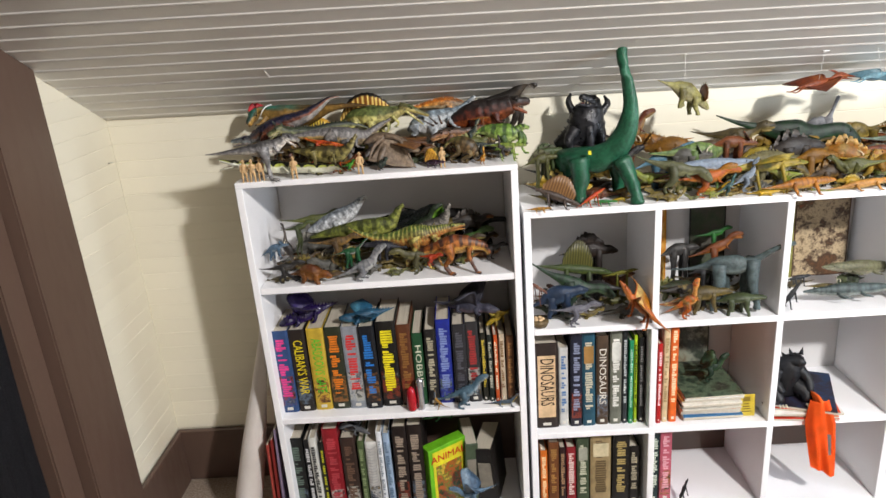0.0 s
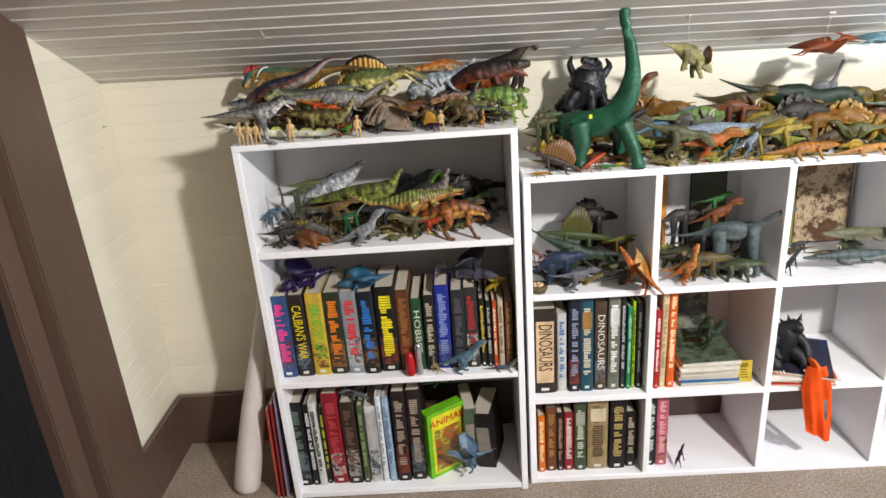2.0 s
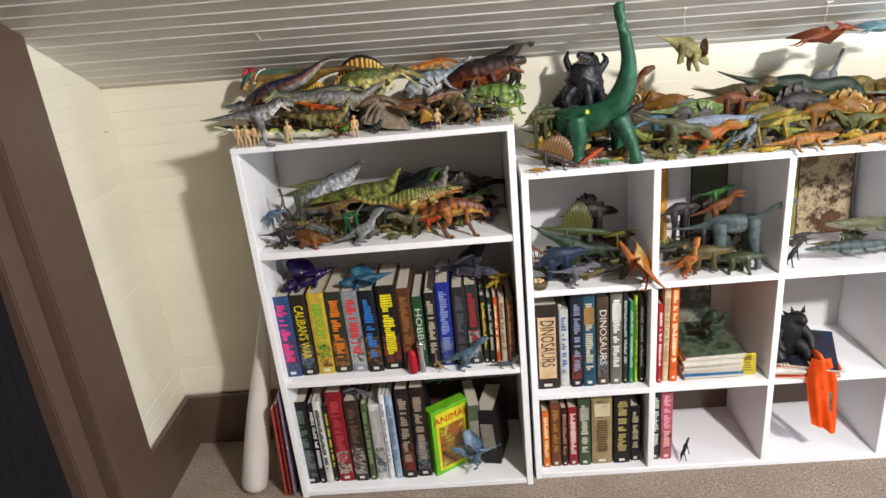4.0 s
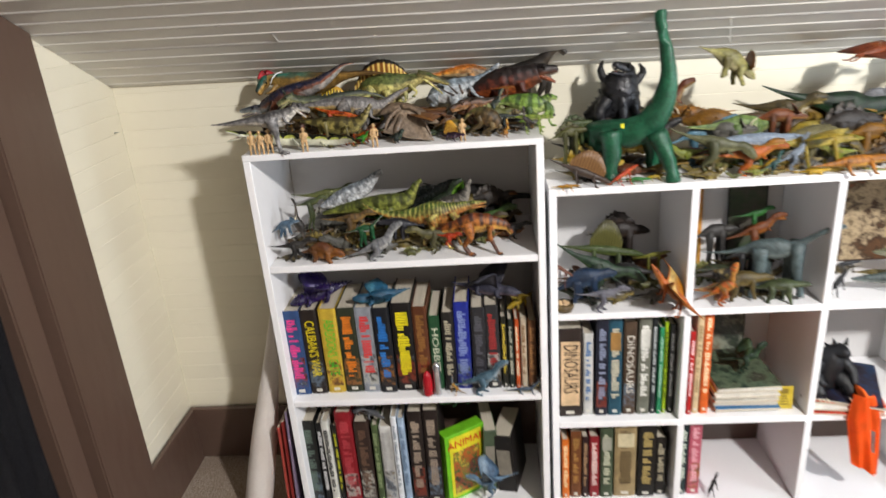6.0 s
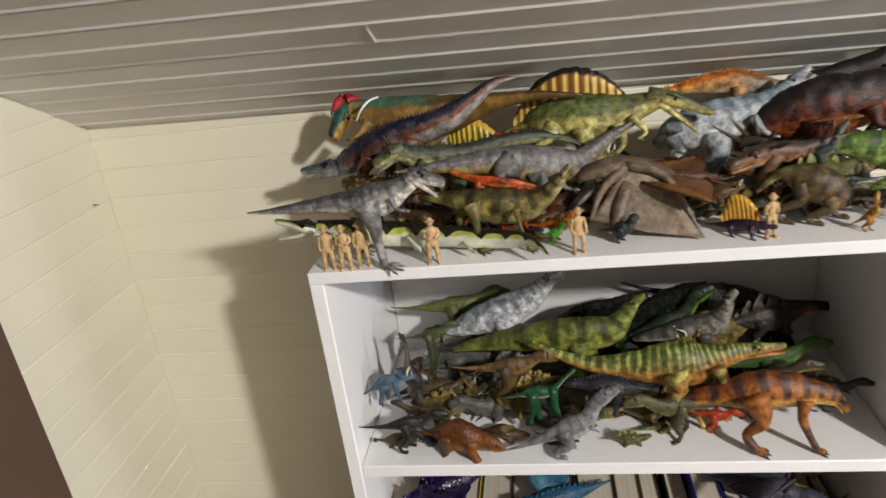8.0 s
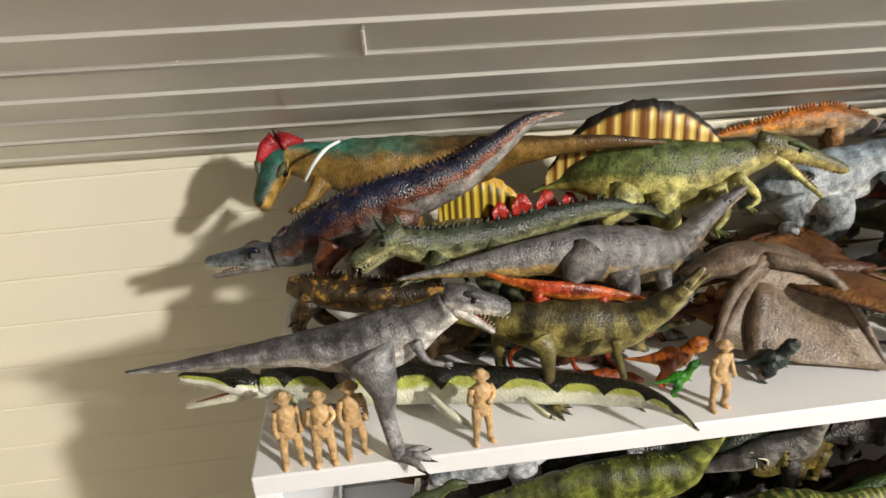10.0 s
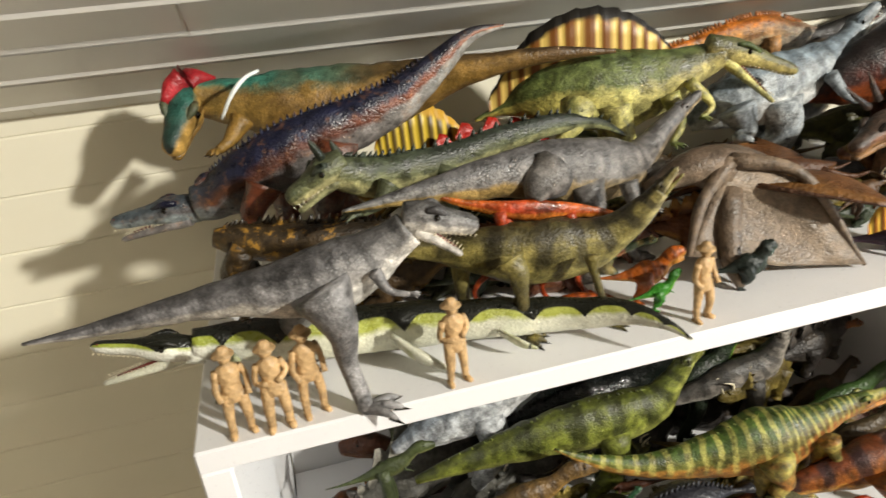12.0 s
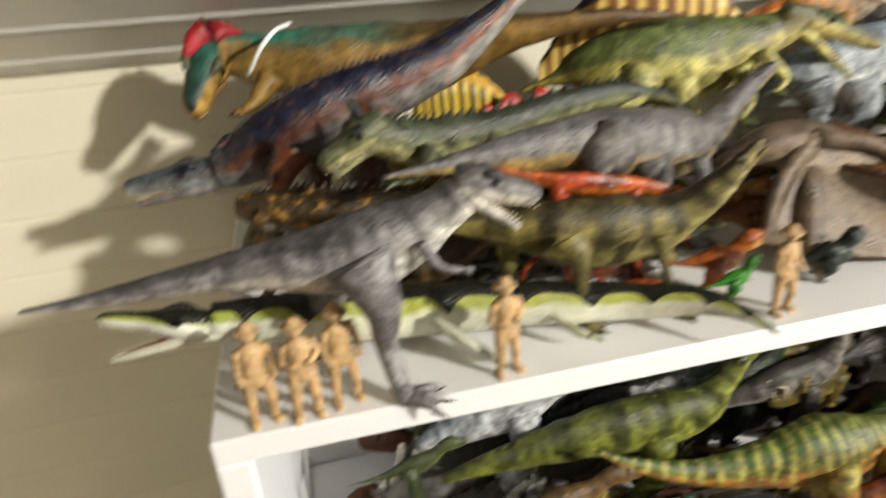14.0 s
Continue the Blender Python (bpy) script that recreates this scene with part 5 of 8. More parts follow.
beast('toy_spinosaur', [(0.2094, 0.195, 1.0654, 0.0012, 0.0009), (0.2308, 0.19, 1.0724, 0.0057, 0.0043), (0.2547, 0.18, 1.079, 0.0184, 0.0138), (0.2852, 0.172, 1.08, 0.0279, 0.0209), (0.3166, 0.166, 1.079, 0.0295, 0.0221), (0.3432, 0.16, 1.0834, 0.0214, 0.016), (0.3675, 0.155, 1.0913, 0.0134, 0.01), (0.3838, 0.15, 1.0971, 0.0093, 0.007)], (coat("green_spinosaur", "565c30 4c5a2c 4a5a2e 566034 5c5a34", "6a7238 68743a 6a7640 6a6c3c 747044", "c8bc5c d0c468 ccc47c bcb070 a89858", "2f3a1e", "specks", 8, 0.4, lo=0.46, hi=0.8), sail_paint("7a4a18", "e0c068", "15110c", 13)), 'green toy spinosaur with a yellow-orange sail rimmed in black', head={'base': (0.3828, 0.149, 1.0989), 'tip': (0.4398, 0.14, 1.0787), 'h': 0.0217, 'w': 0.0135, 'jaw': 22, 'teeth': 12, 'snout': 0.35}, sail=(0.038, 0.08, 0.76, 0.62), legs=[([(0.3372, 0.142, 1.0756), (0.3427, 0.135, 1.0555), (0.3336, 0.13, 1.0435)], [0.0077, 0.0035, 0.0019], (-1.2, 0.01)), ([(0.2688, 0.14, 1.0772), (0.2559, 0.13, 1.0662), (0.248, 0.13, 1.058)], [0.0134, 0.0066, 0.0037], None), ([(0.3514, 0.14, 1.0824), (0.3667, 0.135, 1.0657), (0.3567, 0.132, 1.058)], [0.0046, 0.0027, 0.0015], (-0.8, 0.008))], stand=((0.5, 0.978, 0.014),))
beast('toy_dimetrodon', [(0.1279, 0.205, 1.0427, 0.0017, 0.0013), (0.1491, 0.204, 1.0429, 0.005, 0.004), (0.1787, 0.202, 1.0403, 0.0063, 0.005), (0.211, 0.2, 1.0373, 0.0034, 0.0027)], (coat("dun_dimetrodon", "5a4a20", "6a5a2c", "8a7a44"), sail_paint("5a4610", "d8b83c", "c89a34", 11)), 'toy dimetrodon with a ribbed yellow sail wedged at the wall', sail=(0.038, 0.1, 0.95, 0.55), stand=((0.3, 0.978, 0.005), (0.7, 0.978, 0.005)))
beast('toy_stegosaur', [(0.1713, 0.19, 1.044, 0.0016, 0.0013), (0.2014, 0.19, 1.0451, 0.0062, 0.005), (0.2357, 0.188, 1.0444, 0.0071, 0.0057), (0.2637, 0.186, 1.0456, 0.0021, 0.0017)], (coat("red_stegosaur", "8a1c18", "a02420", "b83a2c", rough=0.3), coat("red_plate", "b82a20", "b82a20", "b82a20", rough=0.25, wash=0.2)), 'glossy red toy stegosaur with broad red plates', plates=(5, 0.017, 0.15, 0.9), stand=((0.3, 0.978, 0.006), (0.7, 0.978, 0.006)))
beast('toy_theropod', [(0.3851, 0.19, 1.036, 0.0067, 0.005), (0.4058, 0.18, 1.0494, 0.0189, 0.0142), (0.4329, 0.176, 1.0561, 0.0261, 0.0196), (0.4659, 0.176, 1.062, 0.024, 0.018), (0.4972, 0.18, 1.0675, 0.0205, 0.0154), (0.5192, 0.185, 1.0785, 0.0143, 0.0107), (0.533, 0.19, 1.0909, 0.0104, 0.0078)], coat("pale_rex", "76848c 808e96 84929c 8a969c", "b0b8bc b8c0c4 b4bcc0 a4aeb4", "d8dad8 dcdedc d8dad8 c8cccc", "5a6670", "bands", 12, 0.45, lo=0.35, hi=0.72), 'pale blue-grey toy tyrannosaur with its head raised', head={'base': (0.532, 0.19, 1.089), 'tip': (0.5496, 0.188, 1.1101), 'h': 0.0189, 'w': 0.0142, 'jaw': 16, 'teeth': 6, 'snout': 0.7}, legs=[([(0.3994, 0.15, 1.0548), (0.4044, 0.145, 1.0388), (0.3948, 0.142, 1.0343)], [0.0152, 0.0072, 0.0045], (-0.4, 0.012)), ([(0.4826, 0.155, 1.0668), (0.4937, 0.15, 1.0518), (0.504, 0.148, 1.0443)], [0.0061, 0.0033, 0.0019], (-0.4, 0.007))], stand=((0.4, 0.978, 0.016),))
beast('toy_spinosaur', [(0.3827, 0.24, 1.0845, 0.0015, 0.0011), (0.4225, 0.24, 1.0875, 0.0067, 0.0047), (0.4564, 0.238, 1.0907, 0.0119, 0.0083), (0.4857, 0.237, 1.0903, 0.0141, 0.0099), (0.5098, 0.236, 1.0852, 0.0116, 0.0081), (0.5375, 0.235, 1.0807, 0.008, 0.0056), (0.56, 0.234, 1.0856, 0.0054, 0.0038)], coat("shaggy_orange", "b8641a c87220 c87424 8a6a4a 8a8074 94908a", "d08830 d49038 b8844c 9a8a70 94908a 94908a", "b89a6c b89a6c a89474 a09484 a09c94 a8a49c", "7a3410", "specks", 10, 0.4), 'brown toy theropod with a shaggy orange mane', spikes=(40, 0.0055, 0.03, 0.72), stand=((0.5, 0.978, 0.008),))
beast('toy_ceratopsian', [(0.5662, 0.11, 1.0506, 0.0018, 0.0015), (0.5443, 0.11, 1.0446, 0.0063, 0.0051), (0.5179, 0.105, 1.0386, 0.0107, 0.0085), (0.4887, 0.1, 1.0404, 0.0113, 0.009), (0.4684, 0.095, 1.0409, 0.0094, 0.0075)], coat("styracosaur", "3a3028 4a382c", "6a4a34 7a5238", "94704c a87c50", "2c2018", "specks", 8, 0.5), 'brown toy styracosaur with a spiked frill', head={'base': (0.4734, 0.092, 1.041), 'tip': (0.4383, 0.08, 1.0343), 'h': 0.022, 'w': 0.0209, 'jaw': 3, 'teeth': 0, 'snout': 0.7}, horns=[([(0.4504, 0.085, 1.061), (0.4335, 0.08, 1.0716), (0.4231, 0.078, 1.0791)], [0.0029, 0.0016, 0.0004]), ([(0.4579, 0.085, 1.0649), (0.446, 0.08, 1.0776), (0.439, 0.078, 1.087)], [0.0029, 0.0016, 0.0004]), ([(0.4689, 0.085, 1.0649), (0.4642, 0.08, 1.0774), (0.4622, 0.078, 1.0869)], [0.0029, 0.0016, 0.0004]), ([(0.4806, 0.085, 1.0595), (0.4838, 0.08, 1.069), (0.4875, 0.078, 1.0761)], [0.0029, 0.0016, 0.0004]), ([(0.4879, 0.085, 1.0504), (0.4962, 0.08, 1.0545), (0.5036, 0.078, 1.0574)], [0.0029, 0.0017, 0.0004])], stand=((0.4, 0.978, 0.009), (0.75, 0.978, 0.008)))
beast('toy_theropod', [(0.1091, 0.17, 0.8051, 0.0046, 0.0034), (0.1411, 0.17, 0.8156, 0.0166, 0.0125), (0.1803, 0.168, 0.83, 0.0231, 0.0173), (0.215, 0.166, 0.8467, 0.0198, 0.0149), (0.2379, 0.165, 0.8646, 0.013, 0.0098), (0.2479, 0.164, 0.8757, 0.0101, 0.0076)], coat("white_rex", "848c94 8a9298 8a9298", "c0c4c8 c8ccce c0c4c8", "e0e2e2 e0e2e2 d8dada", "505860", "bands", 12, 0.5, hi=0.7), 'blue-grey and white toy tyrannosaur with raised head', head={'base': (0.2464, 0.164, 0.8742), 'tip': (0.2656, 0.163, 0.8894), 'h': 0.0187, 'w': 0.014, 'jaw': 8, 'teeth': 0, 'snout': 0.7}, stand=((0.45, 0.722, 0.014),))
beast('toy_spinosaur', [(0.189, 0.205, 0.7683, 0.0032, 0.0022), (0.2361, 0.205, 0.7678, 0.0157, 0.011), (0.2903, 0.203, 0.7735, 0.0279, 0.0195), (0.3355, 0.2, 0.7818, 0.0245, 0.0171), (0.3686, 0.197, 0.8008, 0.0203, 0.0142), (0.397, 0.194, 0.816, 0.0208, 0.0145), (0.4248, 0.192, 0.8295, 0.0198, 0.0138), (0.4521, 0.19, 0.8395, 0.0116, 0.0081)], (coat("black_spinosaur", "0c0f0e 0d1110 0c0f0e", "121614 121814 10140f", "4a7a28 54842c 4a7a28", rough=0.18, wash=0.15, lo=0.3), coat("black_sail", "0b0e0d", "0c100f", "0d110f", rough=0.2, wash=0.1)), 'black toy spinosaur with a tall dark sail', sail=(0.03, 0.15, 0.68, 0.55), stand=((0.4, 0.722, 0.013),))
beast('toy_ornithopod', [(0.12, 0.135, 0.7993, 0.0037, 0.0028), (0.1728, 0.132, 0.8087, 0.0116, 0.0087), (0.2309, 0.13, 0.8154, 0.0193, 0.0145), (0.28, 0.127, 0.818, 0.0233, 0.0174), (0.3198, 0.124, 0.8241, 0.0188, 0.0141), (0.3375, 0.122, 0.8432, 0.011, 0.0082), (0.3481, 0.12, 0.8629, 0.0081, 0.0061)], coat("olive_banded", "565c20 5c6424 566020", "747c30 7c8434 767e34", "8f9444 989c4c 94984c", "2c3210", "bands", 9, 0.75, reach=0.3), 'olive green banded toy ornithopod', head={'base': (0.3454, 0.12, 0.8593), 'tip': (0.361, 0.118, 0.8745), 'h': 0.0136, 'w': 0.0109, 'jaw': 3, 'teeth': 0, 'snout': 0.8}, spikes=(26, 0.004, 0.1, 0.8), stand=((0.5, 0.722, 0.013),))
beast('toy_ornithopod', [(0.2235, 0.095, 0.8314, 0.001, 0.0008), (0.2542, 0.09, 0.8141, 0.0055, 0.0041), (0.2967, 0.084, 0.801, 0.0108, 0.0081), (0.3418, 0.078, 0.8006, 0.018, 0.0135), (0.3795, 0.074, 0.8046, 0.0275, 0.0207), (0.4105, 0.072, 0.8061, 0.026, 0.0195), (0.4315, 0.07, 0.8125, 0.0174, 0.013), (0.4527, 0.07, 0.8182, 0.0121, 0.0091), (0.4707, 0.07, 0.8211, 0.0095, 0.0072)], coat("green_hadrosaur", "46561e 445c20 44581f 4c5a24", "646a2c 6a6c30 70602e 80622f", "a8803a b8803a b8743a b88048", "c8c06a", "bands", 30, 0.55, lo=0.42, hi=0.72, reach=0.3), 'long green and orange toy hadrosaur with yellow bands', head={'base': (0.4677, 0.07, 0.8198), 'tip': (0.5066, 0.068, 0.828), 'h': 0.0191, 'w': 0.0134, 'jaw': 8, 'teeth': 0, 'snout': 0.5}, spikes=(36, 0.003, 0.05, 0.85), legs=[([(0.3845, 0.05, 0.8078), (0.3899, 0.045, 0.7883), (0.3808, 0.045, 0.7772)], [0.014, 0.0077, 0.0051], (-0.3, 0.01)), ([(0.4298, 0.05, 0.8133), (0.4351, 0.045, 0.7979), (0.4406, 0.042, 0.7885)], [0.0082, 0.0044, 0.0031], (-0.3, 0.008))], stand=((0.5, 0.722, 0.01), (0.75, 0.722, 0.008)))
beast('toy_theropod', [(0.3525, 0.065, 0.7616, 0.0013, 0.001), (0.389, 0.055, 0.7691, 0.0059, 0.0044), (0.4299, 0.046, 0.7801, 0.014, 0.0105), (0.4698, 0.04, 0.7889, 0.0224, 0.0168), (0.5034, 0.036, 0.7904, 0.0203, 0.0152), (0.5313, 0.033, 0.7871, 0.0134, 0.0101), (0.5485, 0.032, 0.7814, 0.0097, 0.0073)], coat("tiger_theropod", "6a2e14 763a18 7c421a 6a361a", "94501f a05c22 a06426 945826", "c88a3c d09a44 d0a04c c89440", "2c2028", "bands", 11, 0.8, hi=0.75, reach=0.45), 'orange toy theropod with purple stripes along its back', head={'base': (0.5459, 0.032, 0.7844), 'tip': (0.5629, 0.03, 0.7648), 'h': 0.0158, 'w': 0.0119, 'jaw': 6, 'teeth': 0, 'snout': 0.7}, legs=[([(0.4614, 0.022, 0.7943), (0.4692, 0.014, 0.7669), (0.4558, 0.02, 0.7438), (0.4663, 0.014, 0.7255)], [0.017, 0.0085, 0.0056, 0.005], (-0.3, 0.012)), ([(0.5134, 0.022, 0.7853), (0.512, 0.018, 0.7627), (0.528, 0.014, 0.7246)], [0.0085, 0.0049, 0.0037], (-0.3, 0.01))])
beast('toy_theropod', [(0.3525, 0.16, 0.7886, 0.0036, 0.0027), (0.3837, 0.157, 0.7955, 0.0101, 0.0076), (0.4176, 0.154, 0.8038, 0.0157, 0.0118), (0.4489, 0.152, 0.8114, 0.0155, 0.0116), (0.4623, 0.15, 0.8331, 0.009, 0.0068), (0.4654, 0.149, 0.849, 0.0069, 0.0052)], coat("grey_striped", "4a4640 504c46 4a4640", "76706a 7c766e 746e68", "a09a90 a09a90 9a948a", "2c2a26", "bands", 10, 0.75, reach=0.3), 'grey striped toy ornithopod with its neck raised', head={'base': (0.4648, 0.149, 0.8467), 'tip': (0.4723, 0.147, 0.8595), 'h': 0.0138, 'w': 0.011, 'jaw': 2, 'teeth': 0, 'snout': 0.8}, stand=((0.5, 0.722, 0.01),))
beast('toy_theropod', [(0.4745, 0.17, 1.0487, 0.0061, 0.0045), (0.5098, 0.165, 1.0591, 0.0224, 0.0168), (0.5475, 0.16, 1.0688, 0.0315, 0.0237), (0.5806, 0.155, 1.0735, 0.0311, 0.0233), (0.6127, 0.15, 1.0825, 0.0257, 0.0192), (0.6343, 0.146, 1.0893, 0.0211, 0.0159)], coat("maroon_rex", "1a100e 20120e 1c110e 1c1412", "3a1a12 5a2414 4a2014 2a1a16", "7a3818 94481c 8a441c 4a3428", "140c0a", "bands", 9, 0.6), 'maroon and rust toy tyrannosaur with open jaws', head={'base': (0.6362, 0.146, 1.0905), 'tip': (0.6761, 0.142, 1.0956), 'h': 0.0324, 'w': 0.0227, 'jaw': 34, 'teeth': 6, 'snout': 0.9}, legs=[([(0.5934, 0.13, 1.073), (0.5988, 0.125, 1.057), (0.6058, 0.122, 1.0534)], [0.0098, 0.0056, 0.0035], (-0.4, 0.006))], stand=((0.4, 0.978, 0.016),))
beast('toy_sauropod', [(0.5135, 0.235, 1.0789, 0.0048, 0.0036), (0.565, 0.23, 1.0834, 0.0117, 0.0088), (0.6079, 0.226, 1.0899, 0.0162, 0.0121), (0.6388, 0.222, 1.0991, 0.0167, 0.0125), (0.6547, 0.218, 1.1129, 0.0135, 0.0101), (0.6708, 0.214, 1.1284, 0.0104, 0.0078), (0.6855, 0.21, 1.1343, 0.0088, 0.0066)], coat("dark_sauropod", "1c1814", "2a231c", "4a3f32", wash=0.5), 'dark brown toy sauropod with a hooked raised neck', head={'base': (0.6855, 0.21, 1.1336), 'tip': (0.7007, 0.205, 1.1193), 'h': 0.0191, 'w': 0.0153, 'jaw': 6, 'teeth': 0, 'snout': 0.9}, stand=((0.3, 0.978, 0.012), (0.55, 0.978, 0.011)))
beast('toy_ornithopod', [(0.5329, 0.115, 1.0355, 0.0043, 0.0032), (0.5655, 0.112, 1.0386, 0.0119, 0.009), (0.6006, 0.108, 1.0323, 0.0209, 0.0157), (0.6317, 0.104, 1.0294, 0.0193, 0.0145), (0.6459, 0.102, 1.0383, 0.0102, 0.0077), (0.6537, 0.1, 1.0443, 0.0081, 0.0061)], coat("lime_ornithopod", "5c7a2c", "7a9a40", "a8bc6c", "24401c", "bands", 8, 0.8, reach=0.35), 'lime green toy ornithopod with dark stripes', head={'base': (0.6525, 0.1, 1.043), 'tip': (0.669, 0.097, 1.0413), 'h': 0.0136, 'w': 0.0109, 'jaw': 4, 'teeth': 0, 'snout': 0.7}, stand=((0.45, 0.978, 0.009), (0.75, 0.978, 0.007)))
beast('toy_stegosaur', [(0.4659, 0.07, 1.0089, 0.0021, 0.0017), (0.4865, 0.066, 1.0269, 0.0054, 0.0044), (0.5084, 0.06, 1.0222, 0.0169, 0.0135), (0.5274, 0.054, 1.013, 0.0181, 0.0145), (0.5428, 0.05, 1.0008, 0.0107, 0.0085)], coat("humped_dinosaur", "6a7a3c 5a4a28 54422a", "6a6a38 6a5432 644c30", "8a7a4c 86683c 86683c", "2c2416", "bands", 7, 0.6, reach=0.3), 'brown and green toy dinosaur with a humped back', stand=((0.45, 0.978, 0.008), (0.8, 0.978, 0.007)))
beast('toy_dragon', [(0.7416, 0.19, 0.9737, 0.0137, 0.0123), (0.7748, 0.185, 0.9912, 0.0271, 0.0244), (0.8075, 0.18, 1.0125, 0.0404, 0.0363), (0.8162, 0.178, 1.0426, 0.0427, 0.0384), (0.826, 0.175, 1.0683, 0.0265, 0.0238), (0.8249, 0.17, 1.0818, 0.0197, 0.0178)], coat("black_dragon", "141416", "1c1c20", "2c2c30", "3a3a40", "specks", 8, 0.5, rough=0.35), 'black crouching toy dragon perched on the pile', head={'base': (0.8253, 0.172, 1.0764), 'tip': (0.795, 0.15, 1.0961), 'h': 0.0343, 'w': 0.0309, 'jaw': 14, 'teeth': 4, 'snout': 0.8}, spikes=(14, 0.008, 0.1, 0.9), category='toy dragon', horns=[([(0.7873, 0.18, 1.0469), (0.773, 0.19, 1.0793), (0.78, 0.2, 1.0972)], [0.0107, 0.008, 0.0027]), ([(0.8432, 0.18, 1.0431), (0.8661, 0.19, 1.069), (0.8599, 0.2, 1.0865)], [0.0107, 0.008, 0.0027])], legs=[([(0.784, 0.16, 1.0172), (0.7664, 0.15, 0.9936), (0.7717, 0.15, 0.9667)], [0.0186, 0.012, 0.0094], (-1.6, 0.01)), ([(0.8388, 0.17, 1.0185), (0.8452, 0.16, 0.9906), (0.843, 0.16, 0.96)], [0.0187, 0.012, 0.0094], (-1.6, 0.01))], stand=((0.5, 0.861, 0.012),))
string_shape = Shape(31)
string_shape.limb([(0.0634, 0.175, 1.1253), (0.0543, 0.163, 1.1235), (0.0447, 0.158, 1.1147), (0.0362, 0.16, 1.1015)], [0.0011, 0.0014, 0.0014, 0.001], 14, 8)
string_shape.place("string", [gloss("white_string", "e8ece8", 0.6)], (0.0543, 0.163, 1.1235), "white string tied round the neck of the hooded toy", "string")
toy("toy_theropod", "theropod", (0.232, 0.045, 1.000), (0.285, 0.035, 1.012), skin("cf6a1e", "e39a40", "5a2a12", "stripes", 10), "small orange tiger-striped toy raptor", support=TOP_A, arch=0.15, fat=1.7, jaw=25)
toy("toy_lizard", "lizard", (0.194, 0.050, 1.000), (0.248, 0.045, 0.992), skin("b8541c", "d98a3c", "5a2a12", "stripes", 10), "small rust-orange toy reptile lying on the shelf", support=TOP_A, fat=1.7)
draped_pterosaur((0.3374, 0.070, 1.0475), (0.298, 0.050, 1.003), (0.405, 0.024, 0.9795), (0.352, 0.040, 0.986))
toy("toy_theropod", "theropod", (0.240, 0.020, 0.996), (0.272, 0.018, 1.010), skin("3fa02c", "86cc4c", "2a6a1e", "spots", 8), "small bright green toy raptor", support=TOP_A, arch=0.2, fat=1.5)
toy("toy_theropod", "theropod", (0.304, 0.040, 0.990), (0.343, 0.030, 1.007), skin("1c2a22", "36483a"), "small dark green toy spinosaur", support=TOP_A, arch=0.2, fat=2.1)
toy("toy_dimetrodon", "lizard", (0.412, 0.056, 0.990), (0.470, 0.014, 0.998), (skin("3a2236", "6a4458"), sail_paint("a8641c", "ecc04c", "e0a838", 9)), "purple toy dimetrodon with a round yellow sail", support=TOP_A, fat=1.5, sail=True, sail_span=(0.26, 0.8), sail_high=0.38)
toy("toy_lizard", "lizard", (0.558, 0.060, 1.013), (0.655, 0.040, 1.010), skin("9ab04c", "cfd68a", "3f5a2a", "stripes", 8), "pale green striped small toy reptile", support=TOP_A, reach=0.4)
toy("toy_theropod", "theropod", (0.538, 0.035, 0.979), (0.558, 0.020, 1.019), skin("d08a24", "e6b04c", "8a4a14", "stripes", 6), "little orange toy raptor standing at the shelf edge", support=TOP_A, arch=0.3)
toy("toy_theropod", "theropod", (0.628, 0.030, 0.996), (0.591, 0.020, 1.041), skin("2a2420", "4a3f36"), "little dark toy raptor at the bookcase corner", support=TOP_A, arch=0.3)
flyer("toy_pterosaur", (0.431, 0.085, 1.025), 0.16, 0.13, 172, 5, (skin("6a4226", "a0703c"), skin("8a5a34", "a87440")), "brown toy pterosaur resting on other toys", dip=0.1)
toy("toy_theropod", "theropod", (0.595, 0.080, 1.013), (0.519, 0.070, 1.017), skin("22302a", "d6d6cc", "1a201c", "stripes", 12), "dark toy theropod with a white belly", support=TOP_A)
toy("toy_ceratopsian", "quadruped", (0.408, 0.055, 1.003), (0.452, 0.060, 1.019), skin("6a4a2c", "94703f"), "small brown toy ceratopsian", support=TOP_A, frill=0.14, horns=2)
toy("toy_theropod", "theropod", (0.497, 0.100, 1.021), (0.554, 0.090, 1.069), skin("3f4a44", "8a8a70"), "dark grey-green toy theropod", support=TOP_A, arch=0.2)
toy("toy_lizard", "lizard", (0.533, 0.120, 1.064), (0.578, 0.110, 1.068), skin("9a5a24", "c48a44"), "brown toy reptile among the piled dinosaurs", support=TOP_A, reach=0.6)

# ---------------------------------------------------------------- toys on the upper bookcase shelf
SHELF_1 = A_SHELF[0]
toy("toy_theropod", "theropod", (0.030, 0.200, 0.831), (0.197, 0.225, 0.830), skin("6a703c", "8f9450"), "olive toy theropod lying at the back of the shelf", support=SHELF_1, reach=0.5)
toy("toy_theropod", "theropod", (0.310, 0.170, 0.776), (0.454, 0.170, 0.852), skin("26361f", "80b03c", "141a10", "stripes", 12, low=0.2), "black and bright green toy theropod", support=SHELF_1, arch=0.1, reach=0.5)
toy("toy_theropod", "theropod", (0.051, 0.120, 0.827), (0.137, 0.120, 0.843), skin("4f5a34", "7c8250"), "dark olive small toy theropod", support=SHELF_1, reach=0.9)
toy("toy_sauropod", "sauropod", (0.089, 0.080, 0.732), (0.067, 0.080, 0.857), skin("3f3a36", "6a6058"), "grey-brown toy dinosaur rearing beside the side panel", support=SHELF_1, legs=False)
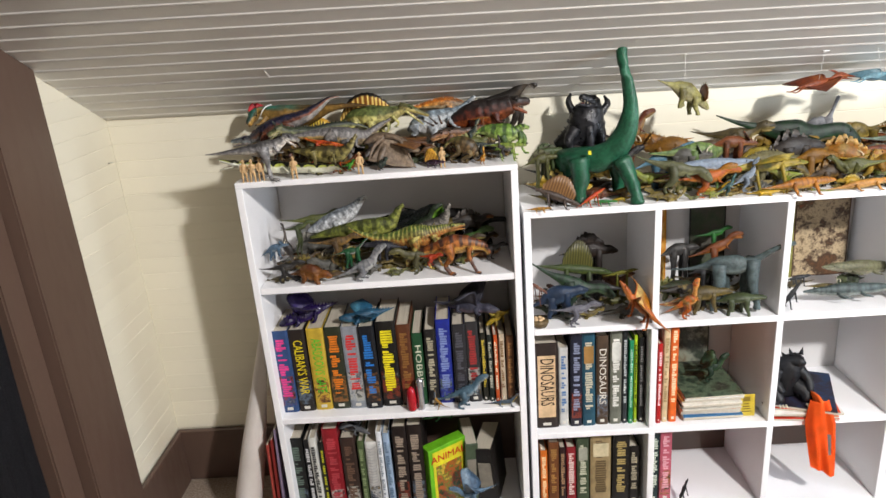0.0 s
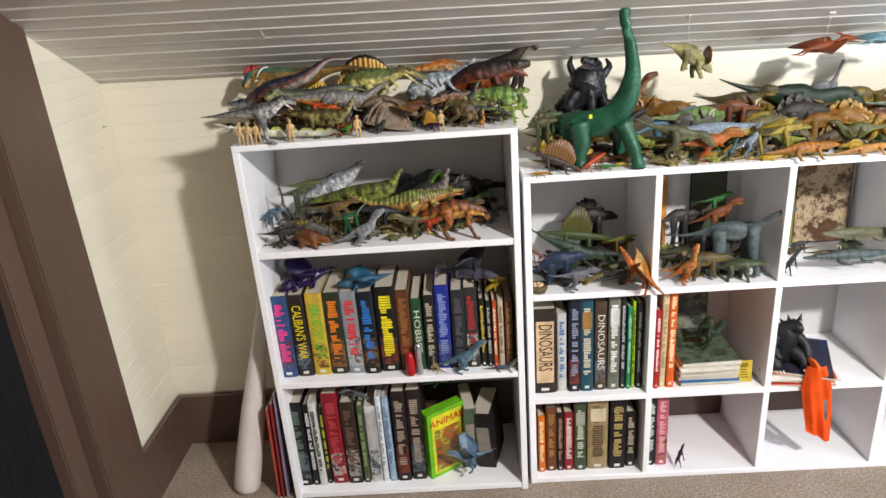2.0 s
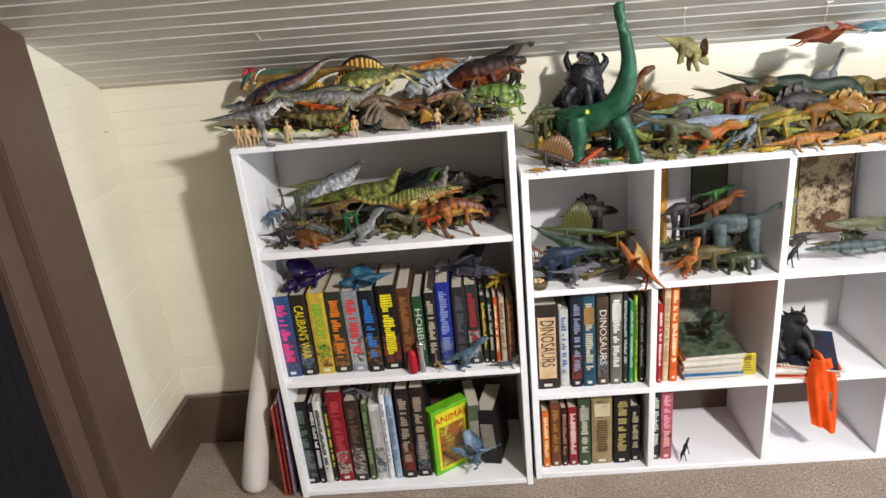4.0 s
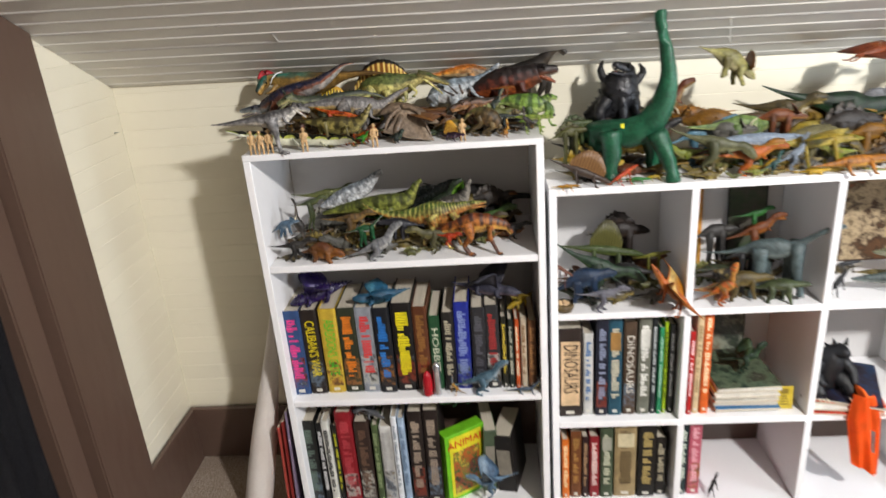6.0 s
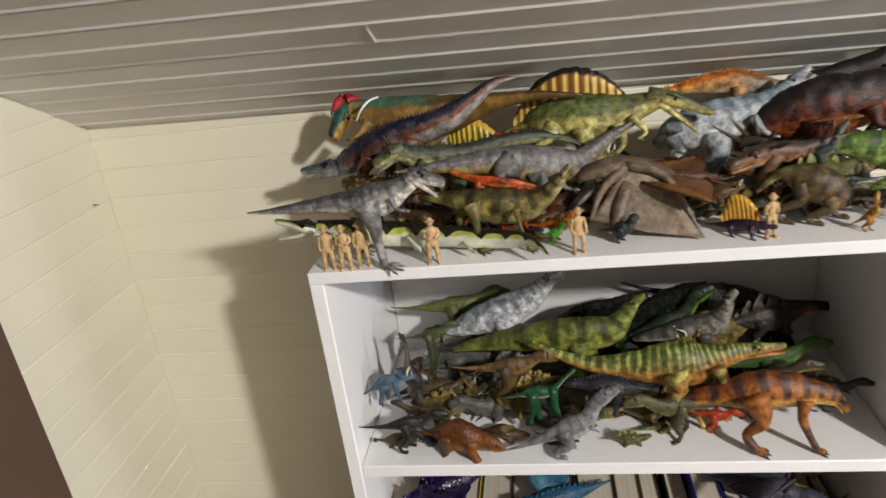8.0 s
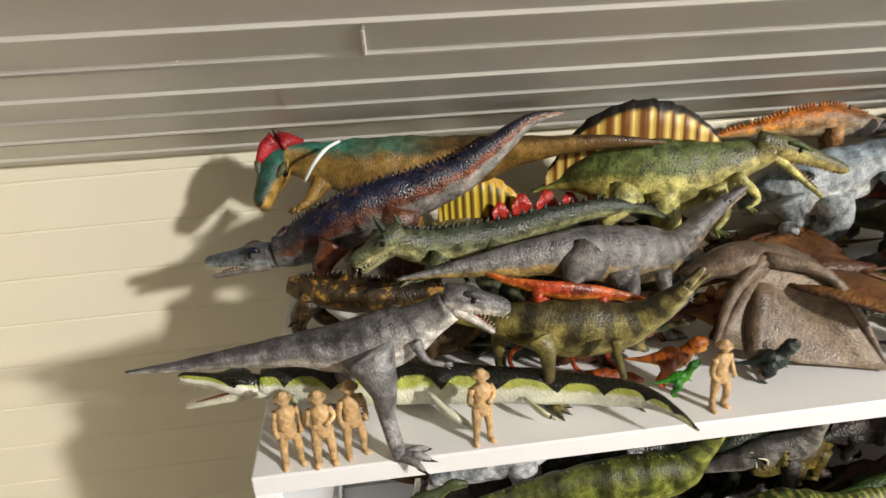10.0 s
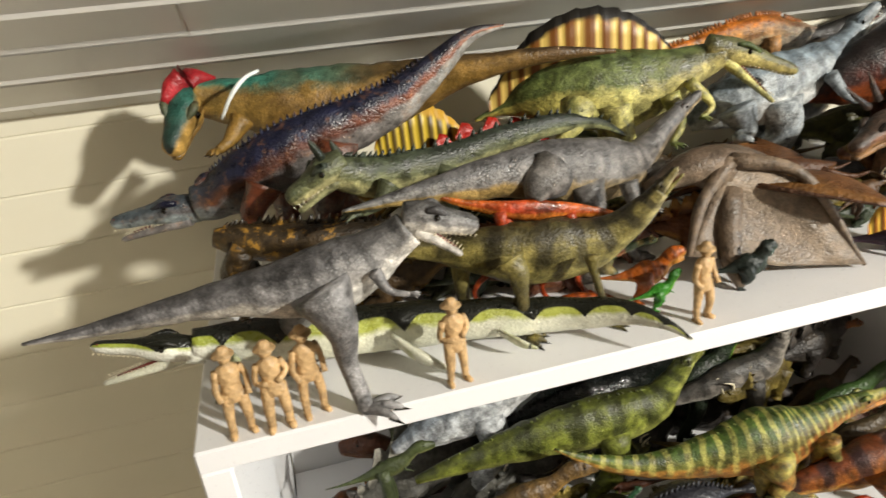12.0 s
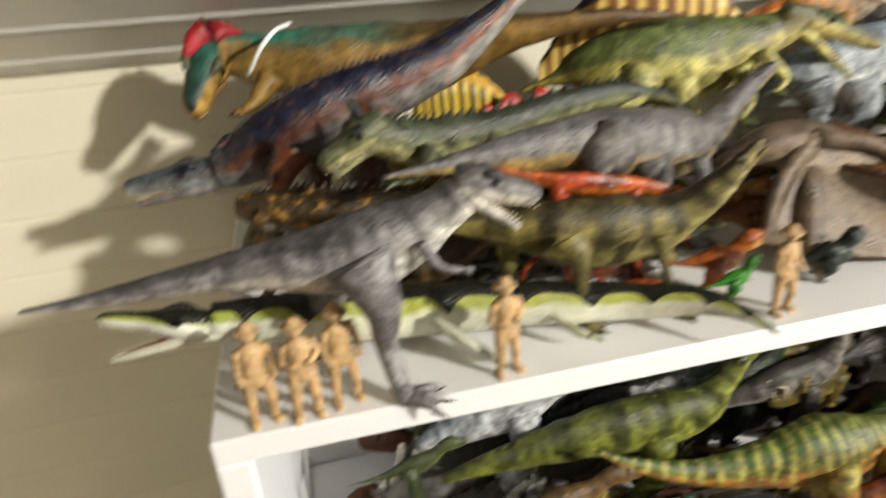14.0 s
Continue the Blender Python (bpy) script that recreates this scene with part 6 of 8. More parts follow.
toy("toy_ceratopsian", "quadruped", (0.013, 0.060, 0.783), (0.084, 0.060, 0.809), skin("56728a", "93a3ae"), "slate blue small toy ceratopsian", support=SHELF_1, horns=2, frill=0.12)
toy("toy_theropod", "theropod", (0.121, 0.090, 0.801), (0.257, 0.090, 0.807), skin("86683c", "b08c50", "54402a", "stripes", 12), "tan-brown toy theropod with a teal back patch", support=SHELF_1, reach=0.4)
toy("toy_sauropod", "sauropod", (0.181, 0.055, 0.777), (0.274, 0.055, 0.813), skin("1f6238", "dcdcd4"), "small dark green toy sauropod with a white neck", support=SHELF_1, arch=0.2)
toy("toy_ankylosaur", "ankylosaur", (0.366, 0.050, 0.786), (0.261, 0.050, 0.797), skin("32323a", "5e5e66"), "charcoal toy ankylosaur with spiny armour", support=SHELF_1, spikes=(18, 0.05, 0.2, 0.9))
toy("toy_theropod", "theropod", (0.014, 0.020, 0.766), (0.124, 0.035, 0.769), skin("24201d", "5c564e"), "black long-tailed toy raptor at the shelf edge", support=SHELF_1)
toy("toy_ceratopsian", "quadruped", (0.077, 0.045, 0.738), (0.189, 0.008, 0.740), skin("8a5420", "b8782e", "5a2214", "spots", 4), "stocky amber-brown toy ceratopsian with red patches", support=SHELF_1, fat=1.35)
toy("toy_theropod", "theropod", (0.179, 0.010, 0.734), (0.320, 0.030, 0.803), skin("97989a", "c8c8c4", "5a5c60", "stripes", 14), "light grey toy raptor with dark flecks", support=SHELF_1, arch=0.12, detail=1.1)
toy("toy_theropod", "theropod", (0.458, 0.060, 0.764), (0.324, 0.030, 0.780), skin("5c5834", "8c844c"), "olive toy raptor with an orange head", support=SHELF_1)
toy("toy_theropod", "theropod", (0.388, 0.035, 0.769), (0.452, 0.020, 0.770), skin("c43f1c", "dc5a20"), "bright red-orange small toy theropod", support=SHELF_1, fat=1.2)
toy("toy_theropod", "theropod", (0.517, 0.090, 0.761), (0.607, 0.075, 0.767), skin("241f1e", "3c3634"), "blackish toy theropod in the shaded corner", support=SHELF_1)
toy("toy_theropod", "theropod", (0.430, 0.130, 0.762), (0.577, 0.120, 0.795), skin("4a6c32", "72924a"), "green toy theropod behind the others", support=SHELF_1, reach=0.5)
toy("toy_theropod", "theropod", (0.415, 0.090, 0.761), (0.554, 0.080, 0.790), skin("57472c", "a89a4c"), "brown toy theropod with a yellow beak", support=SHELF_1, reach=0.5)
toy("toy_sauropod", "sauropod", (0.348, 0.240, 0.831), (0.653, 0.230, 0.768), skin("1a1716", "2c2826"), "dark toy sauropod in the depth of the shelf", support=SHELF_1, reach=0.5)

# ---------------------------------------------------------------- toys on the cube unit
TOP_B = B_TOP
toy("toy_dimetrodon", "lizard", (0.646, 0.050, 0.961), (0.775, 0.030, 0.884), (skin("4a3a30", "6a5444"), sail_paint("5a3c20", "7c5a32", "6a4a28", 12)), "brown toy dimetrodon with an ochre fan sail", support=TOP_B, sail=True, sail_span=(0.3, 0.85), sail_high=0.32)
toy("toy_sauropod", "sauropod", (0.899, 0.130, 0.914), (1.065, 0.150, 0.967), skin("5c8aa0", "8ab0c0"), "sky blue toy sauropod lying in the pile", support=TOP_B, reach=0.5)
toy("toy_ornithopod", "hadrosaur", (0.947, 0.120, 0.955), (1.168, 0.130, 0.956), skin("7f9a54", "b5c080", "4c6a34", "stripes", 14), "pale green toy ornithopod with soft stripes", support=TOP_B, reach=0.5)
toy("toy_theropod", "theropod", (1.131, 0.200, 1.020), (1.461, 0.170, 0.935), skin("1f3a24", "355a38", "14241a", "stripes", 12), "dark green toy tyrannosaur at the back of the pile", support=TOP_B, arch=-0.05, fat=1.1, reach=0.6, detail=1.1)
toy("toy_ceratopsian", "quadruped", (1.078, 0.130, 0.956), (1.201, 0.120, 0.962), skin("8a4c26", "b8804a", "54301a", "spots", 6), "rust-brown toy triceratops", support=TOP_B, frill=0.15, horns=2, reach=0.6)
toy("toy_theropod", "theropod", (0.895, 0.070, 0.968), (1.065, 0.030, 0.901), skin("6a6c4a", "8f9068"), "grey-green toy raptor leaning forward", support=TOP_B, arch=-0.1)
toy("toy_lizard", "lizard", (1.081, 0.060, 0.919), (1.301, 0.080, 0.918), skin("b9a03c", "d8c468", "7a8a3c", "spots", 6), "yellow-green toy pterosaur with a long beak", support=TOP_B, wings=(0.3, 0.1, 0.1), reach=0.4)
toy("toy_theropod", "theropod", (0.968, 0.055, 0.909), (1.139, 0.050, 0.917), skin("c4641e", "dc8f40"), "orange toy theropod", support=TOP_B)
toy("toy_marine_reptile", "marine", (0.961, 0.075, 0.924), (1.183, 0.070, 0.932), skin("9fb0c4", "d8dde2"), "pale blue-grey toy marine reptile", support=TOP_B)
toy("toy_lizard", "lizard", (1.173, 0.020, 0.881), (1.341, 0.030, 0.888), skin("c9812c", "e2ac54", "8a4c18", "stripes", 16), "orange banded toy crocodile at the shelf edge", support=TOP_B, fat=1.2)
toy("toy_ankylosaur", "ankylosaur", (1.120, 0.100, 0.927), (1.311, 0.100, 0.919), skin("8a8460", "b0a878"), "dusty olive toy ankylosaur", support=TOP_B, spikes=(18, 0.035, 0.2, 0.9), reach=0.5)
toy("toy_ceratopsian", "quadruped", (1.256, 0.090, 0.919), (1.381, 0.090, 0.923), skin("9a6a1e", "c48c30"), "ochre furry toy animal", support=TOP_B, fat=1.2, reach=0.5)
toy("toy_lizard", "lizard", (1.320, 0.030, 0.864), (1.476, 0.030, 0.878), skin("d89a4c", "e8bc78"), "pale orange toy reptile", support=TOP_B)
toy("toy_theropod", "theropod", (1.362, 0.080, 0.926), (1.505, 0.070, 0.924), skin("d0a838", "e2c860", "241c14", "stripes", 9), "yellow toy theropod with black stripes", support=TOP_B, reach=0.5)
toy("toy_theropod", "theropod", (1.394, 0.120, 0.942), (1.574, 0.120, 0.922), skin("8a4a2c", "b06a40", "4a2416", "stripes", 10), "rust-red striped toy dinosaur", support=TOP_B, reach=0.5)
toy("toy_theropod", "theropod", (1.459, 0.170, 0.948), (1.676, 0.170, 0.958), skin("8aa08a", "c4d0c0", "2c3a30", "stripes", 12), "grey-green zebra-striped toy theropod", support=TOP_B, reach=0.6)
toy("toy_sauropod", "sauropod", (1.306, 0.210, 0.966), (1.421, 0.200, 1.047), skin("8a8c90", "b4b6b8"), "grey toy sauropod with a raised curved neck", support=TOP_B, arch=0.35, fat=1.3, reach=0.8)
toy("toy_theropod", "theropod", (0.845, 0.190, 0.949), (0.976, 0.170, 1.048), skin("7a3c1e", "b08a54"), "brown toy theropod behind the big sauropod", support=TOP_B, reach=0.8)
toy("toy_lizard", "lizard", (0.761, 0.020, 0.875), (0.829, 0.040, 0.929), skin("d84a1c", "e8932c"), "small red and orange toy reptile", support=TOP_B)
toy("toy_lizard", "lizard", (0.790, 0.040, 0.891), (0.856, 0.030, 0.891), skin("2f8a3c", "64b04c"), "small green toy reptile", support=TOP_B)
toy("toy_lizard", "lizard", (0.643, 0.015, 0.887), (0.704, 0.010, 0.888), skin("d89a24", "ecc45c", "6a3c14", "stripes", 6), "tiny yellow toy reptile", support=TOP_B)
toy("toy_lizard", "lizard", (0.836, 0.050, 0.898), (0.892, 0.050, 0.903), skin("d0b02c", "e6cc58"), "small yellow toy reptile", support=TOP_B)
toy("toy_theropod", "theropod", (1.099, 0.035, 0.882), (1.174, 0.045, 0.946), skin("8a97a5", "c2cad2"), "small blue-grey toy raptor", support=TOP_B, arch=0.2)
toy("toy_theropod", "theropod", (1.070, 0.020, 0.876), (1.119, 0.030, 0.916), skin("1f4a48", "3f7a70"), "small teal toy raptor", support=TOP_B, arch=0.2)
toy("toy_stegosaur", "quadruped", (0.650, 0.130, 0.942), (0.743, 0.140, 0.959), (skin("5a5a2c", "6a6a40"), skin("5a5a2c", "4a3c2c")), "dull green-brown toy stegosaur heaped at the back", support=TOP_B, plates=0.16, reach=0.8)
toy("toy_stegosaur", "quadruped", (0.665, 0.150, 0.952), (0.759, 0.160, 0.970), (skin("4a5a30", "6a6a40"), skin("4a5a30", "4a3c2c")), "dull green-brown toy stegosaur heaped at the back", support=TOP_B, plates=0.16, reach=0.8)
toy("toy_stegosaur", "quadruped", (0.741, 0.170, 0.959), (0.843, 0.180, 0.977), (skin("3a3028", "6a6a40"), skin("3a3028", "4a3c2c")), "dull green-brown toy stegosaur heaped at the back", support=TOP_B, plates=0.16, reach=0.8)
toy("toy_stegosaur", "quadruped", (0.764, 0.190, 0.970), (0.874, 0.200, 0.987), (skin("2a2422", "6a6a40"), skin("2a2422", "4a3c2c")), "dull green-brown toy stegosaur heaped at the back", support=TOP_B, plates=0.16, reach=0.8)

# hanging toys
flyer("hanging_toy_pterosaur", (1.281, 0.120, 1.083), 0.16, 0.14, 8, -4, (skin("9a4a24", "c0703c"), skin("8a3f20", "b0602c")), "rust-brown toy pterosaur hanging from a thread", dip=0.12)
flyer("hanging_toy_pterosaur", (1.420, 0.120, 1.094), 0.16, 0.12, 10, 0, (skin("8ab8c8", "c0dce4"), skin("7aa8ba", "b0d0dc")), "pale blue toy pterosaur hanging from a thread", dip=0.12)

# ---------------------------------------------------------------- toys in the cube compartments
CUBE_1 = B_SHELF[0]
toy("toy_dimetrodon", "lizard", (0.674, 0.170, 0.674), (0.876, 0.160, 0.643), (skin("4a5a2c", "7a8a44"), sail_paint("3a3a18", "5c5a28", "3c3a1a", 12)), "olive toy dimetrodon with a yellow-green sail", support=CUBE_1, sail=True, sail_high=0.34, reach=0.6)
toy("toy_stegosaur", "quadruped", (0.747, 0.210, 0.682), (0.898, 0.200, 0.688), (skin("2a201c", "4a3a30"), skin("2a201c", "3a2c24")), "dark brown toy stegosaur at the back", support=CUBE_1, plates=0.2, reach=0.9, fat=1.2)
toy("toy_ceratopsian", "quadruped", (0.647, 0.060, 0.603), (0.793, 0.050, 0.649), skin("1f3a5a", "3c5a7a"), "dark blue toy ceratopsian", support=CUBE_1, fat=1.2)
toy("toy_theropod", "theropod", (0.691, 0.030, 0.611), (0.820, 0.030, 0.615), skin("7a7a86", "a5a5ac"), "grey toy quadruped beside a little nest", support=CUBE_1)
toy("toy_theropod", "theropod", (0.651, 0.100, 0.716), (0.860, 0.070, 0.614), skin("2f4a34", "56704a", "1a2a20", "stripes", 12), "dark green toy theropod lying across the pile", support=CUBE_1, reach=0.6)
toy("toy_lizard", "lizard", (0.641, 0.080, 0.676), (0.695, 0.050, 0.644), skin("8a5a48", "b0806a"), "pink-brown toy lizard", support=CUBE_1, reach=0.6)
toy("toy_lizard", "lizard", (0.844, 0.130, 0.647), (0.929, 0.120, 0.665), skin("8a8a30", "b8b854"), "yellow-green toy reptile on the pile", support=CUBE_1, reach=0.8)
toy("toy_theropod", "theropod", (0.765, 0.090, 0.636), (0.835, 0.060, 0.596), skin("1c1a1a", "3a3634"), "black toy dinosaur in the pile", support=CUBE_1)
toy("toy_lizard", "lizard", (0.977, 0.000, 0.546), (0.860, 0.015, 0.681), (skin("c4641e", "dc9450"), skin("d88a2c", "f0cc80")), "orange toy winged reptile with a tail hanging over the edge", support=CUBE_1, wings=(0.42, 0.1, -0.12), arch=0.1, reach=0.2)
toy("toy_theropod", "theropod", (0.963, 0.030, 0.582), (1.048, 0.030, 0.669), skin("c8641c", "e8a04c", "4a6a2c", "stripes", 8), "orange and green toy theropod with raised head", support=CUBE_1, arch=0.3, fat=1.2)
toy("toy_sauropod", "sauropod", (1.000, 0.120, 0.660), (1.268, 0.030, 0.741), skin("5f6f70", "8a9896", "4a5858", "spots", 7), "grey-blue toy brachiosaur with its neck over the divider", support=CUBE_1, arch=0.1, fat=0.95, detail=1.2)
toy("toy_ceratopsian", "quadruped", (0.998, 0.060, 0.596), (1.140, 0.050, 0.619), skin("6a5a2c", "96803f"), "olive-brown toy ankylosaur", support=CUBE_1, spikes=(14, 0.03, 0.2, 0.9))
toy("toy_ankylosaur", "ankylosaur", (1.080, 0.060, 0.590), (1.212, 0.030, 0.608), skin("54603f", "7a8458"), "grey-green toy dinosaur", support=CUBE_1)
toy("toy_theropod", "theropod", (1.056, 0.170, 0.668), (1.201, 0.160, 0.727), skin("8a4a20", "c47c3c"), "brown toy theropod with a red open mouth", support=CUBE_1, jaw=25, reach=0.9)
toy("toy_ceratopsian", "quadruped", (0.986, 0.170, 0.673), (1.097, 0.170, 0.695), skin("3c3a38", "5a5654"), "dark grey toy rhinoceros-like animal", support=CUBE_1, reach=0.9, fat=1.2)
toy("toy_theropod", "theropod", (1.091, 0.200, 0.715), (1.189, 0.200, 0.731), skin("2f7a34", "54a04c"), "green toy theropod at the back", support=CUBE_1, reach=1.2)
toy("toy_ceratopsian", "quadruped", (1.042, 0.100, 0.650), (1.139, 0.090, 0.662), skin("2a2a2c", "48484a"), "black toy mammoth with white tusks", support=CUBE_1, horns=2, reach=0.8)
toy("toy_marine_reptile", "marine", (1.544, 0.060, 0.601), (1.312, 0.060, 0.603), skin("5a6a68", "a8b0a8", "2a3234", "bands", 13), "grey toy whale-like reptile with dark bars", support=CUBE_1)
toy("toy_lizard", "lizard", (1.257, 0.050, 0.582), (1.302, 0.060, 0.682), skin("1c1c1e", "34343a"), "black toy creature beside the divider", support=CUBE_1, fat=1.3)
toy("toy_lizard", "lizard", (1.272, 0.080, 0.627), (1.337, 0.080, 0.637), skin("2a2c30", "44484c"), "dark toy creature", support=CUBE_1, fat=1.4)
toy("toy_marine_reptile", "marine", (1.590, 0.120, 0.626), (1.384, 0.120, 0.640), skin("8a8a6a", "c8c4a8"), "pale toy turtle-like animal", support=CUBE_1, fat=1.3)

# dragons and small animals among the books
toy("toy_dragon", "lizard", (0.171, 0.120, 0.628), (0.030, 0.060, 0.596), (skin("24144a", "3a2468", rough=0.25), skin("2c1860", "40307c", rough=0.25)), "glossy purple toy dragon lying on the books", support=0.597, wings=(0.42, 0.22, 0.2), fat=1.9, spikes=(16, 0.06, 0.1, 0.9), category="toy dragon")
toy("toy_dragon", "lizard", (0.314, 0.100, 0.611), (0.183, 0.050, 0.613), (skin("1f5a7a", "4a8aa5"), skin("2c6a8c", "5aa0bc")), "blue toy dragon draped over the books", support=0.6, fat=1.9, wings=(0.4, 0.1, 0.2), category="toy dragon", arch=0.1, spikes=(14, 0.04, 0.1, 0.8))
toy("toy_dragon", "lizard", (0.411, 0.130, 0.607), (0.577, 0.060, 0.580), (skin("4a4a5a", "8a7a8a"), skin("34343f", "5a5a66")), "grey-violet toy dragon with arched wings on the books", support=0.6, fat=1.5, wings=(0.42, 0.26, 0.1), category="toy dragon")
toy("toy_dragon", "lizard", (0.608, 0.100, 0.606), (0.542, 0.040, 0.592), (skin("a58a1c", "d0b848"), skin("b89a24", "d8c258")), "yellow toy dragon on the small books", support=0.57, fat=1.5, wings=(0.45, 0.3, 0.1), category="toy dragon")
toy("toy_dragon", "lizard", (0.439, 0.010, 0.384), (0.406, 0.015, 0.469), skin("b8862c", "6a7a8a"), "small gold and blue toy dragon in front of the books", support=A_SHELF[1], category="toy dragon", arch=0.3, curl=0.2)
toy("toy_dragon", "theropod", (0.397, 0.015, 0.389), (0.540, 0.010, 0.454), skin("5a7a8c", "a0b0b8"), "small steel blue toy dragon in front of the books", support=A_SHELF[1], category="toy dragon", arch=0.1, spikes=(12, 0.04, 0.1, 0.8))
toy("toy_dragon", "lizard", (0.523, 0.020, 0.385), (0.615, 0.010, 0.433), skin("5a6a7a", "b8a03c"), "small grey and gold toy dragon", support=A_SHELF[1], category="toy dragon", arch=0.3)
toy("toy_dragon", "theropod", (0.554, 0.030, 0.117), (0.420, 0.000, 0.132), (skin("6a8aa5", "b0c4d4"), skin("5a7a9a", "a0b8cc")), "pale blue toy dragon with spread wings on the lowest shelf", support=A_SHELF[2], wings=(0.35, 0.3, 0.1), category="toy dragon", arch=0.2)
toy("toy_dragon", "lizard", (0.112, 0.100, 0.277), (0.226, 0.030, 0.273), (skin("6a6c70", "9a9ca0"), skin("5a5c62", "8a8c92")), "grey winged toy dragon on top of the notebooks", support=0.29, wings=(0.3, 0.15, 0.1), category="toy dragon")
toy("toy_dragon", "lizard", (0.489, 0.100, 0.251), (0.364, 0.060, 0.269), (skin("2f7a3c", "54a054"), skin("3c8a44", "6ab05c")), "green toy dragon on top of the animal book", support=0.305, wings=(0.25, 0.2, 0.1), category="toy dragon")
toy("toy_theropod", "theropod", (1.058, 0.120, 0.372), (1.162, 0.100, 0.425), (skin("24402c", "4a6a44"), skin("2c4a34", "54744c")), "dark green toy dragon standing on stacked magazines", support=0.33, wings=(0.3, 0.2, 0.1), arch=0.2, fat=1.2)
toy("toy_lizard", "lizard", (1.026, 0.030, 0.033), (1.056, 0.050, 0.140), skin("101012", "202024"), "small black toy lizard against the book", support=0.016)

# ---------------------------------------------------------------- books
book(0.010, 0.053, 0.03, A_SHELF[1], 0.229, 0.15, "2c4a78", "blue paperback novel with a pink spine title in the row", bars="e8408a")
book(0.055, 0.095, 0.03, A_SHELF[1], 0.229, 0.15, "241c18", "dark paperback novel with a yellow title in the row", title="CALIBAN'S WAR", ink="f0d820")
book(0.097, 0.139, 0.03, A_SHELF[1], 0.229, 0.15, "c8a838", "yellow and dark paperback novel with a green title in the row", title="ABADDON'S GATE", ink="40c030")
book(0.141, 0.184, 0.03, A_SHELF[1], 0.229, 0.15, "2a3020", "dark green paperback novel with orange lettering in the row", bars="e88020")
book(0.186, 0.227, 0.03, A_SHELF[1], 0.229, 0.15, "8a9098", "silver-grey paperback novel with red lettering in the row", bars="d83030")
book(0.229, 0.268, 0.03, A_SHELF[1], 0.229, 0.15, "10141c", "black paperback novel with blue lettering in the row", bars="2878c8")
book(0.270, 0.319, 0.03, A_SHELF[1], 0.236, 0.15, "100e0e", "thick black paperback novel with yellow lettering in the row", bars="f0e020")
book(0.321, 0.355, 0.03, A_SHELF[1], 0.225, 0.15, "5a3018", "brown cloth-bound hardback in the row", bars="8a6030")
book(0.357, 0.383, 0.03, A_SHELF[1], 0.2, 0.15, "1c4a2c", "small green hardback with gilt lettering in the row", title="HOBBIT", ink="d8d8c0")
book(0.387, 0.414, 0.03, A_SHELF[1], 0.21, 0.15, "1a1818", "black hardback with pale lettering in the row", bars="b0a890")
book(0.416, 0.451, 0.03, A_SHELF[1], 0.232, 0.15, "18288a", "royal blue hardback in the row", bars="8090c0")
book(0.456, 0.488, 0.03, A_SHELF[1], 0.218, 0.15, "26262a", "charcoal patterned hardback in the row", bars="505058")
book(0.490, 0.522, 0.03, A_SHELF[1], 0.222, 0.15, "2c2c2e", "grey-black patterned hardback with a red mark in the row", bars="a03030")
book(0.526, 0.539, 0.03, A_SHELF[1], 0.19, 0.15, "202018", "thin black paperback in the row", bars="c8b040")
book(0.542, 0.554, 0.03, A_SHELF[1], 0.185, 0.15, "1c2420", "thin dark paperback in the row", bars="b0b0a0")
book(0.557, 0.567, 0.03, A_SHELF[1], 0.185, 0.15, "c05020", "thin orange paperback in the row", bars="f0e0c0")
book(0.571, 0.584, 0.03, A_SHELF[1], 0.185, 0.15, "c8b8a0", "thin cream paperback in the row", bars="806040")
book(0.587, 0.605, 0.03, A_SHELF[1], 0.18, 0.15, "6a4428", "thin brown paperback in the row", bars="b08050")
book(0.003, 0.043, 0.03, A_SHELF[2], 0.267, 0.17, "0c0e0e", "black large paperback on the lowest shelf", bars="5a6a60")
book(0.046, 0.062, 0.03, A_SHELF[2], 0.26, 0.17, "101012", "thin black book with white lettering on the lowest shelf", bars="d0d0d0")
book(0.065, 0.083, 0.03, A_SHELF[2], 0.267, 0.17, "d0d0c8", "thin white book on the lowest shelf", bars="303030")
book(0.086, 0.097, 0.03, A_SHELF[2], 0.248, 0.17, "141410", "thin black book with yellow lettering on the lowest shelf", bars="c0c030")
book(0.101, 0.142, 0.03, A_SHELF[2], 0.288, 0.17, "8a1420", "crimson hardback on the lowest shelf", bars="b04048")
book(0.145, 0.183, 0.03, A_SHELF[2], 0.26, 0.17, "34241e", "dark brown hardback on the lowest shelf", bars="6a5040")
book(0.187, 0.203, 0.03, A_SHELF[2], 0.248, 0.17, "4a5a38", "thin green book on the lowest shelf", bars="8a9a70")
book(0.206, 0.237, 0.03, A_SHELF[2], 0.242, 0.17, "d8d8d4", "white spiral-bound notebook on the lowest shelf", spiral=True)
book(0.240, 0.254, 0.03, A_SHELF[2], 0.273, 0.17, "e0e4e8", "thin white booklet on the lowest shelf", bars="9098a0")
book(0.258, 0.275, 0.03, A_SHELF[2], 0.267, 0.17, "9ab0c8", "thin pale blue booklet on the lowest shelf", bars="607890")
book(0.280, 0.316, 0.03, A_SHELF[2], 0.285, 0.17, "1e1412", "dark brown atlas with pale lettering on the lowest shelf", bars="a09080")
book(0.320, 0.358, 0.03, A_SHELF[2], 0.285, 0.17, "201614", "dark brown atlas with pale lettering on the lowest shelf", bars="a09080")
book(0.656, 0.716, 0.045, B_SHELF[1], 0.243, 0.17, "2a201c", "brown-black dinosaur book with a cream spine panel in the cube", panel="d8b890", title="DINOSAURS", ink="20140c")
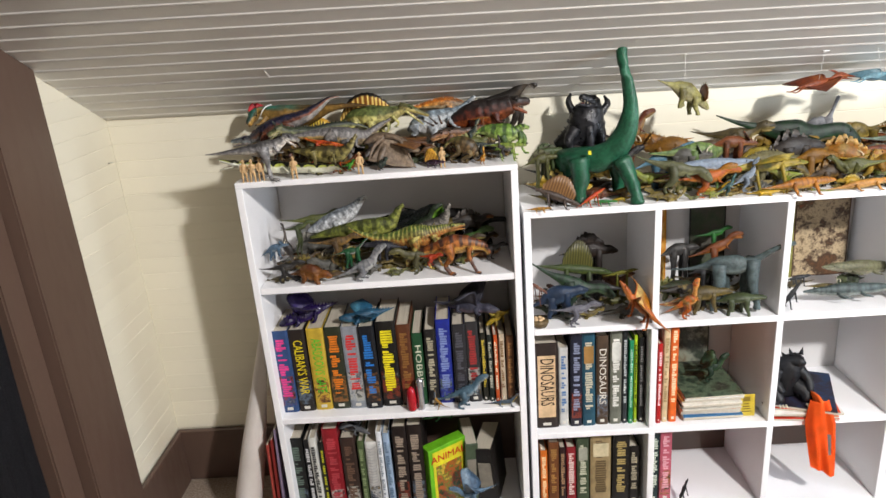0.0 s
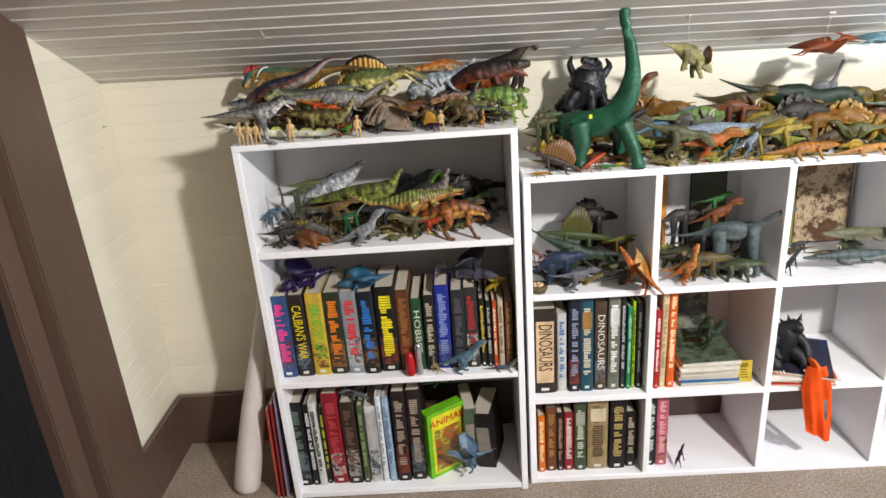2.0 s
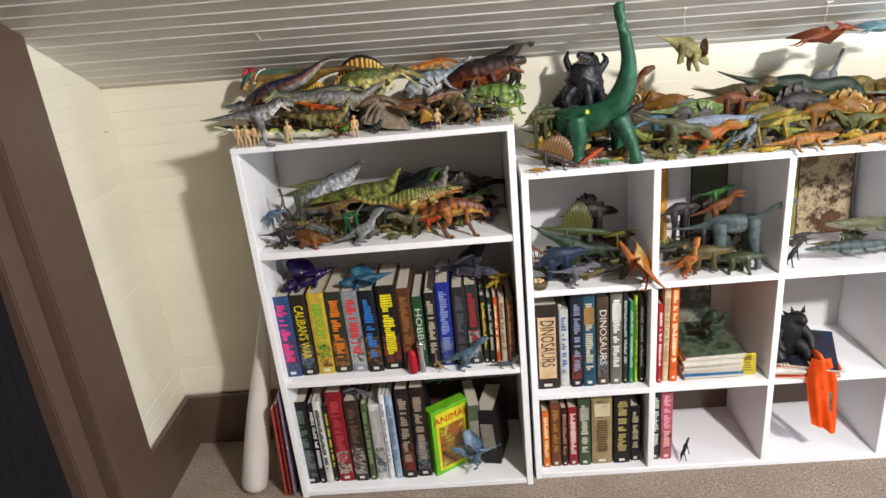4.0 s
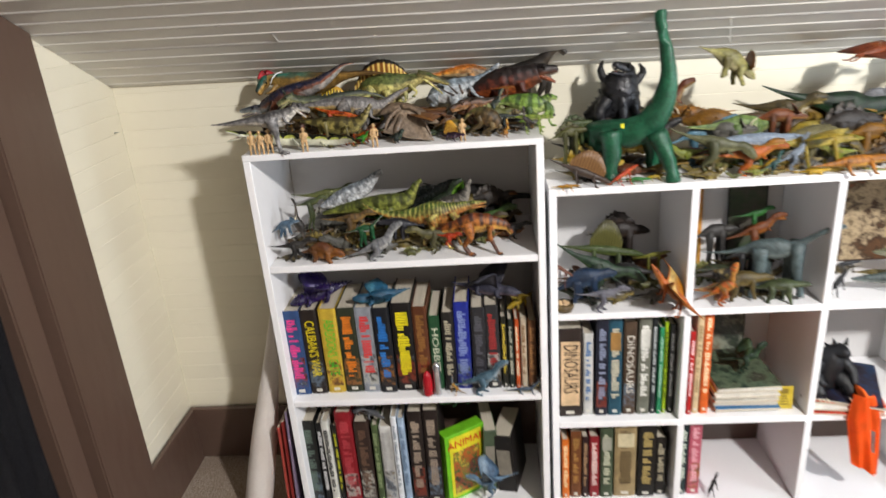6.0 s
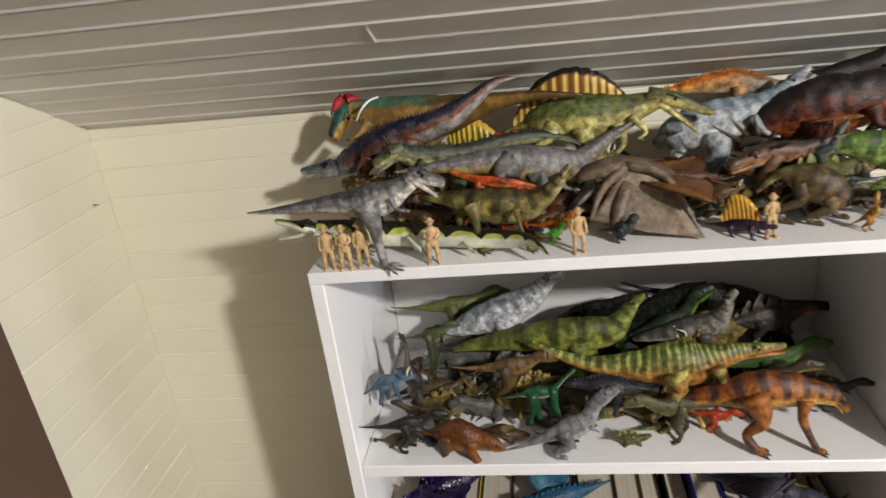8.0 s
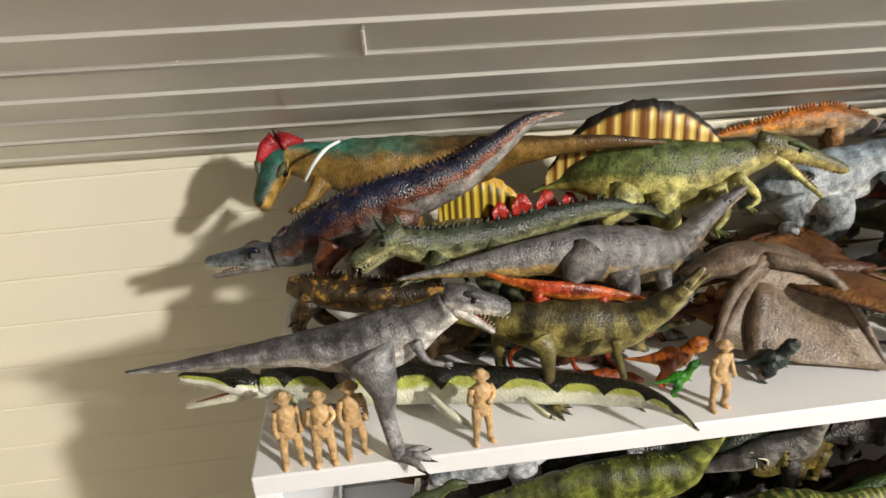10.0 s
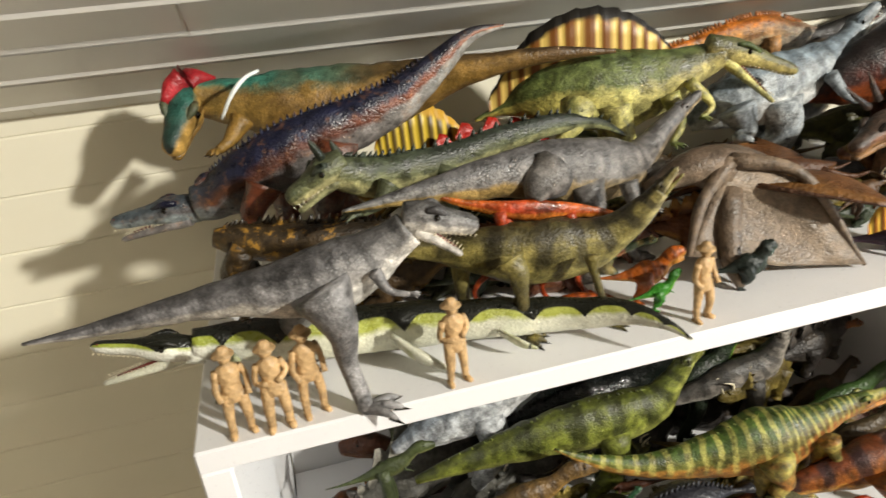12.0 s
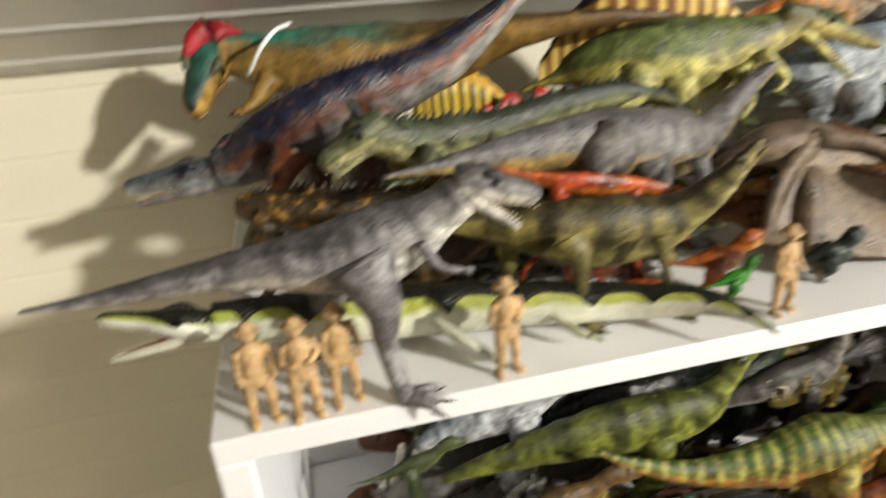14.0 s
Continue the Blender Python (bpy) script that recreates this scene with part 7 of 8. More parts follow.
book(0.719, 0.742, 0.045, B_SHELF[1], 0.226, 0.17, "c8c8c4", "white book with blue lettering in the cube", bars="4870a0")
book(0.747, 0.776, 0.045, B_SHELF[1], 0.266, 0.17, "14182a", "midnight blue hardback in the cube", bars="8890a8")
book(0.778, 0.810, 0.045, B_SHELF[1], 0.266, 0.17, "1c4a5c", "teal hardback with a picture panel in the cube", panel="a07840", bars="c8c0a8")
book(0.813, 0.843, 0.045, B_SHELF[1], 0.254, 0.17, "4a3a2c", "brown hardback with white lettering in the cube", title="DINOSAURS", ink="e0dcd0")
book(0.847, 0.876, 0.045, B_SHELF[1], 0.271, 0.17, "6a6c60", "grey-green encyclopedia with a white top panel in the cube", panel="d8d8d0", bars="e0e0d8")
book(0.879, 0.891, 0.045, B_SHELF[1], 0.266, 0.17, "2a3034", "thin dark book in the cube", bars="b0b8b8")
book(0.894, 0.905, 0.045, B_SHELF[1], 0.237, 0.17, "1f8a5c", "thin emerald book in the cube", bars="a0d0b8")
book(0.908, 0.916, 0.045, B_SHELF[1], 0.249, 0.17, "a0c020", "thin lime book in the cube", bars="404810")
book(0.920, 0.934, 0.045, B_SHELF[1], 0.243, 0.17, "181a1c", "thin black book in the cube", bars="808080")
book(0.948, 0.961, 0.04, B_SHELF[1], 0.271, 0.19, "b03858", "thin pink-red book beside the divider", bars="e0a0b0")
book(0.964, 0.975, 0.04, B_SHELF[1], 0.226, 0.19, "b01818", "thin red book beside the divider", bars="f0d0d0")
book(0.978, 0.993, 0.04, B_SHELF[1], 0.266, 0.19, "d0b890", "cream folder beside the divider", bars="a08860")
book(0.996, 1.015, 0.04, B_SHELF[1], 0.288, 0.19, "d8601c", "orange book standing tallest beside the divider", bars="f0d8b0")
book(0.652, 0.662, 0.045, B_SHELF[2], 0.215, 0.15, "4a5448", "grey-green thin book in the bottom cube", bars="808a78")
book(0.665, 0.683, 0.045, B_SHELF[2], 0.182, 0.15, "d06a1c", "orange paperback in the bottom cube", bars="f0d0a0")
book(0.686, 0.713, 0.045, B_SHELF[2], 0.204, 0.15, "6a3c1c", "brown hardback in the bottom cube", bars="a07840")
book(0.716, 0.732, 0.045, B_SHELF[2], 0.187, 0.15, "2c1414", "maroon hardback in the bottom cube", bars="a08060")
book(0.735, 0.759, 0.045, B_SHELF[2], 0.187, 0.15, "8a1c24", "red hardback with pale lettering in the bottom cube", bars="e0c8c0")
book(0.762, 0.793, 0.045, B_SHELF[2], 0.215, 0.15, "3c4a34", "green-grey hardback with a pale band in the bottom cube", panel="a0a090", bars="c0c0a8")
book(0.797, 0.851, 0.045, B_SHELF[2], 0.226, 0.15, "9a8660", "beige cloth hardback in the bottom cube", panel="d0c4a0", bars="5a4a30")
book(0.855, 0.898, 0.045, B_SHELF[2], 0.22, 0.15, "181614", "black hardback with ornate gilt bands in the bottom cube", bars="b09a60")
book(0.901, 0.927, 0.045, B_SHELF[2], 0.176, 0.15, "1c1816", "dark hardback with a round emblem in the bottom cube", bars="b0a890")
book(0.956, 0.978, 0.045, B_SHELF[2], 0.22, 0.15, "14282a", "dark green-black hardback beside the divider", bars="c0c8b8")
book(0.982, 1.012, 0.045, B_SHELF[2], 0.226, 0.15, "b85868", "dusty pink hardback beside the divider", bars="e0a8b0")

# ---------------------------------------------------------------- big sauropod and the tan figures
def big_sauropod():
    """Large green long-necked toy: barrel body, tall curved neck, four column legs, drooping tail."""
    SEED[0] += 1
    s = Shape(77)
    spine = [(0.70, 0.2, 0.88, 0.005), (0.715, 0.185, 0.92, 0.01), (0.738, 0.155, 0.948, 0.02), (0.77, 0.115, 0.955, 0.026), (0.812, 0.09, 0.957, 0.03), (0.847, 0.075, 0.977, 0.027), (0.872, 0.066, 1.02, 0.023), (0.88, 0.06, 1.075, 0.0158), (0.872, 0.058, 1.13, 0.0125), (0.86, 0.058, 1.178, 0.0108), (0.86, 0.058, 1.21, 0.0115), (0.872, 0.058, 1.23, 0.0125), (0.888, 0.057, 1.233, 0.0105), (0.899, 0.056, 1.227, 0.006)]
    g = glide(spine, 60)
    s.tube(g[:, :3], np.stack([g[:, 3] * 1.08, g[:, 3] * 0.92], 1), 18, 0, (-0.35, 0.1, 1), 0.012)
    for hx, hy, fx, fy, k in ((0.768, 0.078, 0.768, 0.062, 1.0), (0.752, 0.138, 0.742, 0.15, 1.0), (0.858, 0.05, 0.888, 0.03, 0.9), (0.85, 0.105, 0.868, 0.118, 0.9)):
        s.limb([(hx, hy, 0.965), ((hx + fx) / 2 + 0.004, (hy + fy) / 2, 0.92), (fx, fy, 0.885), (fx + 0.002, fy - 0.001, B_TOP + 0.002)], [0.024 * k, 0.0195 * k, 0.0145 * k, 0.0165 * k], 14, 12)
        for i in (-1, 0, 1):
            s.ball((fx + 0.013, fy + 0.008 * i, B_TOP + 0.006), 0.0052, 0, 6)
    for sd in (-1, 1):
        s.ball((0.878, 0.058 + sd * 0.0095, 1.2375), 0.0028, 4, 6)
    s.limb([(0.872, 0.058, 1.22), (0.884, 0.057, 1.2185), (0.894, 0.0565, 1.218)], [0.007, 0.006, 0.003], 6, 7)
    s.v = [p + np.array((0.009, 0.0, 0.0)) for p in s.v]
    s.place("toy_brachiosaur", [skin("2a6a4c", "37785a", None, "plain", 1, 0.33), BONE, BONE, GUM, EYE], (0.8, 0.09, B_TOP), "large glossy green toy brachiosaur with a tall neck", "toy dinosaur")


big_sauropod()
for i, (x, y, h, a) in enumerate(((0.0245, 0.0085, 0.0505, 0.25), (0.0435, 0.006, 0.0505, 0.1), (0.061, 0.011, 0.0515, 0.35), (0.136, 0.0085, 0.0505, 0.2), (0.283, 0.0125, 0.049, 0.3), (0.466, 0.0205, 0.0465, 0.35))):
    explorer(x, y, AH, h, a, "tan moulded plastic explorer figure with a brimmed hat", i)

# price sticker on the sauropod
part_sticker = tagged(part("sticker", boxed((0.795, 0.0575, 0.975), (0.802, 0.0605, 0.984)), cloth("e8e030")), "small yellow sticker on the green sauropod", "sticker")


# ---------------------------------------------------------------- hanging toys and threads
def thread(a, b, label):
    s = Shape(3)
    s.tube([a, [(p + q) / 2 for p, q in zip(a, b)], b], [0.0005, 0.0005, 0.0005], 5, 0, (1, 0, 0))
    return s.place("thread", [gloss("nylon_thread", "d8d8d4", 0.2)], a, label, "thread")


toy("hanging_horned_toy", "quadruped", (0.958, 0.10, 1.125), (1.075, 0.10, 1.052), (skin("b5b070", "d8d0a0", "6a5a30", "spots", 5), skin("9a6038", "c48a58")), "tan toy triceratops hanging on threads below the ceiling", support=1.03, frill=0.22, horns=2, reach=0.3, fat=1.15)
thread((1.02, 0.10, 1.085), (1.018, 0.10, ceil_z(1.018, 0.10) + 0.004), "clear nylon thread holding the toy triceratops")
thread((1.326, 0.12, 1.09), (1.335, 0.12, ceil_z(1.335, 0.12) + 0.004), "clear nylon thread holding the toy pterosaur")
thread((1.468, 0.12, 1.09), (1.45, 0.12, ceil_z(1.45, 0.12) + 0.004), "clear nylon thread holding the blue toy pterosaur")

# ---------------------------------------------------------------- fill of the piles
CROWD = random.Random(21)
TONES = [("7a6a30", "b8a45c", "khaki"), ("5a4428", "9a7640", "walnut brown"), ("5f5230", "a08c54", "olive-brown"), ("8a4c1c", "c88a44", "rust-brown"), ("626430", "989858", "moss green"), ("3a3430", "5c544c", "dark brown"), ("a87c24", "d8ac4c", "ochre"), ("66645c", "9a968a", "grey"), ("b4782c", "dcae60", "orange-tan"), ("3c4830", "6c7650", "dark green"), ("74442c", "a87048", "reddish brown"), ("94a03c", "c8c878", "lime green"), ("2c2a2c", "4a484a", "black"), ("d0a830", "ecd070", "yellow"), ("94742c", "d0b060", "ochre"), ("8a7434", "c4a860", "sandy"), ("9a6a24", "d4a04c", "amber-brown"), ("7c6a2c", "c0ac5c", "mustard")]
SHAPES = (("toy_theropod", "theropod"), ("toy_theropod", "theropod"), ("toy_ornithopod", "hadrosaur"), ("toy_ceratopsian", "quadruped"), ("toy_ankylosaur", "ankylosaur"), ("toy_lizard", "lizard"), ("toy_sauropod", "sauropod"), ("toy_stegosaur", "quadruped"))

DULL = TONES[:6] + TONES[7:8] + TONES[9:11] + TONES[12:13]


def crowd(n, x0, x1, y0, y1, z, low, high, where, group, lift=0.0, tones=None):
    """Many small toys side by side, feet on the board or on the toys below them."""
    for i in range(n):
        nm, kind = CROWD.choice(SHAPES)
        a, b, word = CROWD.choice(tones or TONES)
        L = CROWD.uniform(low, high)
        x = x0 + (x1 - x0) * (i + CROWD.uniform(0.2, 0.8)) / n
        y = CROWD.uniform(y0, y1)
        d = CROWD.choice((1, 1, -1)) * L / 2
        t = CROWD.uniform(-0.5, 0.5)
        hip = {"theropod": 0.24, "hadrosaur": 0.24, "quadruped": 0.2, "ankylosaur": 0.11, "lizard": 0.07, "sauropod": 0.2}[kind] * L
        zz = z + hip + (lift + CROWD.uniform(-0.01, 0.012) if lift else 0)
        e = CROWD.uniform(-0.02, 0.06) * L
        mark = CROWD.choice((None, None, "2c241c", "4a3a24", "c8b070"))
        if x - abs(d) < x0 - 0.01:
            x = x0 + abs(d)
        if x + abs(d) > x1 + 0.01:
            x = x1 - abs(d)
        toy(nm, kind, (x - d, y - t * d, zz - e), (x + d, y + t * d, zz + e), (skin(a, b, mark, CROWD.choice(("stripes", "spots")), CROWD.choice((6, 9, 12))), skin(b, a)), word + " toy " + {"theropod": "theropod", "hadrosaur": "ornithopod", "quadruped": "horned dinosaur", "ankylosaur": "ankylosaur", "lizard": "reptile", "sauropod": "sauropod"}[kind] + " " + where,
            support=z if not lift else zz - hip, detail=0.6, group=group, fat=CROWD.uniform(1.05, 1.35), jaw=CROWD.choice((0, 0, 18)), spikes=CROWD.choice((None, None, (12, 0.03, 0.15, 0.8))), arch=CROWD.uniform(0, 0.25), plates=0.14 if nm == "toy_stegosaur" else 0.0, frill=0.13 if nm == "toy_ceratopsian" else 0.0, horns=2 if nm == "toy_ceratopsian" else 0, reach=0.4)


crowd(14, 0.03, 0.34, 0.06, 0.19, A_SHELF[0], 0.05, 0.085, "crowded on the upper shelf", "toys on the upper shelf", 0.012, tones=DULL)
crowd(10, 0.10, 0.40, 0.08, 0.16, AH, 0.06, 0.1, "low in the pile on the bookcase", "toy pile on the bookcase", tones=DULL)
crowd(11, 0.05, 0.62, 0.10, 0.16, AH, 0.09, 0.14, "in the pile on the bookcase", "toy pile on the bookcase", tones=DULL)
crowd(7, 0.10, 0.62, 0.16, 0.23, AH, 0.12, 0.18, "in the pile on the bookcase", "toy pile on the bookcase", tones=DULL)
crowd(5, 0.36, 0.62, 0.05, 0.09, AH, 0.06, 0.09, "near the bookcase edge", "toy pile on the bookcase", tones=DULL)
crowd(11, 0.04, 0.59, 0.08, 0.14, A_SHELF[0], 0.09, 0.13, "on the upper bookcase shelf", "toys on the upper shelf", tones=DULL)
crowd(7, 0.04, 0.59, 0.15, 0.22, A_SHELF[0], 0.14, 0.2, "at the back of the shelf", "toys on the upper shelf", tones=DULL)
crowd(8, 0.03, 0.40, 0.03, 0.07, A_SHELF[0], 0.05, 0.075, "on the upper bookcase shelf", "toys on the upper shelf", tones=DULL)
crowd(22, 0.92, BXR - 0.02, 0.03, 0.055, B_TOP, 0.045, 0.07, "along the front of the cube unit", "small toys on the cube unit")
crowd(18, 0.66, BXR - 0.02, 0.07, 0.11, B_TOP, 0.09, 0.13, "on the cube unit", "toy pile on the cube unit")
crowd(16, 0.66, BXR - 0.02, 0.13, 0.18, B_TOP, 0.12, 0.17, "on the cube unit", "toy pile on the cube unit")
crowd(18, 0.66, BXR - 0.02, 0.10, 0.20, B_TOP, 0.12, 0.16, "heaped on other toys", "toy pile on the cube unit", 0.05)
crowd(14, 0.90, BXR - 0.02, 0.05, 0.10, B_TOP, 0.1, 0.14, "heaped on other toys", "toy pile on the cube unit", 0.025)
crowd(12, 0.90, BXR - 0.02, 0.14, 0.21, B_TOP, 0.14, 0.2, "heaped at the back", "toy pile on the cube unit", 0.075)
crowd(3, 0.46, 0.62, 0.08, 0.11, AH, 0.07, 0.1, "heaped on other toys", "toy pile on the bookcase", 0.02, tones=DULL)
crowd(4, 0.40, 0.58, 0.14, 0.2, A_SHELF[0], 0.12, 0.17, "heaped on other toys", "toys on the upper shelf", 0.05, tones=DULL)
for k in (0, 1, 3):
    xa, xb = BX + k * BP + BT + 0.006, BX + (k + 1) * BP - 0.006
    crowd(5, xa, xb, 0.06, 0.12, B_SHELF[0], 0.09, 0.14, "in an upper cube", "toys in the cubes", tones=DULL)
    crowd(4, xa, xb, 0.14, 0.22, B_SHELF[0], 0.10, 0.15, "in an upper cube", "toys in the cubes", tones=DULL)
    crowd(6, xa, xb, 0.08, 0.2, B_SHELF[0], 0.1, 0.15, "heaped in an upper cube", "toys in the cubes", 0.04, tones=DULL)
crowd(3, 1.30, 1.52, 0.14, 0.2, B_SHELF[0], 0.09, 0.12, "in an upper cube", "toys in the cubes", tones=DULL)

# ---------------------------------------------------------------- things in and beside the shelves
animal = empty("boxed_book", "lime green and yellow animal picture book standing at an angle", "book", (0.372, 0.03, A_SHELF[2]))
animal.rotation_euler = (0, 0, radians(34))
part("cover", boxed((0, 0, 0), (0.118, 0.034, 0.205), 0.001), cloth("6ab81c"), animal)
part("cover_border", boxed((0.012, -0.0007, 0.012), (0.108, 0.0, 0.195)), cloth("d8d028"), animal, "yellow printed border")
part("cover_picture", boxed((0.02, -0.0014, 0.02), (0.1, -0.0007, 0.15)), printed("jungle_print", ("1c2c14", "2c5a20", "b04a1c", "3c6a24", "d8a83c", "14200e"), 34, 0.3), animal, "dark green jungle picture")
lettering("ANIMAL", 0.03, cloth("c82018"), animal, Matrix.Translation((0.06, -0.0018, 0.172)) @ Euler((radians(90), 0, 0)).to_matrix().to_4x4(), "red printed title")

for (x, y, tl, w, h, col, lab) in ((0.478, 0.075, 8, 0.034, 0.19, "4a5a44", "grey-green hardback standing at the back of the lowest shelf"), (0.525, 0.07, -14, 0.05, 0.175, "1a1614", "black picture book leaning in the shelf corner")):
    bk = empty("book", lab, "book", (x, y, A_SHELF[2]))
    bk.rotation_euler = (0, radians(tl * 0.3), radians(tl))
    part("cover", boxed((-w / 2, 0, 0), (w / 2, 0.13, h), 0.0012), cloth(col), bk)
    part("page_block", boxed((-w / 2 + 0.003, 0.004, 0.004), (w / 2 - 0.003, 0.128, h + 0.0012)), PAPER, bk, "cream page block")
    part("cover_picture", boxed((-w * 0.35, -0.0008, h * 0.3), (w * 0.35, 0.0, h * 0.75)), cloth("8a8478"), bk, "pale printed picture")

# magazines, note, bag
MAGS = random.Random(5)
zz = B_SHELF[1]
for i, colr in enumerate(("d8d8d4", "2c6a9a", "e0e0dc", "d8702c", "d4d0c4", "34424c", "e4e0d4", "c89a4c", "dcdcd8", "28382c")):
    t = MAGS.uniform(0.0045, 0.0085)
    m = empty("magazine", "thin glossy magazine lying flat in a stack", "magazine", (1.105 + MAGS.uniform(-0.004, 0.004), 0.135 + MAGS.uniform(-0.006, 0.006), zz), "stacked magazines")
    m.rotation_euler = (0, 0, radians(MAGS.uniform(-2, 2)))
    part("cover", boxed((-0.075, -0.092, t * 0.82), (0.075, 0.092, t), 0.0004), cloth(colr, 0.3) if i < 9 else printed("magazine_print", ("141c16", "2c3c30", "5a6a54", "241c18", "8a9484"), 22, 0.7), m)
    part("page_block", boxed((-0.0745, -0.0915, 0.0002), (0.0745, 0.0915, t * 0.8)), PAPER, m, "page edges")
    zz += t + 0.0004
note = empty("paper_note", "small yellow printed card leaning in the cube", "card", (1.196, 0.05, B_SHELF[1] + 0.001))
note.rotation_euler = (radians(-6), 0, 0)
part("card", boxed((-0.021, 0, 0), (0.021, 0.001, 0.06), 0.0003), cloth("d0b83c"), note)
for i in range(4):
    part("lettering_bar", boxed((-0.012 + 0.001 * i, -0.0006, 0.012 + i * 0.007), (0.012 - 0.002 * i, 0.0, 0.0145 + i * 0.007)), cloth("6a5a20"), note)
part("emblem", boxed((-0.009, -0.0006, 0.041), (0.009, 0.0, 0.054), 0.0002), cloth("8a7424"), note)

zz = B_SHELF[1]
for i, (colr, a, l) in enumerate((("c8381c", 6, 0.2), ("e07028", 10, 0.19), ("e8e4dc", 4, 0.2), ("d84a24", 14, 0.19), ("182436", 22, 0.2))):
    m = empty("magazine", "glossy magazine in a fanned-out pile under the black toy", "magazine", (1.335 + 0.004 * i, 0.115, zz), "fanned magazines")
    m.rotation_euler = (0, 0, radians(-a))
    part("cover", boxed((-0.085, -l / 2, 0.0052), (0.085, l / 2, 0.0068), 0.0004), cloth(colr, 0.3) if i < 4 else printed("comic_print", ("101828", "1c3a5c", "2c2430", "0c1018", "6a3024"), 20, 0.9), m)
    part("page_block", boxed((-0.0845, -l / 2 + 0.0005, 0.0003), (0.0845, l / 2 - 0.0005, 0.005)), PAPER, m, "page edges")
    zz += 0.0072


def cloth_bag():
    """Bright orange bag hanging in soft folds from the shelf edge, open at one side."""
    bm = bmesh.new()
    nx, nz = 20, 28
    grid = []
    for k in range(nz):
        v = k / (nz - 1)
        z = 0.333 - v * 0.19
        wide = 0.022 + 0.016 * min(v * 3, 1) - 0.004 * v
        cx = 1.354 + 0.026 * v
        row = []
        for i in range(nx):
            u = i / (nx - 1) * 2 - 1
            fold = 0.007 * math.sin(u * 4.5 + v * 2) + 0.0035 * math.sin(u * 9 - v * 5)
            low = -0.02 * (u + 1) * v ** 2
            row.append(bm.verts.new((cx + u * wide, BY - 0.012 - 0.013 * (1 - u * u) + fold * (0.4 + 0.6 * v), z + low)))
        grid.append(row)
    for k in range(nz - 1):
        for i in range(nx - 1):
            if 10 + i // 6 < k < 20 and 13 <= i <= 14:
                continue
            bm.faces.new((grid[k][i], grid[k][i + 1], grid[k + 1][i + 1], grid[k + 1][i]))
    bmesh.ops.solidify(bm, geom=bm.faces[:], thickness=0.0016)
    return bm


def fabric(name, h):
    m, nt, b = shader(name, 0.6, spec=0.3)
    c = mixed(nt, 0.5, C(h), ramp(nt, noise_out(nt, 25, 4), [(0.3, 0.7), (0.7, 1.15)]), "MULTIPLY")
    nt.links.new(c, b.inputs["Base Color"])
    bumped(nt, b, noise_out(nt, 500, 2), 0.25, 0.001)
    return m


bag = tagged(part("cloth_bag", cloth_bag(), fabric("orange_fabric", "ff6a22"), smooth=True), "bright orange cloth bag hanging from the shelf edge", "bag")
s = Shape(9)
s.limb([(1.362, BY + 0.06, 0.313), (1.358, BY + 0.02, 0.318), (1.355, BY - 0.008, 0.327), (1.354, BY - 0.016, 0.322)], [0.016, 0.02, 0.02, 0.016], 12, 10, 0, 0.6, 0.3)
s.place("bag_strap", [fabric("orange_strap", "ff6e24")], (1.352, BY, 0.318), "gathered top of the orange bag lying on the magazines", "bag strap")


s = Shape(12)
mz = B_SHELF[1] + 0.036
s.limb([(1.302, 0.10, mz + 0.005), (1.305, 0.098, mz + 0.04), (1.312, 0.09, mz + 0.08), (1.322, 0.076, mz + 0.105), (1.326, 0.05, mz + 0.108)], [0.036, 0.037, 0.03, 0.019, 0.008], 16, 12)
for sd in (-1, 1):
    s.limb([(1.308 + sd * 0.026, 0.085, mz + 0.075), (1.312 + sd * 0.042, 0.07, mz + 0.05), (1.316 + sd * 0.034, 0.045, mz + 0.03)], [0.016, 0.012, 0.008], 8, 8)
    s.limb([(1.305 + sd * 0.024, 0.085, mz + 0.03), (1.308 + sd * 0.036, 0.06, mz + 0.02), (1.31 + sd * 0.034, 0.04, mz + 0.003)], [0.022, 0.018, 0.013], 8, 8)
    s.cone((1.322 + sd * 0.012, 0.08, mz + 0.118), (1.322 + sd * 0.017, 0.084, mz + 0.136), 0.006, 6)
    for i in range(3):
        s.cone((1.31 + sd * 0.034 + 0.008 * (i - 1), 0.03, mz + 0.004), (1.31 + sd * 0.034 + 0.009 * (i - 1), 0.018, mz + 0.001), 0.003, 5, 2)
for i in range(7):
    s.cone((1.296 + 0.002 * i, 0.13 - 0.006 * i, mz + 0.02 + 0.013 * i), (1.288 + 0.002 * i, 0.147 - 0.006 * i, mz + 0.032 + 0.013 * i), 0.009, 5)
s.place("toy_monster", [skin("1a1a1e", "2e3036"), BONE, BONE, GUM, EYE], (1.31, 0.08, mz), "black toy monster crouching on the fanned magazines", "toy monster")


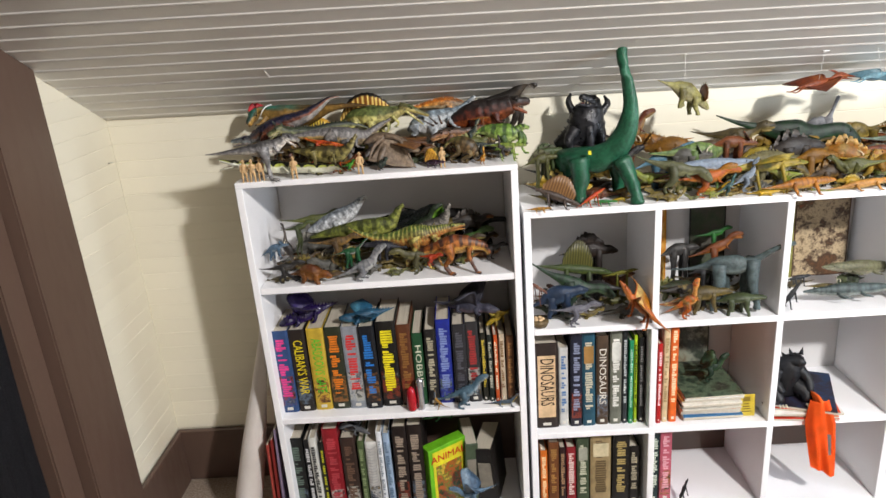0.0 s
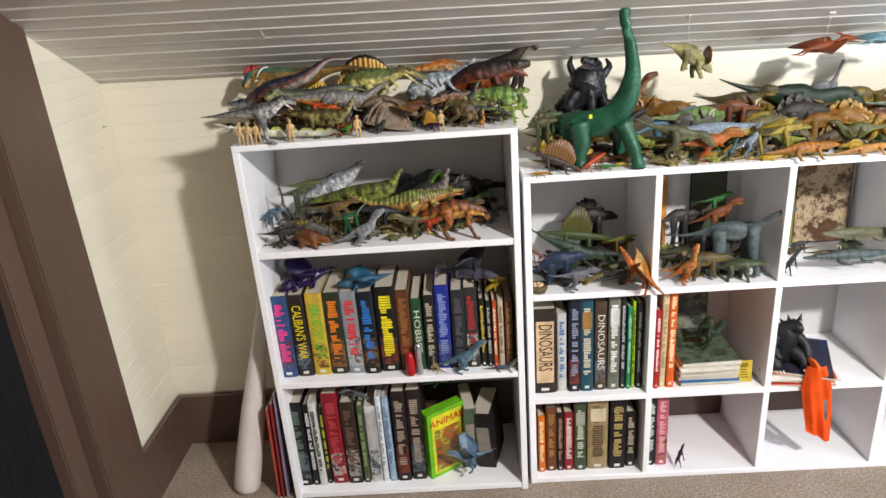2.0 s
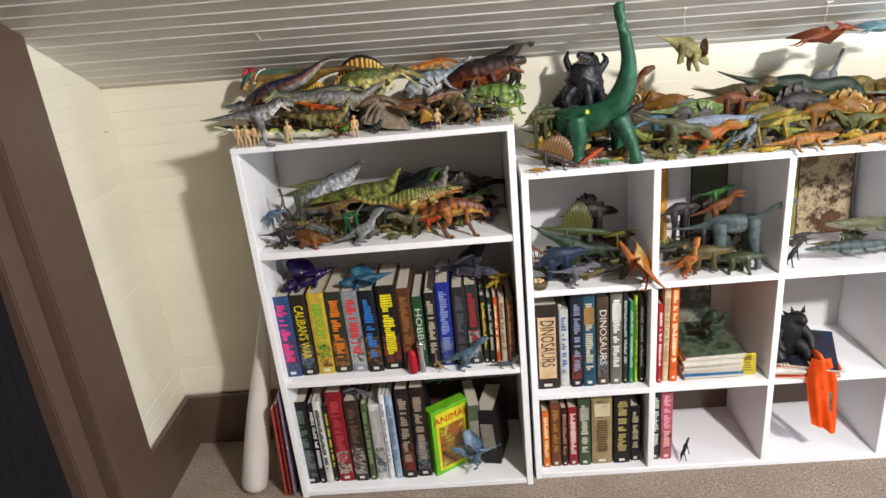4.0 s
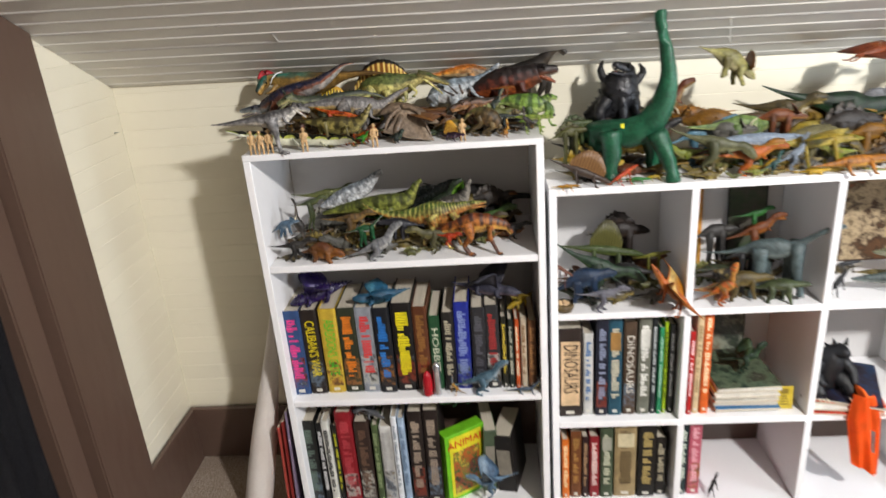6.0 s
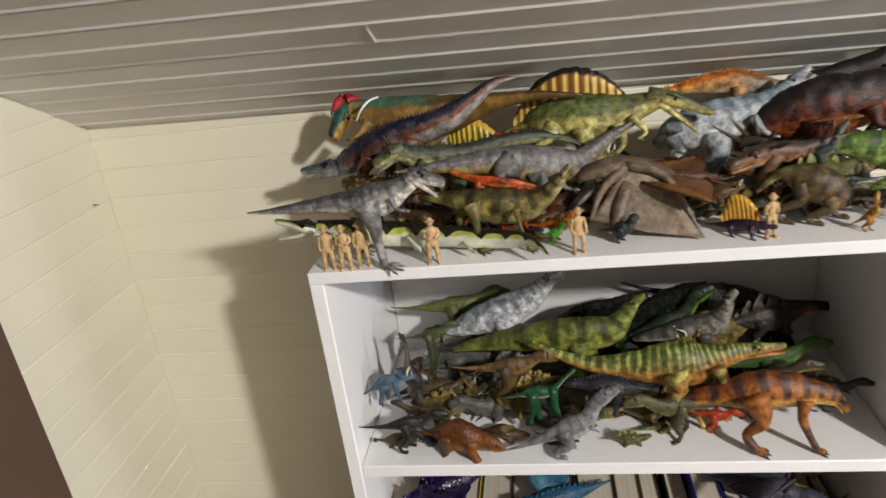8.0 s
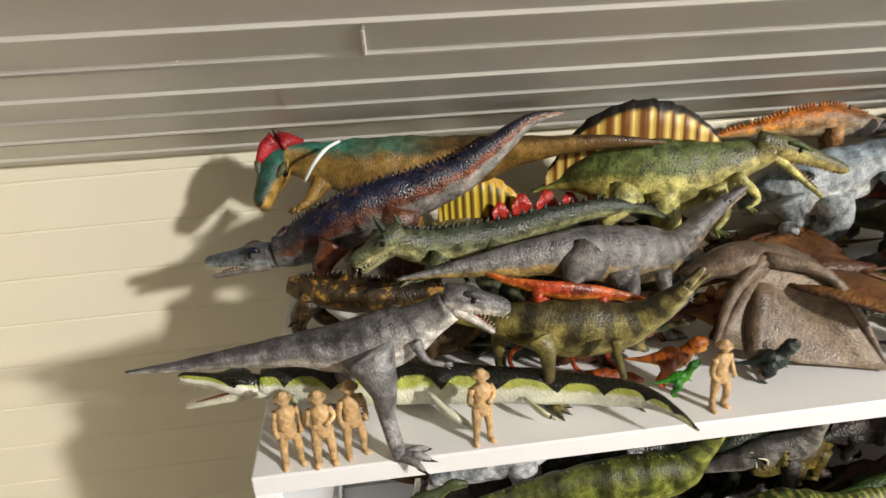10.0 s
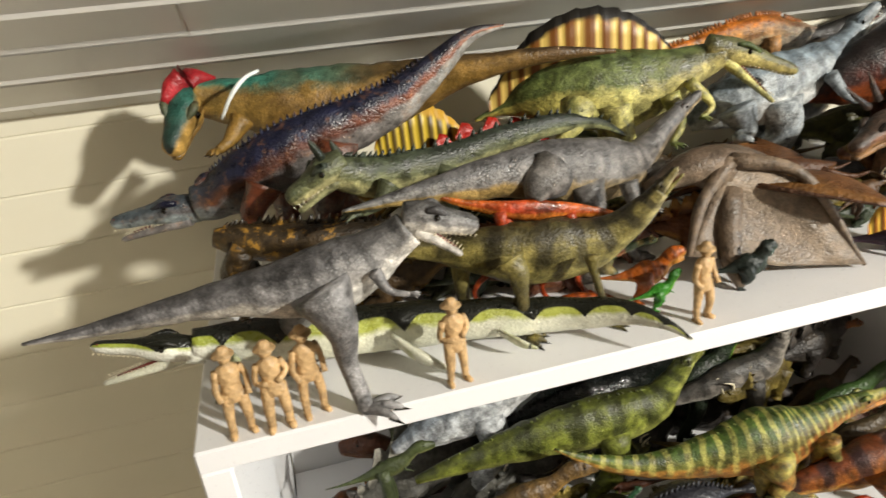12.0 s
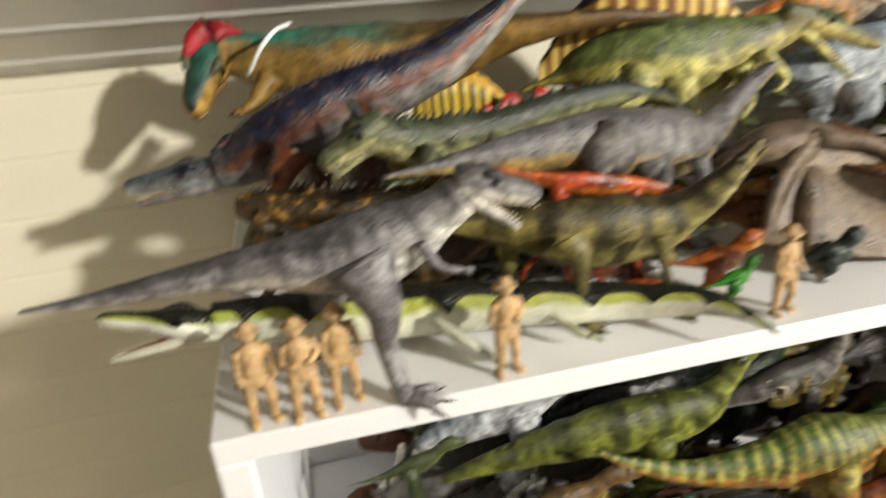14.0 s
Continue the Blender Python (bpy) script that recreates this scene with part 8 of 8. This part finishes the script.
# framed and printed boards at the back of the cubes
def board(name, x0, x1, z0, z1, y, colr, label, patches, seed, edge=None):
    o = empty(name, label, "picture", (x0, y, z0))
    o.rotation_euler = (radians(-3), 0, 0)
    part("board", boxed((0, 0, 0), (x1 - x0, 0.003, z1 - z0), 0.0005), cloth(colr), o)
    part("printed_sheet", boxed((0.004, -0.0007, 0.004), (x1 - x0 - 0.004, -0.0001, z1 - z0 - 0.03)), printed("print_" + name, patches, 13, seed), o)
    part("printed_heading", boxed((0.01, -0.0007, z1 - z0 - 0.024), (x1 - x0 - 0.01, -0.0001, z1 - z0 - 0.01)), printed("heading_" + name, patches[::-1], 60, seed + 0.5), o)
    if edge:
        part("spine_strip", boxed((-0.008, -0.002, 0), (-0.0005, 0.004, z1 - z0)), cloth(edge), o, "olive edge strip")
    return o


board("dinosaur_poster", 1.372, 1.515, B_SHELF[0] + 0.002, 0.835, BY + 0.225, "54392a", "printed picture board with a crowded dinosaur scene", ("2c201a", "6a4c34", "3c2c22", "b8a484", "54452f", "8a4a2c"), 2, "8a8a44")
board("picture_book", 1.10, 1.195, B_SHELF[0] + 0.002, 0.83, BY + 0.232, "141416", "black picture book standing face out at the back", ("2c2c30", "3c4a34", "504c44", "24201c"), 3)
board("orange_card", 1.0, 1.04, B_SHELF[0] + 0.002, 0.80, BY + 0.235, "c8861c", "orange printed card at the back of the cube", ("e0a83c", "b06a14", "e8c870"), 4)
board("picture_card", 1.04, 1.17, B_SHELF[1] + 0.002, B_SHELF[1] + 0.24, BY + 0.236, "3a4438", "dark printed card behind the toy dragon", ("54604c", "2c342c", "8a9080", "6a5a44"), 6)

# nest, little canisters
s = Shape(4)
s.tube([(0.672, 0.045, B_SHELF[0] + h) for h in (0.0005, 0.012, 0.018, 0.016, 0.011)], [0.019, 0.024, 0.023, 0.017, 0.006], 16, 0, (1, 0, 0), 0.06)
for i in range(5):
    s.ball((0.672 + 0.009 * math.cos(i * 1.26), 0.045 + 0.009 * math.sin(i * 1.26), B_SHELF[0] + 0.017), 0.0055, 1, 7)
s.place("toy_nest", [skin("6a5634", "8a7448"), gloss("egg_shell", "c8a880", 0.4)], (0.672, 0.045, B_SHELF[0]), "small brown toy nest holding eggs", "toy nest")
s = Shape(5)
s.tube([(0.345, 0.014, A_SHELF[1] + h) for h in (0.0005, 0.006, 0.04, 0.058, 0.066)], [0.010, 0.0125, 0.0125, 0.009, 0.003], 14, 0, (1, 0, 0), 0, 0.6)
s.place("toy_canister", [gloss("red_glossy_plastic", "a01420", 0.15)], (0.345, 0.014, A_SHELF[1]), "small glossy red rounded plastic canister", "canister")
s = Shape(6)
s.tube([(0.368, 0.016, A_SHELF[1] + h) for h in (0.0005, 0.004, 0.02, 0.022, 0.04, 0.042, 0.06, 0.062, 0.08, 0.088)], [0.0085, 0.009, 0.009, 0.0085, 0.009, 0.0085, 0.009, 0.0085, 0.009, 0.004], 14, 0, (1, 0, 0), 0, 0.6)
s.place("metal_tube", [gloss("brushed_silver", "c8c8cc", 0.25, 0.85)], (0.368, 0.016, A_SHELF[1]), "small ribbed silver tube standing in front of the books", "tube")

# bat and folders between the wall and the bookcase
s = Shape(8)
ax = [np.array((-0.152, 0.055, 0.002)) * (1 - f) + np.array((-0.019, 0.115, 0.60)) * f for f in (0, 0.01, 0.03, 0.2, 0.4, 0.55, 0.7, 0.85, 0.96, 0.975, 1.0)]
s.tube(ax, [0.028, 0.034, 0.0365, 0.036, 0.032, 0.026, 0.019, 0.0145, 0.0125, 0.017, 0.014], 20, 0, (1, 0, 0), 0, 0.6)
worn = painted("worn_white_bat", (0.74, 0.70, 0.66), (0.42, 0.36, 0.31), 0.4, 60, 0.2, 0.6)
s.place("baseball_bat", [worn], (-0.152, 0.055, 0), "worn white baseball bat leaning barrel-down in the corner", "baseball bat")
for i, (x, colr, h, lab) in enumerate(((-0.012, "8a7a94", 0.33, "mauve thin folder leaning against the bookcase side"), (-0.024, "8a2c28", 0.30, "red thin folder leaning against the bookcase side"), (-0.036, "a8443a", 0.285, "worn red thin folder leaning against the bookcase side"))):
    fo = empty("folder", lab, "folder", (x - 0.014, 0.012, 0.001), "leaning folders")
    fo.rotation_euler = (0, radians(2.2), 0)
    part("cover", boxed((-0.003, 0, 0), (0.003, 0.23, h), 0.001), cloth(colr), fo)
    part("page_block", boxed((-0.0018, 0.002, 0.002), (0.0018, 0.228, h + 0.001)), PAPER, fo, "paper edges")

def doorway_sheet():
    """Near-black sheet in deep folds, added across the doorway to blacken it."""
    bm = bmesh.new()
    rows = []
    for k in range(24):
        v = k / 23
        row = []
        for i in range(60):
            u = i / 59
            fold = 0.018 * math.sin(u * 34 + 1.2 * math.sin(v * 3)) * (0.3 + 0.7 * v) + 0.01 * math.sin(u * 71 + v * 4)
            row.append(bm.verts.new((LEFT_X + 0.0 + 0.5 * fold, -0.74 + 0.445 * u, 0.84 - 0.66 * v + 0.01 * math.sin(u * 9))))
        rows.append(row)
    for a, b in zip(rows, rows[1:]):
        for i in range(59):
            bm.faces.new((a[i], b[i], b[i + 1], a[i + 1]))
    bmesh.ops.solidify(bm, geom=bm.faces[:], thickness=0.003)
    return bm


tagged(part("hanging_garment", doorway_sheet(), DOOR_BLACK, smooth=True), "near-black folded sheet added across the doorway to blacken it", "garment")

# nail in the corner
s = Shape(2)
s.cone((LEFT_X + 0.001, 0.245, 1.0), (LEFT_X + 0.02, 0.235, 1.003), 0.0016, 6)
s.place("nail", [STEEL], (LEFT_X + 0.001, 0.245, 1.0), "small bent nail in the cream wall", "nail")


# caulked board joint and tape on the ceiling
slope_turn = math.degrees(math.atan(SLOPE))
for nm, x, y, w, l, lab in (("caulk_bead", 0.089, 0.079, 0.0022, 0.036, "white caulk bead over a ceiling board joint"), ("tape_strip", 1.018, 0.1, 0.006, 0.012, "white tape holding a thread to the ceiling"), ("tape_strip", 1.335, 0.12, 0.014, 0.008, "white tape holding a thread to the ceiling")):
    o = part(nm, boxed((-w / 2, -l / 2, -0.0022), (w / 2, l / 2, 0.0012), 0.0006), gloss("white_caulk", "f4f2ec", 0.5))
    o.matrix_world = pose(x, y, ceil_z(x, y) - 0.0015, -slope_turn, 0, 0)
    tagged(o, lab, "caulk" if nm == "caulk_bead" else "tape", kind="structure" if nm == "caulk_bead" else "")

# ---------------------------------------------------------------- wall boards
def plank_mesh(w, h, t):
    """A horizontal board with a rounded bead at its lower edge and a groove above it."""
    bm = bmesh.new()
    prof = [(0, 0.0), (-t + 0.0009, 0.0), (-t, 0.0012), (-t, h - 0.0016), (-t + 0.0009, h), (0, h)]
    a = [bm.verts.new((0, y, z)) for y, z in prof]
    b = [bm.verts.new((w, y, z)) for y, z in prof]
    bm.faces.new(a)
    bm.faces.new(b[::-1])
    for i in range(len(prof)):
        j = (i + 1) % len(prof)
        bm.faces.new((a[j], a[i], b[i], b[j]))
    bmesh.ops.recalc_face_normals(bm, faces=bm.faces)
    return finish(bm, "plank", CREAM)


PITCH = 0.0455
north_mesh = plank_mesh(RIGHT_X - LEFT_X - 0.001, PITCH, 0.006)
west_mesh = plank_mesh(WALL_Y + 0.003, PITCH, 0.006)
rows = random.Random(8)
for i in range(25):
    z = BASE_H + 0.001 + i * PITCH
    if z < 1.13:
        p = new("plank", north_mesh)
        p.location = (LEFT_X + 0.0005, WALL_Y + 0.006 + rows.uniform(0, 0.0004), z)
        p.parent = wall_north
    p = new("plank", west_mesh)
    p.matrix_world = pose(LEFT_X - 0.006 + rows.uniform(-0.0003, 0), 0.0, z, 0, 0, 90)
    p.parent = wall_west
